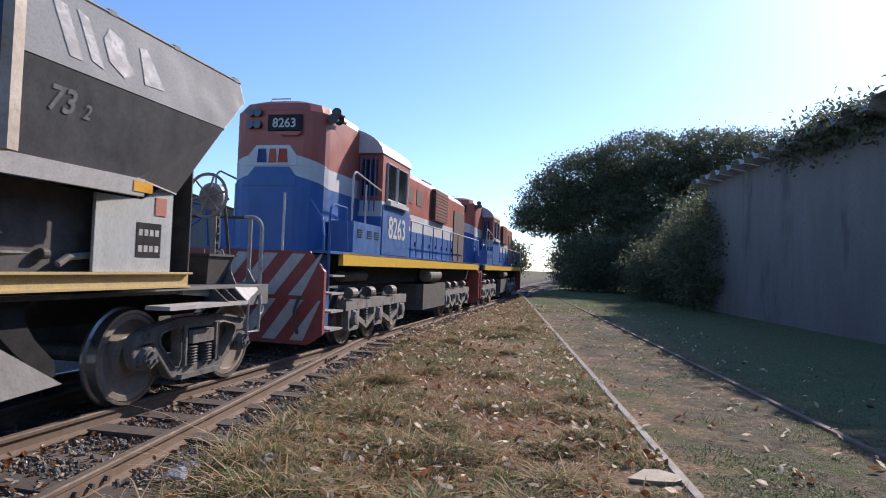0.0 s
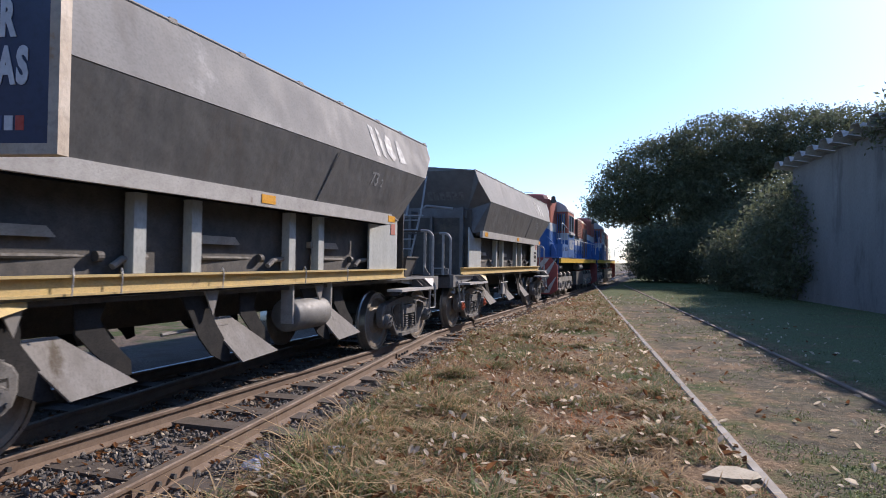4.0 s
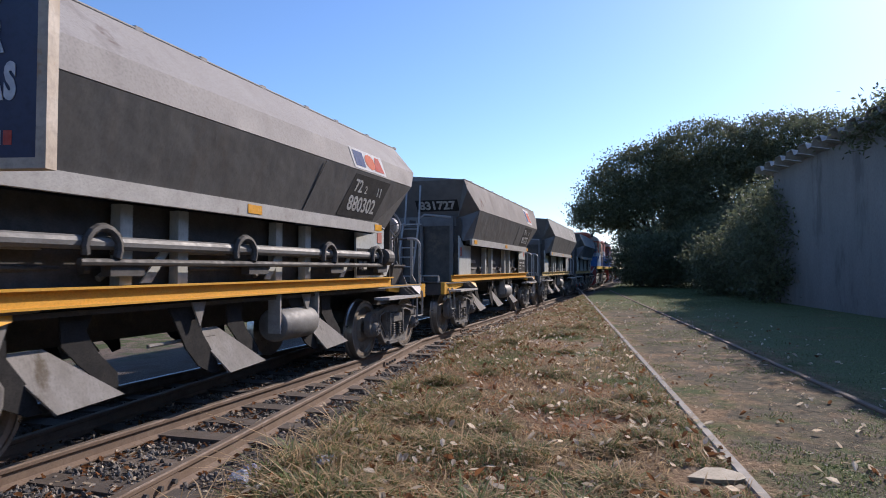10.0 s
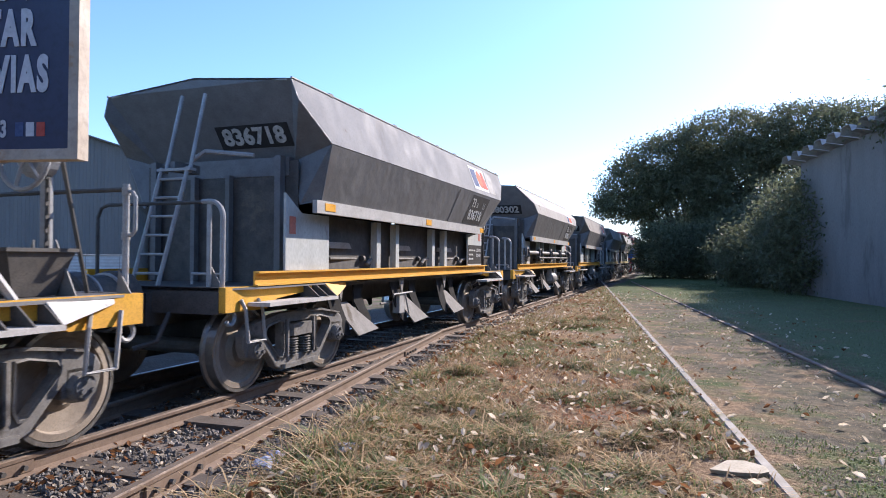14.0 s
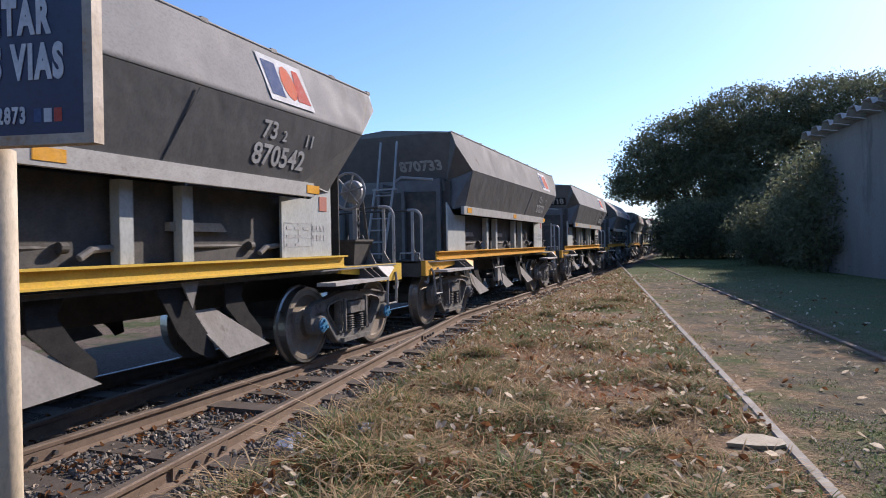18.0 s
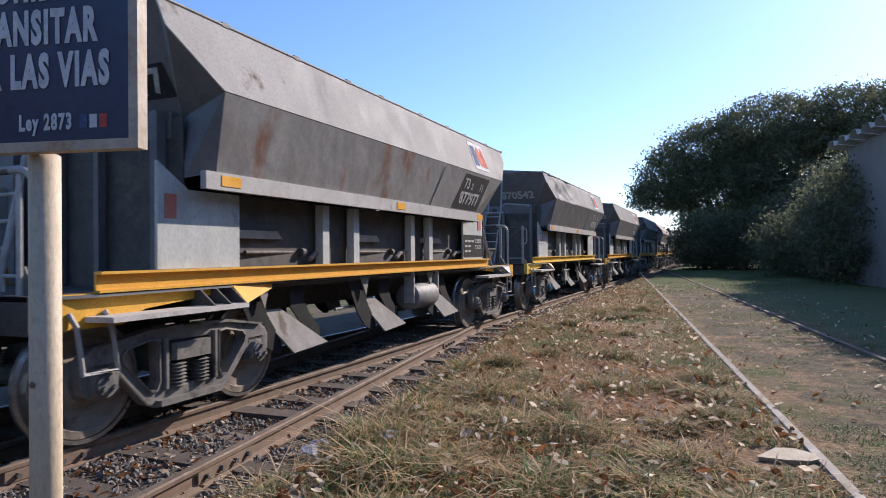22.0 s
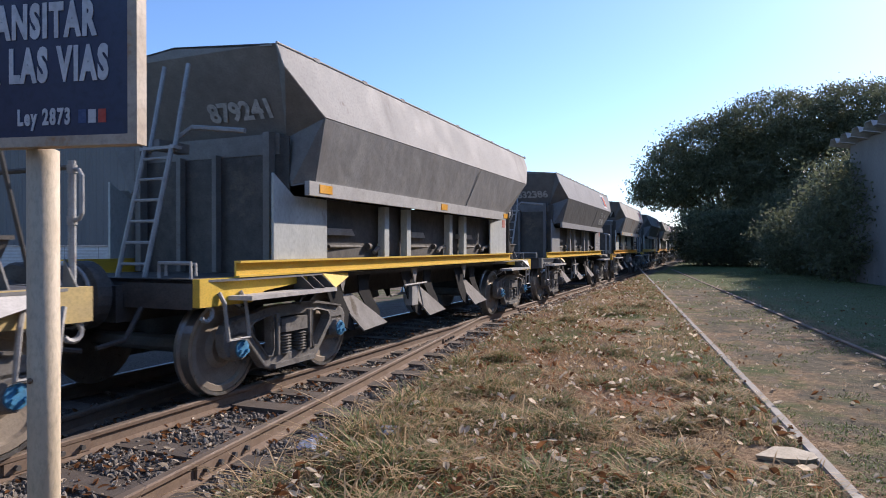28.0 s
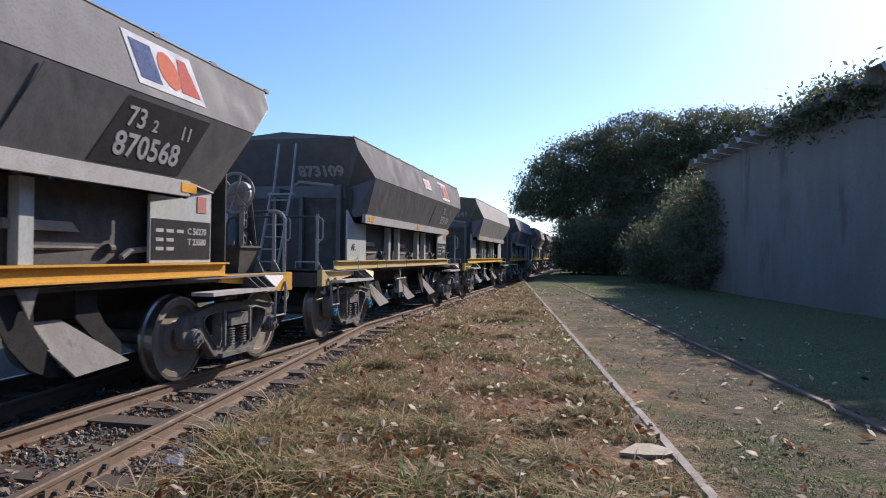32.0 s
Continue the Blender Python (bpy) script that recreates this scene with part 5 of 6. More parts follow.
def locomotive(label, number):
    ob = thing("locomotive", label, "locomotive", "diesel locomotives")
    # frame and walkway
    part("underframe", box(B(), -0.95, 0.95, -6.9, 6.9, 1.05, 1.58), black_panel, ob)
    for sx in (1, -1):
        part("sill_band", box(B(), min(1.25 * sx, 1.33 * sx), max(1.25 * sx, 1.33 * sx), -6.35, 6.6, 1.40, 1.61), loco_yellow, ob, "yellow sill band")
    part("walkway", box(B(), -1.33, 1.33, -6.9, 6.9, 1.582, 1.625), loco_blue, ob)
    # short hood in its three colours
    nose = new("short_hood")
    nose.parent = ob
    part("lower_hood", hood_band(B(), 0.83, -6.35, -4.45, 1.626, 2.68, 0.42), loco_blue, nose)
    part("hood_stripe", hood_band(B(), 0.83, -6.35, -4.45, 2.682, 3.02, 0.42), loco_white, nose)
    part("upper_hood", hood_band(B(), 0.83, -6.35, -4.45, 3.022, 3.94, 0.42), loco_red, nose)
    low_ring = [(-0.83, -5.93, 3.942), (-0.774, -6.14, 3.942), (-0.62, -6.294, 3.942), (-0.41, -6.35, 3.942), (0.41, -6.35, 3.942), (0.62, -6.294, 3.942), (0.774, -6.14, 3.942), (0.83, -5.93, 3.942), (0.83, -4.45, 3.942), (-0.83, -4.45, 3.942)]
    bm = hull(B(), low_ring, [(x * 0.90, y + (0.10 if y < -5 else 0), 4.09) for x, y, z in low_ring])
    hull(bm, [(x * 0.90, y + (0.10 if y < -5 else 0), 4.0905) for x, y, z in low_ring], [(x * 0.62, y + (0.28 if y < -5 else 0), 4.17) for x, y, z in low_ring])
    part("hood_top", bm, loco_red, nose)
    # the white band rises to a plateau in the middle of the end, with blue under it
    part("crest", patch(B(), (0, -6.352, 0), X_, Z_, [(-0.43, 3.022), (0.43, 3.022), (0.43, 3.20), (0.30, 3.36), (-0.30, 3.36), (-0.43, 3.20)], 0.006), loco_white, nose)
    part("blue_sweep", patch(B(), (0, -6.352, 0), X_, Z_, [(-0.43, 2.680), (0.43, 2.680), (0.43, 2.86), (0.31, 3.0), (-0.31, 3.0), (-0.43, 2.86)], 0.0065), loco_blue, nose)
    for sx in (1, -1):
        for k in range(5):
            s0, s1 = radians(270 + sx * 18 * k), radians(270 + sx * 18 * (k + 1))
            p0 = (sx * 0.41 + 0.424 * math.cos(s0), -5.93 + 0.424 * math.sin(s0))
            p1 = (sx * 0.41 + 0.424 * math.cos(s1), -5.93 + 0.424 * math.sin(s1))
            for name_, top0, top1, low, mat in (("crest", 3.20 - 0.035 * k, 3.20 - 0.035 * (k + 1), 3.022, loco_white), ("blue_sweep", 2.86 - 0.035 * k, 2.86 - 0.035 * (k + 1), 2.68, loco_blue)):
                a0, a1 = (p0[0] * 0.97, p0[1] + 0.03), (p1[0] * 0.97, p1[1] + 0.03)
                bm = hull(B(), [(p0[0], p0[1], low), (p1[0], p1[1], low), (p1[0], p1[1], top1), (p0[0], p0[1], top0)], [(a0[0], a0[1], low), (a1[0], a1[1], low), (a1[0], a1[1], top1), (a0[0], a0[1], top0)])
                part(name_, bm, mat, nose)
    for x, w, mat in ((-0.28, 0.18, logo_blue), (-0.07, 0.15, logo_orange), (0.10, 0.18, logo_red)):
        part("emblem_block", patch(B(), (x, -6.36, 3.04), X_, Z_, [(0, 0.03), (w, 0.03), (w - 0.02, 0.26), (0.02, 0.26)], 0.006), mat, nose)
    nb = part("number_box", box(B(), -0.10, 0.52, -6.40, -6.345, 3.60, 3.86, 0.02), black_panel, nose)
    lettering(number, 0.215, (0.21, -6.403, 3.65), X_, Z_, white_paint, nb, bold=0.004)
    bm = B()
    for x in (-0.42, -0.28):
        cyl(bm, (x, -6.42, 3.70), (x, -6.3, 3.70), 0.07, 12)
        cyl(bm, (x, -6.42, 3.90), (x, -6.3, 3.90), 0.07, 12)
    part("headlight", bm, dark_glass, nose)
    part("headlight_hood", patch(B(), (0.3, -6.36, 3.58), X_, Z_, [(-0.25, 0), (0.25, 0), (0.15, -0.07), (-0.15, -0.07)], 0.05), loco_red, nose)
    bm = B()
    for k, (y, z) in enumerate(((-5.5, 3.99), (-5.42, 4.12), (-5.34, 4.02))):
        lathe(bm, [(-0.28 + 0.06 * k, 0.09), (-0.22 + 0.06 * k, 0.06), (-0.1, 0.03), (0.12, 0.025)], (0.93, y - 0.3, z - 0.12), (0, 1, 0.05), 12)
    part("horn", bm, under_black, ob, "cluster of three dark horns")
    part("grab_iron", pipe(B(), [(-0.25, -6.0, 4.1), (-0.25, -6.0, 4.23), (0.1, -6.0, 4.23), (0.1, -6.0, 4.1)], 0.012, 5), white_paint, ob)
    # cab
    cab = new("cab")
    cab.parent = ob
    part("cab_lower", box(B(), -1.30, 1.30, -4.45, -2.6, 1.626, 2.36), loco_blue, cab)
    part("cab_stripe", box(B(), -1.30, 1.30, -4.45, -2.6, 2.362, 2.66), loco_white, cab)
    part("cab_upper", box(B(), -1.30, 1.30, -4.45, -2.6, 2.662, 3.56), loco_red, cab)
    ring = [(-1.32 * math.cos(radians(12 * k)), 3.562 + 0.56 * math.sin(radians(12 * k))) for k in range(16)]
    part("cab_roof", prism(B(), ring, "y", -4.55, -2.5), loco_roof, cab, "whitish curved roof")
    for sx in (1, -1):
        for y0, y1 in ((-4.2, -3.62), (-3.52, -2.85)):
            w = part("side_window", box(B(), min(1.30 * sx, 1.315 * sx), max(1.30 * sx, 1.315 * sx), y0, y1, 2.72, 3.42), dark_glass, cab)
            bm = B()
            pipe(bm, [(1.32 * sx, y0, 2.72), (1.32 * sx, y1, 2.72), (1.32 * sx, y1, 3.42), (1.32 * sx, y0, 3.42), (1.32 * sx, y0, 2.72)], 0.022, 5)
            part("window_frame", bm, loco_white, w)
        part("arm_rest", box(B(), min(1.30 * sx, 1.40 * sx), max(1.30 * sx, 1.40 * sx), -4.2, -2.9, 2.60, 2.68), loco_white, cab)
        part("end_window", box(B(), min(0.9 * sx, 1.2 * sx), max(0.9 * sx, 1.2 * sx), -4.47, -4.452, 2.75, 3.45), dark_glass, cab)
        for i in range(4):
            part("window_guard", pipe(B(), [(0.88 * sx + 0.1 * i * sx, -4.55, 2.45), (0.88 * sx + 0.1 * i * sx, -4.55, 3.5)], 0.014, 5), loco_blue, cab)
    # the low cabinet beside the cab, with the number
    for sx in (1, -1):
        part("side_cabinet", box(B(), min(0.85 * sx, 1.31 * sx), max(0.85 * sx, 1.31 * sx), -5.9, -4.46, 1.627, 2.16), loco_blue, ob)
        for y in (-5.6, -5.1, -4.7):
            bm = B()
            for i in range(4):
                box(bm, min(1.31 * sx, 1.32 * sx), max(1.31 * sx, 1.32 * sx), y - 0.12, y + 0.12, 1.9 + 0.04 * i, 1.915 + 0.04 * i)
            part("louvre", bm, black_panel, ob)
        part("number_panel", box(B(), min(1.305 * sx, 1.318 * sx), max(1.305 * sx, 1.318 * sx), -4.4, -2.55, 1.64, 2.60), loco_blue, ob)
    if number:
        lettering(number, 0.60, (1.322, -3.45, 1.98), Y_, Z_, white_paint, ob, bold=0.012)
    # long hood
    hood = new("long_hood")
    hood.parent = ob
    part("lower_hood", box(B(), -0.83, 0.83, -2.6, 6.1, 1.626, 2.30), loco_blue, hood)
    part("hood_stripe", box(B(), -0.83, 0.83, -2.6, 6.1, 2.302, 2.72), loco_white, hood)
    part("upper_hood", box(B(), -0.83, 0.83, -2.6, 6.1, 2.722, 3.60), loco_red, hood)
    ring = [(-0.83, 3.602), (-0.6, 3.82), (0, 3.90), (0.6, 3.82), (0.83, 3.602)]
    part("hood_roof", prism(B(), ring, "y", -2.6, 6.1), loco_red, hood)
    for sx in (1, -1):
        for i, y in enumerate((-2.1, -1.2, -0.3)):
            part("hood_window", box(B(), min(0.83 * sx, 0.842 * sx), max(0.83 * sx, 0.842 * sx), y, y + 0.5, 3.0, 3.4), vent_dark, hood)
        gr = part("radiator_grille", box(B(), min(0.83 * sx, 0.95 * sx), max(0.83 * sx, 0.95 * sx), 1.3, 2.9, 2.75, 3.62), vent_dark, hood)
        for i in range(9):
            part("grille_slat", box(B(), min(0.95 * sx, 0.962 * sx), max(0.95 * sx, 0.962 * sx), 1.33, 2.87, 2.80 + 0.088 * i, 2.83 + 0.088 * i), loco_red, gr)
        part("dark_bay", box(B(), min(0.83 * sx, 0.86 * sx), max(0.83 * sx, 0.86 * sx), 4.3, 6.0, 1.65, 3.3), vent_dark, hood)
        for i in range(9):
            y = -2.4 + i * 0.74
            d = part("hood_door", box(B(), min(0.83 * sx, 0.845 * sx), max(0.83 * sx, 0.845 * sx), y, y + 0.66, 1.66, 2.28), loco_blue, hood)
            part("door_latch", box(B(), min(0.845 * sx, 0.87 * sx), max(0.845 * sx, 0.87 * sx), y + 0.55, y + 0.6, 1.95, 2.05), black_panel, d)
    part("emblem_bar", box(B(), 0.831, 0.84, -1.2, -0.75, 2.42, 2.62), logo_red, hood)
    part("exhaust", box(B(), -0.3, 0.3, 2.2, 3.4, 3.85, 4.02, 0.1), under_black, hood)
    # handrails
    for sx in (1, -1):
        x = 1.29 * sx
        for i in range(9):
            y = -2.3 + i * 1.05
            part("handrail_post", pipe(B(), [(x, y, 1.62), (x, y, 2.45)], 0.016, 5), loco_blue, ob)
        part("handrail", pipe(B(), [(x, -2.4, 2.45), (x, 6.6, 2.45), (x, 6.7, 1.9)], 0.018, 5), loco_white, ob)
        pts = [(x, -6.85, 1.0), (x, -6.85, 2.2)] + arc((x, -6.70, 2.2), 0.15, 180, 90, 4) + [(x, -6.2, 2.35), (x, -6.1, 1.65)]
        part("step_rail", pipe(B(), pts, 0.02, 6), loco_blue, ob)
        pts = [(x, -5.95, 2.16), (x, -5.95, 2.85)] + arc((x, -5.8, 2.85), 0.15, 180, 90, 4) + [(x, -4.5, 2.85)]
        part("cab_rail", pipe(B(), pts, 0.018, 6), loco_white, ob)
        part("cab_rail", pipe(B(), [(x, -5.3, 2.16), (x, -5.3, 2.85)], 0.016, 6), loco_white, ob)
        part("end_rail", pipe(B(), [(0.75 * sx, -6.38, 2.45), (1.05 * sx, -6.6, 2.15), (1.22 * sx, -6.9, 1.85), (1.22 * sx, -6.9, 1.62)], 0.018, 6), loco_blue, ob)
        part("grab_post", pipe(B(), [(0.55 * sx, -6.93, 1.5), (0.55 * sx, -6.93, 2.5)], 0.02, 6), loco_white, ob)
        part("step_well", box(B(), min(1.0 * sx, 1.05 * sx), max(1.0 * sx, 1.05 * sx), -6.85, -6.2, 0.3, 1.56), loco_blue, ob)
        for k in range(4):
            part("step", box(B(), min(1.05 * sx, 1.35 * sx), max(1.05 * sx, 1.35 * sx), -6.8, -6.3, 0.38 + 0.28 * k, 0.41 + 0.28 * k), plate_pale, ob)
    # pilots with slanting red and white bars
    for sy in (-1, 1):
        y0 = 7.0 * sy
        ring = [(-1.30, 0.35), (-1.05, 0.18), (1.05, 0.18), (1.30, 0.35), (1.30, 1.30), (1.05, 1.60), (-1.05, 1.60), (-1.30, 1.30)]
        pil = part("pilot", prism(B(), ring, "y", min(y0, y0 - 0.08 * sy), max(y0, y0 - 0.08 * sy)), pilot_red, ob, "red pilot with slanting white bars")
        for k, x in enumerate((-1.12, -0.66, -0.2, 0.26, 0.72)):
            for half, sg in ((1.60, 1),):
                bm = B()
                yy = y0 + 0.002 * sy
                pts = [(x, 0.92), (x + 0.22, 0.92), (x + 0.22 + 0.50, 1.56), (x + 0.50, 1.56)]
                pts = [(min(1.26, max(-1.26, px)), pz) for px, pz in pts]
                prism(bm, pts, "y", min(yy, yy + 0.004 * sy), max(yy, yy + 0.004 * sy))
                part("pilot_bar", bm, pilot_white, pil)
                bm = B()
                pts = [(x + 0.05, 0.24), (x + 0.27, 0.24), (x + 0.72, 0.86), (x + 0.50, 0.86)]
                pts = [(min(1.26, max(-1.26, px)), pz) for px, pz in pts]
                prism(bm, pts, "y", min(yy, yy + 0.004 * sy), max(yy, yy + 0.004 * sy))
                part("pilot_bar", bm, pilot_white, pil)
        bm = lathe(B(), [(0, 0.14), (0.2, 0.14), (0.22, 0.1), (0.42, 0.1)], (0, y0, 0.95), (0, sy, 0), 16)
        part("coupler", bm, under_black, ob)
        for x in (-0.8, 0.9):
            part("hose", pipe(B(), [(x, y0, 0.9), (x, y0 + 0.15 * sy, 0.7), (x + 0.05, y0 + 0.12 * sy, 0.35)], 0.025, 6), under_black, ob)
    part("fuel_tank", box(B(), -1.15, 1.15, -0.6, 2.2, 0.35, 1.0, 0.15), under_black, ob)
    part("air_reservoir", lathe(B(), [(-0.7, 0.02), (-0.68, 0.14), (-0.6, 0.18), (0.6, 0.18), (0.68, 0.14), (0.7, 0.02)], (1.1, 0.4, 1.22), (0, 1, 0), 16), cast_steel, ob)
    part("air_reservoir", lathe(B(), [(-0.6, 0.02), (-0.58, 0.1), (0.58, 0.1), (0.6, 0.02)], (1.05, -5.2, 1.22), (0, 1, 0), 16), under_black, ob)
    loco_bogie(ob, -3.7)
    loco_bogie(ob, 4.1)
    return ob


LOCOS = [locomotive("red, white and blue diesel locomotive with yellow sill", "8263"),
         locomotive("second red, white and blue diesel locomotive coupled ahead", "")]


# ---- the warning board ----
def warning_board():
    px, py = -1.40, 1.24
    ob = thing("warning_sign", "dark blue warning board on a cream pipe post", "sign", m=Matrix.Translation((px, py, 0)))
    cream = surface("cream_paint", (0.58, 0.50, 0.37), (0.46, 0.38, 0.27), 0.6, spots=(0.30, 0.17, 0.08), spot_amount=0.25, spot_scale=5, streak=2, fine=90)
    navy = surface("navy_enamel", (0.018, 0.026, 0.07), (0.026, 0.034, 0.08), 0.4, spots=(0.4, 0.4, 0.4), spot_amount=-0.10, spot_scale=26, bump=0.04)
    frame_mat = surface("sign_frame", (0.46, 0.40, 0.33), (0.35, 0.28, 0.20), 0.6, spots=(0.33, 0.16, 0.05), spot_amount=0.5, spot_scale=6)
    sign_white = surface("sign_white", (0.60, 0.62, 0.64), (0.46, 0.47, 0.5), 0.5, grain=14, bump=0.04, spots=(0.05, 0.06, 0.11), spot_amount=0.05, spot_scale=18)
    post = B()
    lathe(post, [(-0.3, POST_R), (POST_TOP, POST_R), (POST_TOP + 0.004, POST_R - 0.008)], (0, 0, 0), (0, 0, 1), 24)
    p = part("post", post, cream, ob, smooth=True)
    part("bolt", lathe(B(), [(0, 0.006), (0.004, 0.008), (0.008, 0.004)], (0.0, -POST_R, 0.9), (0, -1, 0), 8), rail_side, p)
    # the board faces the walker: its own axes across and outwards
    c, s = math.cos(radians(BOARD_YAW)), math.sin(radians(BOARD_YAW))
    ux, out = Vector((c, s, 0)), Vector((s, -c, 0))
    o = Vector((0, 0, 0)) + out * (POST_R + 0.012)
    def slab(u0, u1, z0, z1, d0, d1):
        lo = [o + ux * u0 + out * d0 + Vector((0, 0, z0)), o + ux * u1 + out * d0 + Vector((0, 0, z0)), o + ux * u1 + out * d0 + Vector((0, 0, z1)), o + ux * u0 + out * d0 + Vector((0, 0, z1))]
        return hull(B(), lo, [v + out * (d1 - d0) for v in lo])
    L, R, Z0, Z1 = BOARD_L, BOARD_R, BOARD_Z, BOARD_Z + 0.50
    part("board", slab(L, R, Z0, Z1, 0.0, 0.012), navy, ob)
    f = 0.024
    for u0, u1, z0, z1 in ((L - f, R + f, Z0 - f, Z0), (L - f, R + f, Z1, Z1 + f), (L - f, L, Z0, Z1), (R, R + f, Z0, Z1)):
        part("board_frame", slab(u0, u1, z0, z1, -0.014, 0.022), frame_mat, ob)
    mid = (L + R) / 2

    def line(text, size, u, dz, squeeze, bold):
        w = lettering(text, size, o + ux * u + out * 0.013 + Vector((0, 0, Z0 + dz)), ux, Z_, sign_white, ob, bold=bold, depth=0.0008, spacing=1.22)
        m = Matrix.Translation(o + ux * u) @ Matrix((ux, -out, Vector(Z_))).transposed().to_4x4()
        w.data.transform(m @ Matrix.Diagonal((squeeze, 1, 1, 1)) @ m.inverted())

    line("PROHIBIDO", 0.108, mid + 0.012, 0.345, 0.53, 0.0058)
    line("TRANSITAR", 0.108, mid + 0.012, 0.240, 0.53, 0.0058)
    line("POR LAS VIAS", 0.108, mid + 0.012, 0.135, 0.53, 0.0058)
    line("Ley 2873", 0.052, mid + 0.05, 0.030, 0.62, 0.0022)
    for k, mat in enumerate((logo_blue, sign_white, logo_red)):
        u = mid + 0.142 + 0.026 * k
        part("emblem_bar", slab(u, u + 0.020, Z0 + 0.030, Z0 + 0.062, 0.0122, 0.0132), mat, ob)


POST_R, POST_TOP, BOARD_YAW, BOARD_L, BOARD_R, BOARD_Z = 0.036, 1.466, 6.0, -0.27, 0.283, 1.488
warning_board()


# ---- buildings ----
def right_shed():
    """Long shed beside the siding, its high side towards the track, under a wavy roof."""
    plaster = surface("shed_plaster", (0.215, 0.21, 0.20), (0.165, 0.16, 0.15), 0.9, spots=(0.12, 0.115, 0.11), spot_amount=0.45, spot_scale=0.7, grain=0.8, bump=0.4, fine=30, streak=3)
    sheet = surface("roof_sheet", (0.36, 0.36, 0.35), (0.26, 0.25, 0.24), 0.5, spots=RUST, spot_amount=0.2)
    ob = thing("warehouse", "long shaded warehouse with a wavy sheet roof beside the siding", "building")
    x0, y0, y1 = 8.1, -34.0, 26.4
    part("wall", box(B(), x0, x0 + 0.25, y0, y1, -0.3, 4.92), plaster, ob)
    part("wall", box(B(), x0 + 0.25, 16.0, y1 - 0.25, y1, -0.3, 3.6), plaster, ob)
    part("wall", box(B(), x0 + 0.25, 16.0, y0, y0 + 0.25, -0.3, 3.6), plaster, ob)
    part("wall", box(B(), 16.0, 16.25, y0, y1, -0.3, 3.6), plaster, ob)
    roof = new("roof")
    roof.parent = ob
    per = 1.15
    n_ = int((y1 - y0 + 0.6) / per)
    for i in range(n_):
        y = y0 - 0.1 + i * per
        ring0 = [(y, 4.98), (y + 0.30, 4.98), (y + 0.48, 5.20), (y + 0.98, 5.22), (y + 1.15, 5.0)]
        lo = [(7.55, a_, z) for a_, z in ring0]
        hi = [(16.4, a_, z - 1.5) for a_, z in ring0]
        bm = B()
        for k in range(4):
            plate(bm, [lo[k], lo[k + 1], hi[k + 1], hi[k]], 0.012)
        part("roof_panel", bm, sheet, roof)
    return ob


def left_shed():
    """A big shed whose gable faces the walker, far beyond the running line, with a low sheet fence before it."""
    clad = surface("dark_cladding", (0.15, 0.155, 0.16), (0.12, 0.123, 0.126), 0.6, spots=RUST, spot_amount=0.1, grain=0.6, streak=6)
    pale = surface("pale_cladding", (0.50, 0.51, 0.52), (0.42, 0.42, 0.43), 0.5, spots=RUST, spot_amount=0.12)
    ob = thing("shed", "big dark corrugated shed beyond the tracks", "building")
    c, u, back = Vector((-25.8, 36.9, 0)), Vector((0.819, 0.574, 0)), Vector((-0.574, 0.819, 0))

    def roof_z(a_):
        return 8.18 - 0.29 * (a_ + 3.4) if a_ > -15 else 8.18 + 0.29 * 11.6 + 0.29 * (a_ + 15)
    bm = B()
    prof, a_ = [], -34.0
    while a_ < 11.0:
        prof += [(a_, 0.0), (a_ + 0.16, 0.0), (a_ + 0.2, 0.03), (a_ + 0.34, 0.03)]
        a_ += 0.4
    lo = [bm.verts.new(c + u * p - back * q + Vector((0, 0, -0.5))) for p, q in prof]
    hi = [bm.verts.new(c + u * p - back * q + Vector((0, 0, roof_z(p)))) for p, q in prof]
    for k in range(len(prof) - 1):
        bm.faces.new([lo[k], lo[k + 1], hi[k + 1], hi[k]])
    part("gable_wall", bm, clad, ob)
    for p0, p1 in ((-34.3, -15.0), (-15.0, 11.3)):
        bm = B()
        plate(bm, [c + u * p0 - back * 0.35 + Vector((0, 0, roof_z(max(p0, -34)) + 0.02)), c + u * p1 - back * 0.35 + Vector((0, 0, roof_z(p1) + 0.02)),
                   c + u * p1 + back * 40 + Vector((0, 0, roof_z(p1) + 0.02)), c + u * p0 + back * 40 + Vector((0, 0, roof_z(max(p0, -34)) + 0.02))], 0.08)
        part("roof", bm, clad, ob)
    bm = B()
    plate(bm, [c + u * 10.9 + Vector((0, 0, -0.5)), c + u * 10.9 + back * 39.5 + Vector((0, 0, -0.5)), c + u * 10.9 + back * 39.5 + Vector((0, 0, roof_z(10.9))), c + u * 10.9 + Vector((0, 0, roof_z(10.9)))], 0.06)
    part("side_wall", bm, clad, ob)
    fe = thing("sheet_fence", "low pale corrugated sheet fence before the shed", "fence")
    f0 = c - back * 7
    for k in range(22):
        p, q = f0 + u * (-22 + 1.6 * k), f0 + u * (-22 + 1.6 * k + 1.58)
        bm = B()
        rows = []
        for i in range(22):
            z = -0.45 + 0.083 * i
            o = -back * (0.022 if i % 2 else 0.0)
            rows.append((bm.verts.new(p + o + Vector((0, 0, z))), bm.verts.new(q + o + Vector((0, 0, z)))))
        for r0, r1 in zip(rows, rows[1:]):
            bm.faces.new([r0[0], r0[1], r1[1], r1[0]])
        part("sheet", bm, pale, fe)
    part("top_rail", pipe(B(), [f0 + u * -22 + Vector((0, 0, 1.33)), f0 + u * 13.2 + Vector((0, 0, 1.33))], 0.035, 6), plate_pale, fe)


right_shed()
left_shed()


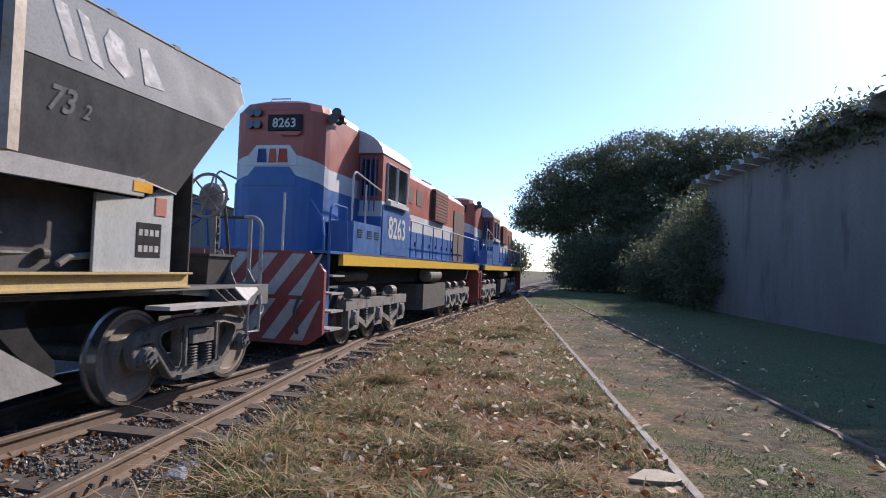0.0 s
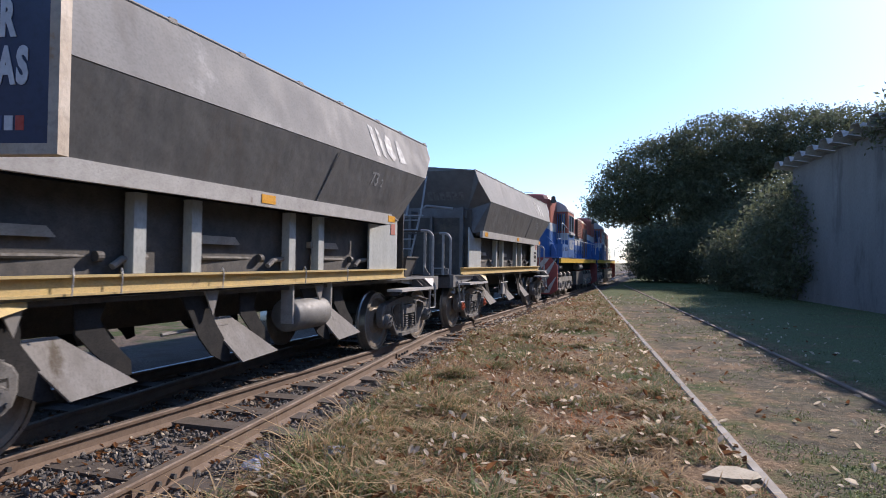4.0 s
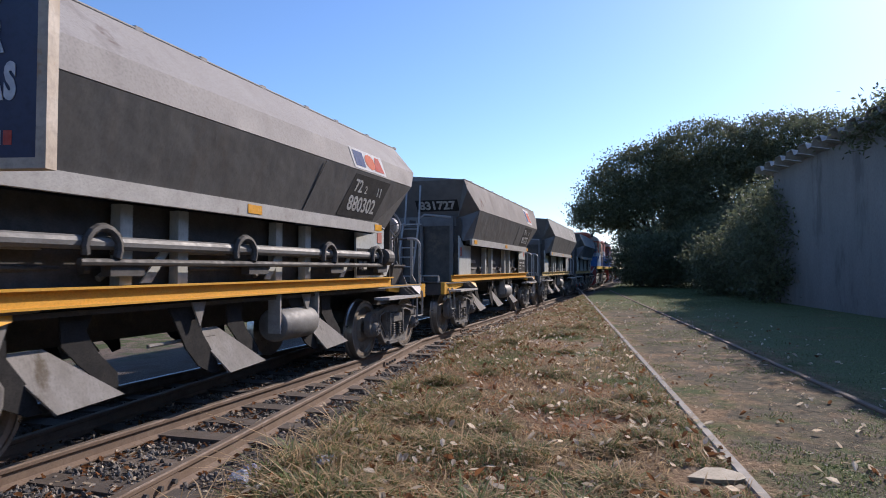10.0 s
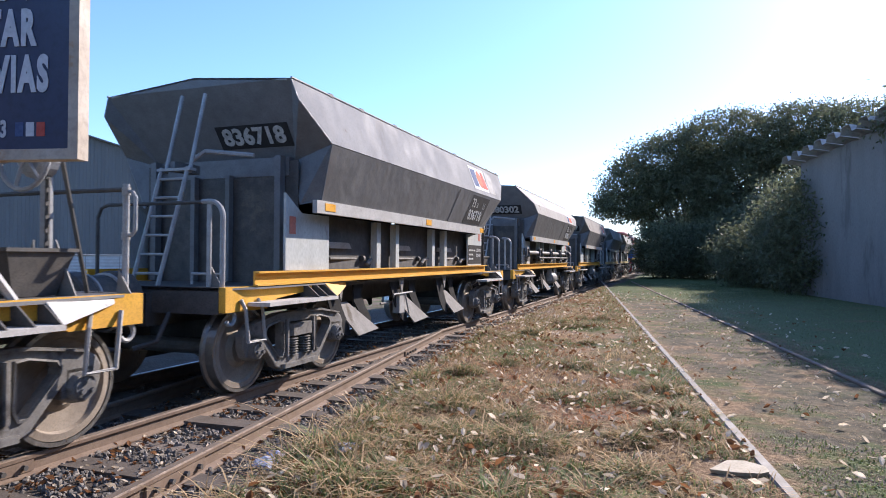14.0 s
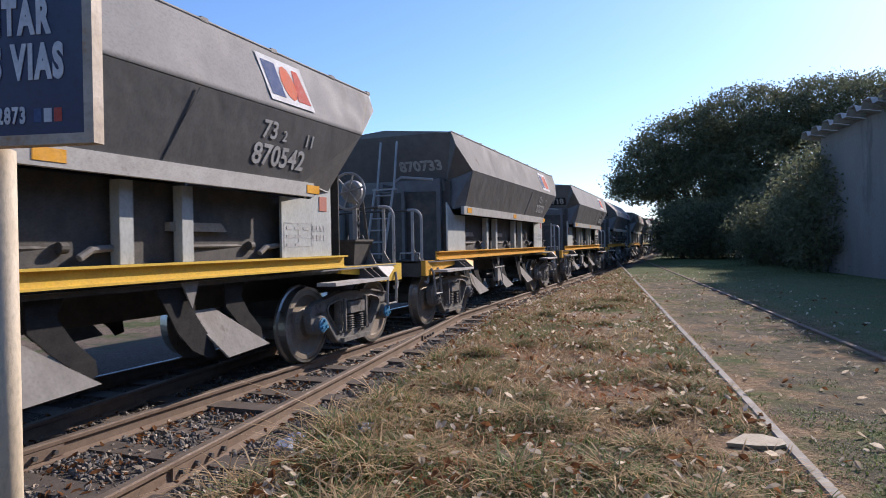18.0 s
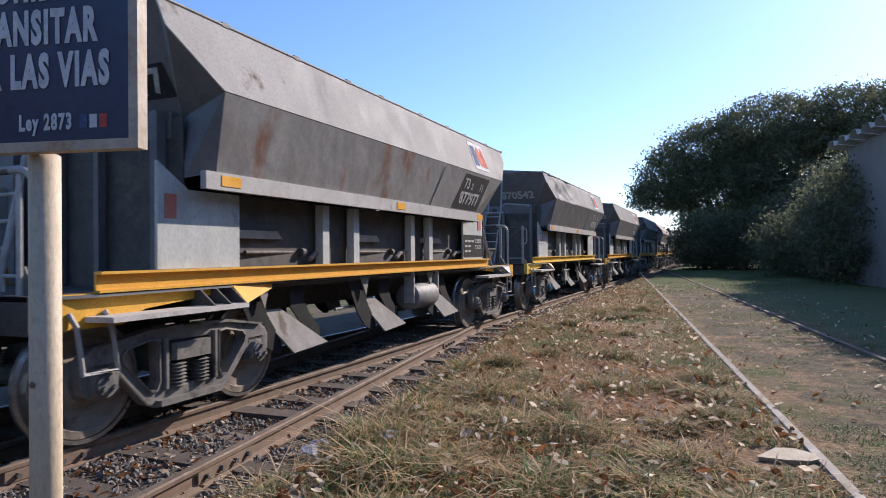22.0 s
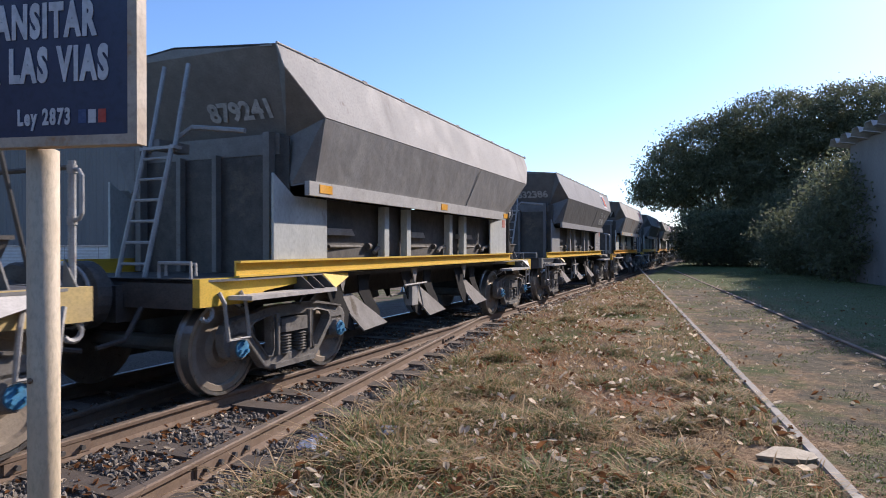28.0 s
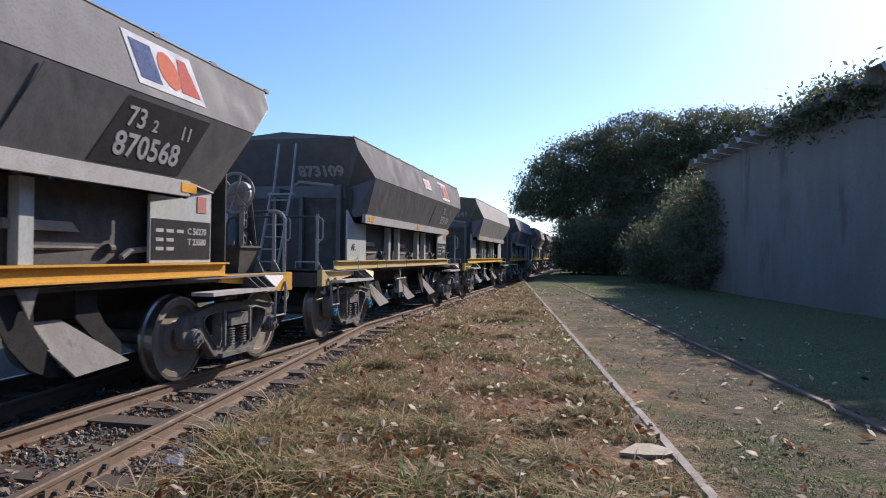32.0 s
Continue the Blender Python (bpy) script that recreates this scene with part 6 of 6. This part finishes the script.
# ---- trees ----
bark = surface("bark", (0.09, 0.07, 0.055), (0.055, 0.045, 0.036), 0.95, bump=0.6, fine=20, streak=4)
leaf_mat = surface("tree_leaf", (0.12, 0.135, 0.075), (0.15, 0.165, 0.095), 0.6, island=0.4, bump=0.0, translucent=0.45)


def tree(label, x, y, height, crown, trunk_h, seed, leaves, leaf=0.115, lean=0.0, name="tree", base=0.0):
    """A tapered trunk with limbs and a crown of leaf sprays round many twigs. crown: ellipsoids (dx, dy, z, rx, ry, rz)."""
    rng = random.Random(seed)
    ob = thing(name, label, name, m=Matrix.Translation((x, y, base - 0.1)))
    bm = B()
    top = Vector((lean, 0, trunk_h))
    cyl(bm, (0, 0, -0.2), top * 0.5, height * 0.030 + 0.06, 10, height * 0.024 + 0.03)
    cyl(bm, top * 0.5, top, height * 0.024 + 0.03, 10, height * 0.017 + 0.02)
    for cx, cy, cz, rx, ry, rz in crown:
        for k in range(3):
            s = rng.uniform(0, 6.28)
            tip = Vector((cx + rx * 0.6 * math.cos(s), cy + ry * 0.6 * math.sin(s), cz + rz * rng.uniform(-0.3, 0.5)))
            mid = top.lerp(tip, 0.5) + Vector((rng.uniform(-0.4, 0.4), rng.uniform(-0.4, 0.4), rng.uniform(-0.2, 0.3)))
            cyl(bm, top * rng.uniform(0.7, 1.0), mid, height * 0.010 + 0.02, 6, height * 0.006 + 0.012)
            cyl(bm, mid, tip, height * 0.006 + 0.012, 5, 0.012)
    part("trunk", bm, bark, ob)
    vol = [rx * ry + ry * rz + rx * rz for *_, rx, ry, rz in crown]
    V = []
    total = sum(vol)
    nr = np.random.RandomState(seed)
    for (cx, cy, cz, rx, ry, rz), v in zip(crown, vol):
        sprays = max(6, int(leaves * 2.0 * v / total / 34))
        for _ in range(sprays):
            d = Vector((rng.gauss(0, 1), rng.gauss(0, 1), rng.gauss(0, 1))).normalized()
            rr = rng.uniform(0.62, 1.04) ** 0.7
            lump = 1 + 0.16 * noise.noise(d * 2.2 + Vector((seed, cx, cz)))
            c = np.array((cx + d.x * rx * rr * lump, cy + d.y * ry * rr * lump, cz + d.z * rz * rr * lump))
            spread = rng.uniform(0.30, 0.62) * max(0.8, leaf / 0.17)
            k = 34
            pos = c + nr.normal(0, 1, (k, 3)) * np.array((spread, spread, spread * 0.55))
            a_ = nr.normal(0, 1, (k, 3))
            a_ /= np.linalg.norm(a_, axis=1)[:, None]
            b_ = np.cross(a_, nr.normal(0, 1, (k, 3)))
            b_ /= np.linalg.norm(b_, axis=1)[:, None]
            sz = leaf * nr.uniform(0.6, 1.3, (k, 1))
            quad = np.stack([pos - a_ * sz, pos + b_ * sz * 0.42, pos + a_ * sz, pos - b_ * sz * 0.42], 1)
            V.append(quad)
    quads = np.concatenate(V).reshape(-1, 3)
    me = bpy.data.meshes.new("crown")
    nq = len(quads) // 4
    me.from_pydata(quads.tolist(), [], np.arange(nq * 4).reshape(-1, 4).tolist())
    me.materials.append(leaf_mat)
    cr = new("crown", me)
    cr.parent = ob
    return ob


tree("broad dark-leaved tree leaning out over the track", 7.5, 51.0, 10.5, [(-3.2, 0, 6.6, 3.2, 3.0, 2.3), (-1.0, 0.5, 8.3, 3.8, 3.5, 2.6), (-4.6, -0.5, 5.4, 2.0, 2.0, 1.2), (0.5, 0, 5.4, 4.0, 3.5, 3.0), (3.0, 1, 8.0, 3.6, 3.4, 3.0)], 3.2, 11, 36000)
tree("tall dark umbrella-crowned tree behind the shed", 13.5, 51.0, 13.0, [(-2.6, 0, 9.8, 4.6, 4.2, 2.7), (2.6, 0, 10.2, 5.0, 4.4, 2.6), (0, -1, 6.8, 6.2, 4.2, 3.6), (-1, -1.5, 3.6, 5.5, 3.0, 2.8)], 4.2, 12, 42000)
tree("dark leafy tree close behind the shed's end", 20.5, 48.0, 12.5, [(-2.0, 0, 9.4, 4.8, 4.0, 2.7), (3.0, 0, 8.6, 4.8, 4.0, 3.0), (0, 0, 5.0, 5.5, 4.0, 3.4)], 4.0, 13, 28000)
tree("dense dark bush beside the track", 5.4, 45.0, 4.0, [(0, 0, 2.0, 2.0, 2.2, 2.0), (1.8, -0.5, 1.8, 1.8, 1.8, 1.8)], 1.0, 14, 9000, 0.10, name="bush")
tree("dense dark bush under the trees", 9.5, 43.5, 4.6, [(0, 0, 2.2, 2.6, 2.2, 2.3), (2.6, 0.5, 2.0, 2.4, 2.0, 2.1)], 1.0, 15, 9000, 0.10, name="bush")
# raised nearly to the roof's sight line to shade the corner bush
tree("dark undergrowth at the shed's end", 14.0, 39.0, 7.4, [(0, 0, 4.4, 3.2, 2.6, 3.2), (-3.0, -1.0, 3.0, 2.4, 2.0, 2.8), (3.5, 0, 4.2, 2.8, 2.2, 3.2), (0, 0, 1.8, 3.4, 2.4, 1.9)], 1.0, 16, 22000, 0.10, name="bush")
tree("scrubby weeds growing along the warehouse roof's edge", 8.3, 16.6, 1.0, [(0, 0, 0.42, 0.4, 1.0, 0.38), (0.2, 2.0, 0.34, 0.4, 0.8, 0.30), (0, -1.9, 0.32, 0.35, 0.7, 0.28), (0.3, 0.9, 0.62, 0.25, 0.4, 0.30)], 0.3, 17, 5200, 0.075, name="bush", base=4.72)
tree("leafy bush growing round the warehouse corner", 8.4, 28.4, 5.0, [(0.2, 0.4, 2.3, 1.4, 1.9, 2.2), (1.6, 1.2, 3.0, 2.2, 2.2, 2.1), (-0.4, 3.8, 1.5, 1.8, 2.0, 1.5), (-0.6, -2.4, 2.2, 0.8, 1.9, 2.1)], 1.2, 19, 24000, 0.085, name="bush")
# mostly hidden by the warehouse; added height keeps sun off the corner bush
tree("tall scrub added behind the warehouse corner to cast shade", 12.6, 34.0, 6.4, [(0, 0, 4.0, 2.8, 2.4, 2.4), (2.8, 0.5, 3.8, 2.4, 2.2, 2.6), (0.4, 0, 1.8, 3.0, 2.2, 1.8)], 1.4, 20, 16000, 0.10, name="bush")
tree("leafy bush close beside the line", 7.0, 59.0, 4.6, [(0, 0, 2.2, 2.0, 2.4, 2.3), (2.4, 1, 2.6, 2.2, 2.2, 2.4)], 1.2, 23, 5000, 0.12, name="bush")
tree("tall bush further along the line", 9.2, 72.0, 5.6, [(0, 0, 2.8, 2.4, 2.6, 2.8), (2.8, 1, 3.0, 2.6, 2.4, 3.0)], 1.4, 24, 5000, 0.14, name="bush")
tree("distant dark tree beyond the line", 17.0, 90.0, 9.0, [(0, 0, 5.0, 5.5, 4, 3.6), (-3.5, 2, 3.2, 3.6, 3, 3.2)], 2.4, 18, 6000, 0.3)
tree("distant leafy tree where the line bends away", 22.5, 122.0, 10.0, [(0, 0, 5.5, 6.5, 4, 4.2), (-5.0, 1, 3.6, 4.0, 3, 3.6)], 2.6, 21, 6000, 0.34)
tree("distant tree on the far side of the line", -4.5, 128.0, 9.0, [(0, 0, 5.0, 6.0, 4, 4.0), (5.5, 1, 3.6, 4.0, 3, 3.6)], 2.4, 22, 6000, 0.34)


# ---- grass, stones, leaves ----
def blades(name, label, material, count, where, h0, h1, width, seed, bend=0.6):
    """Many thin bent blades as one piece of stuff. where(rng) gives a place or None."""
    rng = random.Random(seed)
    V, F = [], []
    for _ in range(count):
        p = where(rng)
        if p is None:
            continue
        x, y, dense = p
        if abs(x - 0.95) < 0.30 and abs(y - 4.10) < 0.20:
            continue
        z = ground_height(x, y) - 0.01
        h = rng.uniform(h0, h1) * dense
        a_ = rng.uniform(0, 6.283)
        dx, dy = math.cos(a_), math.sin(a_)
        wd = width * rng.uniform(0.6, 1.4)
        wx, wy = -dy * wd, dx * wd
        l_ = h * bend * rng.uniform(0.3, 1.5)
        drop = rng.uniform(0.0, 0.75) * min(1, bend)
        k = len(V)
        for u, f in ((0, 1), (0.4, 0.95), (0.75, 0.7)):
            r_, q = l_ * u ** 1.7, h * (1.45 * u - 0.45 * u * u - drop * u ** 3)
            V += [(x + dx * r_ - wx * f, y + dy * r_ - wy * f, z + q), (x + dx * r_ + wx * f, y + dy * r_ + wy * f, z + q)]
        V.append((x + dx * l_, y + dy * l_, z + h * (1 - drop)))
        F += [(k, k + 1, k + 3, k + 2), (k + 2, k + 3, k + 5, k + 4), (k + 4, k + 5, k + 6)]
    me = bpy.data.meshes.new(name)
    me.from_pydata(V, [], F)
    me.materials.append(material)
    return tagged(new(name, me), label, "grass", kind="stuff")


def verge(rng):
    """A place on the verge between the turnout road and the siding, thinner with distance."""
    y = 1.6 + 30 * rng.random() ** 2.3 if rng.random() > 0.1 else rng.uniform(-5, 1.7)
    left = max(LOOP_X + 0.45, CENTRE.x + (y - CENTRE.y) * math.tan(radians(TURN)) + 1.45)
    x = rng.uniform(left, SIDING_X - 0.05)
    return x, y, rng


dry_mat = surface("dry_grass", (0.62, 0.47, 0.28), (0.36, 0.25, 0.135), 0.85, spec=0.15, island=0.5, bump=0.0, translucent=0.42)
rust_mat = surface("rusty_grass", (0.44, 0.20, 0.085), (0.28, 0.125, 0.06), 0.8, island=0.45, bump=0.0, translucent=0.42)
green_mat = surface("green_grass", (0.15, 0.20, 0.055), (0.22, 0.25, 0.095), 0.7, island=0.4, bump=0.0, translucent=0.3)


# lighter copy of the green grass, brightened to lift the shade it stands in
shade_mat = surface("shaded_grass", (0.19, 0.23, 0.10), (0.24, 0.27, 0.13), 0.7, island=0.35, bump=0.0, translucent=0.3)


def clumpy(x, y, k, cut):
    return noise.noise(Vector((x * k, y * k, 5.5))) + 0.5 * noise.noise(Vector((x * k * 3, y * k * 3, 1.5))) > cut


def dry_place(rng):
    x, y, _ = verge(rng)
    if not clumpy(x, y, 0.9, -0.25):
        return None
    return x, y, rng.uniform(0.5, 1.3)


def green_place(rng):
    x, y, _ = verge(rng)
    edge = abs(x - (SIDING_X - 0.15)) < 0.28
    if not edge and clumpy(x + 40, y, 0.7, 0.0) is False:
        return None
    return x, y, rng.uniform(0.5, 1.1)


def tuft_place(rng):
    c = rng.choice(TUFTS)
    r = c[2] * math.sqrt(rng.random())
    a_ = rng.uniform(0, 6.283)
    return c[0] + r * math.cos(a_), c[1] + r * math.sin(a_), c[3] * (1.15 - 0.6 * r / c[2])


def shade_place(rng):
    y = 3 + 32 * rng.random() ** 1.7
    x = rng.uniform(SIDING_X + 1.75, 7.6)
    return x, y, rng.uniform(0.4, 1.0)


def strip_place(rng):
    y = 2.2 + 26 * rng.random() ** 2
    x = rng.uniform(SIDING_X + 0.05, SIDING_X + 1.65)
    if not clumpy(x + 9, y, 1.3, 0.18 - (0.35 if y < 5 else 0)):
        return None
    return x, y, rng.uniform(0.4, 0.9)


def strip_all(rng):
    y = 2.2 + 26 * rng.random() ** 2
    return rng.uniform(SIDING_X + 0.05, SIDING_X + 1.62), y, rng.uniform(0.5, 1.2)


_r = random.Random(3)
TUFTS = [(-1.75, 3.9, 0.35, 1.5), (-1.55, 4.6, 0.3, 1.2), (-1.1, 5.4, 0.35, 1.0), (-1.3, 3.3, 0.3, 1.2), (-0.5, 4.4, 0.3, 0.9), (-1.75, 6.5, 0.3, 1.0), (-2.0, 3.2, 0.25, 1.2)]
TUFTS += [(_r.uniform(-1.9, 0.9), 2.4 + 12 * _r.random() ** 1.6, _r.uniform(0.12, 0.3), _r.uniform(0.5, 1.0)) for _ in range(46)]
def rust_place(rng):
    x, y, _ = verge(rng)
    if not clumpy(x + 15, y + 3, 1.1, 0.0):
        return None
    return x, y, rng.uniform(0.5, 1.2)


blades("dry_grass", "bleached dry grass blades on the verge", dry_mat, 62000, dry_place, 0.025, 0.10, 0.0036, 21, 1.9)
blades("rusty_grass", "patches of dead red-brown grass", rust_mat, 50000, rust_place, 0.02, 0.08, 0.004, 27, 1.8)
blades("green_grass", "short green grass among the dry blades", green_mat, 125000, green_place, 0.025, 0.09, 0.003, 22, 1.1)
blades("long_grass", "arching tufts of long straw-coloured grass", dry_mat, 16000, tuft_place, 0.07, 0.24, 0.0044, 23, 1.9)
blades("long_green_grass", "long green grass in the tufts", green_mat, 19000, tuft_place, 0.07, 0.21, 0.0034, 24, 1.2)
blades("shaded_grass", "green grass in the shade past the siding", shade_mat, 30000, shade_place, 0.03, 0.08, 0.004, 25, 0.8)
blades("siding_grass", "low weeds between the siding's rails", green_mat, 46000, strip_place, 0.02, 0.065, 0.0035, 26, 1.0)
blades("siding_straw", "trodden straw between the siding's rails", dry_mat, 30000, strip_all, 0.006, 0.022, 0.003, 28, 3.0)


def fallen_leaves(name, label, material, count, seed, lo, hi, thin=0.0, track=False):
    rng = random.Random(seed)
    V, F = [], []
    for _ in range(count):
        y = 2.0 + 24 * rng.random() ** 1.7 if rng.random() > 0.1 else rng.uniform(-5, 2)
        x = rng.uniform(-3.7, 4.5)
        if track:
            x = CENTRE.x + (y - CENTRE.y) * math.tan(radians(TURN)) + rng.uniform(-0.3, 2.0)
            if abs(x - LOOP_X) < 0.05:
                continue
        elif x < -2.3 and rng.random() < 0.35:
            continue
        if x > SIDING_X + 1.8 and rng.random() < 0.5:
            continue
        if abs(x - 0.92) < 0.24 and abs(y - 4.10) < 0.2:
            continue
        if x > SIDING_X and rng.random() < thin:
            continue
        z = ground_height(x, y) + (rng.uniform(0.02, 0.085) if -2.2 < x < SIDING_X - 0.1 else rng.uniform(0.006, 0.03))
        s = rng.uniform(lo, hi)
        m = Matrix.Translation((x, y, z)) @ Euler((rng.uniform(-0.8, 0.8), rng.uniform(-0.8, 0.8), rng.uniform(0, 6.3))).to_matrix().to_4x4()
        c = rng.uniform(0.1, 0.7) * s
        k = len(V)
        V += [tuple(m @ Vector(p)) for p in ((-s, 0, c * 0.6), (-s * 0.35, -s * 0.42, c), (s * 0.4, -s * 0.36, c * 0.8), (s, 0, c * 0.3), (s * 0.45, s * 0.38, c), (-s * 0.3, s * 0.45, c * 0.9), (0, 0, 0))]
        F += [(k, k + 1, k + 6), (k + 1, k + 2, k + 6), (k + 2, k + 3, k + 6), (k + 3, k + 4, k + 6), (k + 4, k + 5, k + 6), (k + 5, k, k + 6)]
    me = bpy.data.meshes.new(name)
    me.from_pydata(V, [], F)
    me.materials.append(material)
    tagged(new(name, me), label, "leaves", kind="stuff")


pale_leaf = surface("pale_dead_leaf", (0.78, 0.69, 0.56), (0.58, 0.48, 0.36), 0.9, spec=0.08, island=0.35, bump=0.0, translucent=0.45)
brown_leaf = surface("brown_dead_leaf", (0.24, 0.115, 0.05), (0.17, 0.085, 0.045), 0.9, spec=0.08, island=0.4, bump=0.0, translucent=0.4)
fallen_leaves("pale_leaves", "pale dry fallen leaves scattered over grass and ballast", pale_leaf, 6000, 31, 0.012, 0.044, 0.70)
fallen_leaves("brown_leaves", "curled red-brown fallen leaves", brown_leaf, 3800, 32, 0.016, 0.048, 0.85)
fallen_leaves("track_leaves", "red-brown dead leaves caught among the ballast", brown_leaf, 2300, 33, 0.016, 0.045, 0.0, True)
fallen_leaves("pale_track_leaves", "pale dead leaves caught among the ballast", pale_leaf, 700, 34, 0.012, 0.035, 0.0, True)


def ballast():
    rng = random.Random(41)
    shapes = []
    for k in range(5):
        bm = B()
        bmesh.ops.create_icosphere(bm, subdivisions=1, radius=1)
        for v in bm.verts:
            v.co *= 0.65 + 0.6 * rng.random()
        shapes.append((np.array([v.co[:] for v in bm.verts]), [[v.index for v in f.verts] for f in bm.faces]))
        bm.free()
    V, F, n_ = [], [], 0
    for _ in range(27000):
        y = 1.5 + 26 * rng.random() ** 1.8 if rng.random() > 0.12 else rng.uniform(-6, 1.5)
        near = max(LOOP_X + (0.55 + rng.gauss(0, 0.22)), CENTRE.x + (y - CENTRE.y) * math.tan(radians(TURN)) + 1.35 + rng.gauss(0, 0.2)) if y < 13 else CENTRE.x + (y - CENTRE.y) * math.tan(radians(TURN)) + 1.45 + rng.gauss(0, 0.15)
        x = near + 0.2 - 2.8 * rng.random() ** 1.05
        w = (Vector((x, y, 0)) - CENTRE).dot(ASIDE) - GAUGE / 2
        if abs(w) < 0.06 or (y < 12.4 and abs(x - LOOP_X) < 0.07):
            continue
        along = (Vector((x, y, 0)) - CENTRE).dot(ALONG)
        if abs((along + 9 + 0.33) % 0.66 - 0.33) < 0.12 and rng.random() < 0.72:
            continue
        s = rng.uniform(0.012, 0.034)
        sv, sf = shapes[rng.randrange(5)]
        e = np.array(Euler((rng.uniform(0, 6), rng.uniform(0, 6), rng.uniform(0, 6))).to_matrix())
        V.append((sv * np.array((1, 0.8, 0.65)) * s) @ e.T + np.array((x, y, ground_height(x, y) + s * 0.3)))
        F += [[i + n_ for i in f] for f in sf]
        n_ += len(sv)
    me = bpy.data.meshes.new("ballast")
    me.from_pydata(np.concatenate(V).tolist(), [], F)
    me.materials.append(stone)
    tagged(new("ballast", me), "grey-brown crushed stone ballast round the rails", "ballast", kind="stuff")


ballast()


def loose_slab():
    pale = surface("pale_slab", (0.52, 0.445, 0.32), (0.45, 0.38, 0.27), 0.8, bump=0.2)
    ob = thing("stone_slab", "flat pale pointed slab lying against the siding rail", "slab")
    ring = [(0.745, 4.05), (0.90, 4.03), (1.03, 4.04), (1.085, 4.08), (1.08, 4.16), (0.98, 4.23), (0.88, 4.22)]
    part("slab", hull(B(), [(0.92 + (x - 0.92) * 0.9, 4.14 + (y - 4.14) * 0.85, -0.02) for x, y in ring], [(x, y, 0.006 + 0.07 * (y - 4.03)) for x, y in ring]), pale, ob)


def litter():
    blue = surface("blue_foil", (0.12, 0.22, 0.55), (0.5, 0.55, 0.65), 0.35, grain=18)
    clear = surface("pale_foil", (0.55, 0.58, 0.68), (0.3, 0.36, 0.55), 0.3, grain=25)
    for k, (x, y, mat, label, s) in enumerate(((-2.36, 4.65, blue, "crumpled blue and white wrapper", 0.07), (-2.28, 4.4, clear, "crumpled pale plastic wrapper", 0.10), (-1.5, 3.9, clear, "flattened clear plastic bottle", 0.09))):
        rng = random.Random(50 + k)
        bm = B()
        bmesh.ops.create_icosphere(bm, subdivisions=2, radius=s)
        for v in bm.verts:
            v.co *= 0.6 + 0.7 * rng.random()
            v.co.z = v.co.z * 0.45
        z = ground_height(x, y)
        bmesh.ops.translate(bm, vec=(x, y, z + s * 0.38), verts=bm.verts)
        ob = part("litter", bm, mat)
        tagged(ob, label, "litter")


loose_slab()
litter()
sleepers()


# ---- a bird in the sky ----
def flying_bird():
    plumage = surface("bird_plumage", (0.05, 0.045, 0.045), (0.08, 0.075, 0.07), 0.8)
    ob = thing("bird", "small dark bird flying across the sky", "bird")
    part("body", lathe(B(), [(-0.15, 0.008), (-0.08, 0.03), (0.02, 0.045), (0.09, 0.03), (0.12, 0.022), (0.15, 0.004)], (0, 0, 0), (0, 1, 0), 10), plumage, ob)
    part("tail", plate(B(), [(-0.02, -0.13, 0), (0.02, -0.13, 0), (0.05, -0.24, 0), (-0.05, -0.24, 0)], 0.006), plumage, ob)
    wings = []
    for side in (1, -1):
        bm = hull(B(), [(0.02 * side, 0.06, 0), (0.16 * side, 0.08, 0.03), (0.34 * side, -0.03, -0.01), (0.15 * side, -0.05, 0.02), (0.02 * side, -0.06, 0)],
                  [(0.02 * side, 0.06, 0.01), (0.16 * side, 0.08, 0.037), (0.34 * side, -0.03, -0.006), (0.15 * side, -0.05, 0.027), (0.02 * side, -0.06, 0.01)])
        wings.append((side, part("wing", bm, plumage, ob)))
    for p in [c for c in ob.children]:
        p.data.transform(Matrix.Diagonal((0.48, 0.48, 0.48, 1)))
    return ob, wings


BIRD = flying_bird()
BIRD_AT, BIRD_BY = Vector((-2.15, 28.63, 9.84)), Vector((-16.9, -11.45, 1.55))   # place at 20 s, metres a second
BIRD_YAW = 124.0


# ---- what moves ----
REARS = (0.00, 11.62, 23.49, 35.38, 47.18, 58.91, 70.55, 82.40, 94.29, 106.04, 117.77, 129.51)
LOCO_AHEAD = (18.3, 32.75)


def travel(t):
    """How far the first wagon's rear has come along the line."""
    u = (t - 16) / 16
    return 57.250 + 65.330 * u + 1.560 * u ** 2 - 0.180 * u ** 3


def motions():
    times = [2.0 * i for i in range(17)]
    spin = [4 * i / 30 for i in range(241)]
    trains = [(w, 4.6 - back) for w, back in zip(HOPPERS, REARS)] + [(l_, a_) for l_, a_ in zip(LOCOS, LOCO_AHEAD)]
    for ob, ahead in trains:
        rows = []
        for t in times:
            p = on_line(travel(t) + ahead)
            rows.append((t, pose(p.x, p.y, RAIL_Z, 0, 0, -TURN)))
        walk(ob, rows)
        for b in ob.children:
            for wset in b.children:
                if wset.name.startswith("wheelset"):
                    x, y, r = wset.location
                    walk(wset, [(t, pose(x, y, r, -math.degrees((travel(t) - travel(0)) / r), 0, 0)) for t in spin])

    # a bird crosses the sky once, beating its wings
    bird, wings = BIRD
    rows = []
    for t in range(0, 33, 2):
        p = BIRD_AT + BIRD_BY * (t - 20.0)
        rows.append((t, pose(p.x, p.y, max(6.7, p.z), 0, 0, BIRD_YAW)))
    walk(bird, rows)
    for side, wing in wings:
        walk(wing, [(k * 0.1, pose(0, 0, 0.01, 0, side * (28 if k % 2 else -22), 0)) for k in range(321)])


motions()
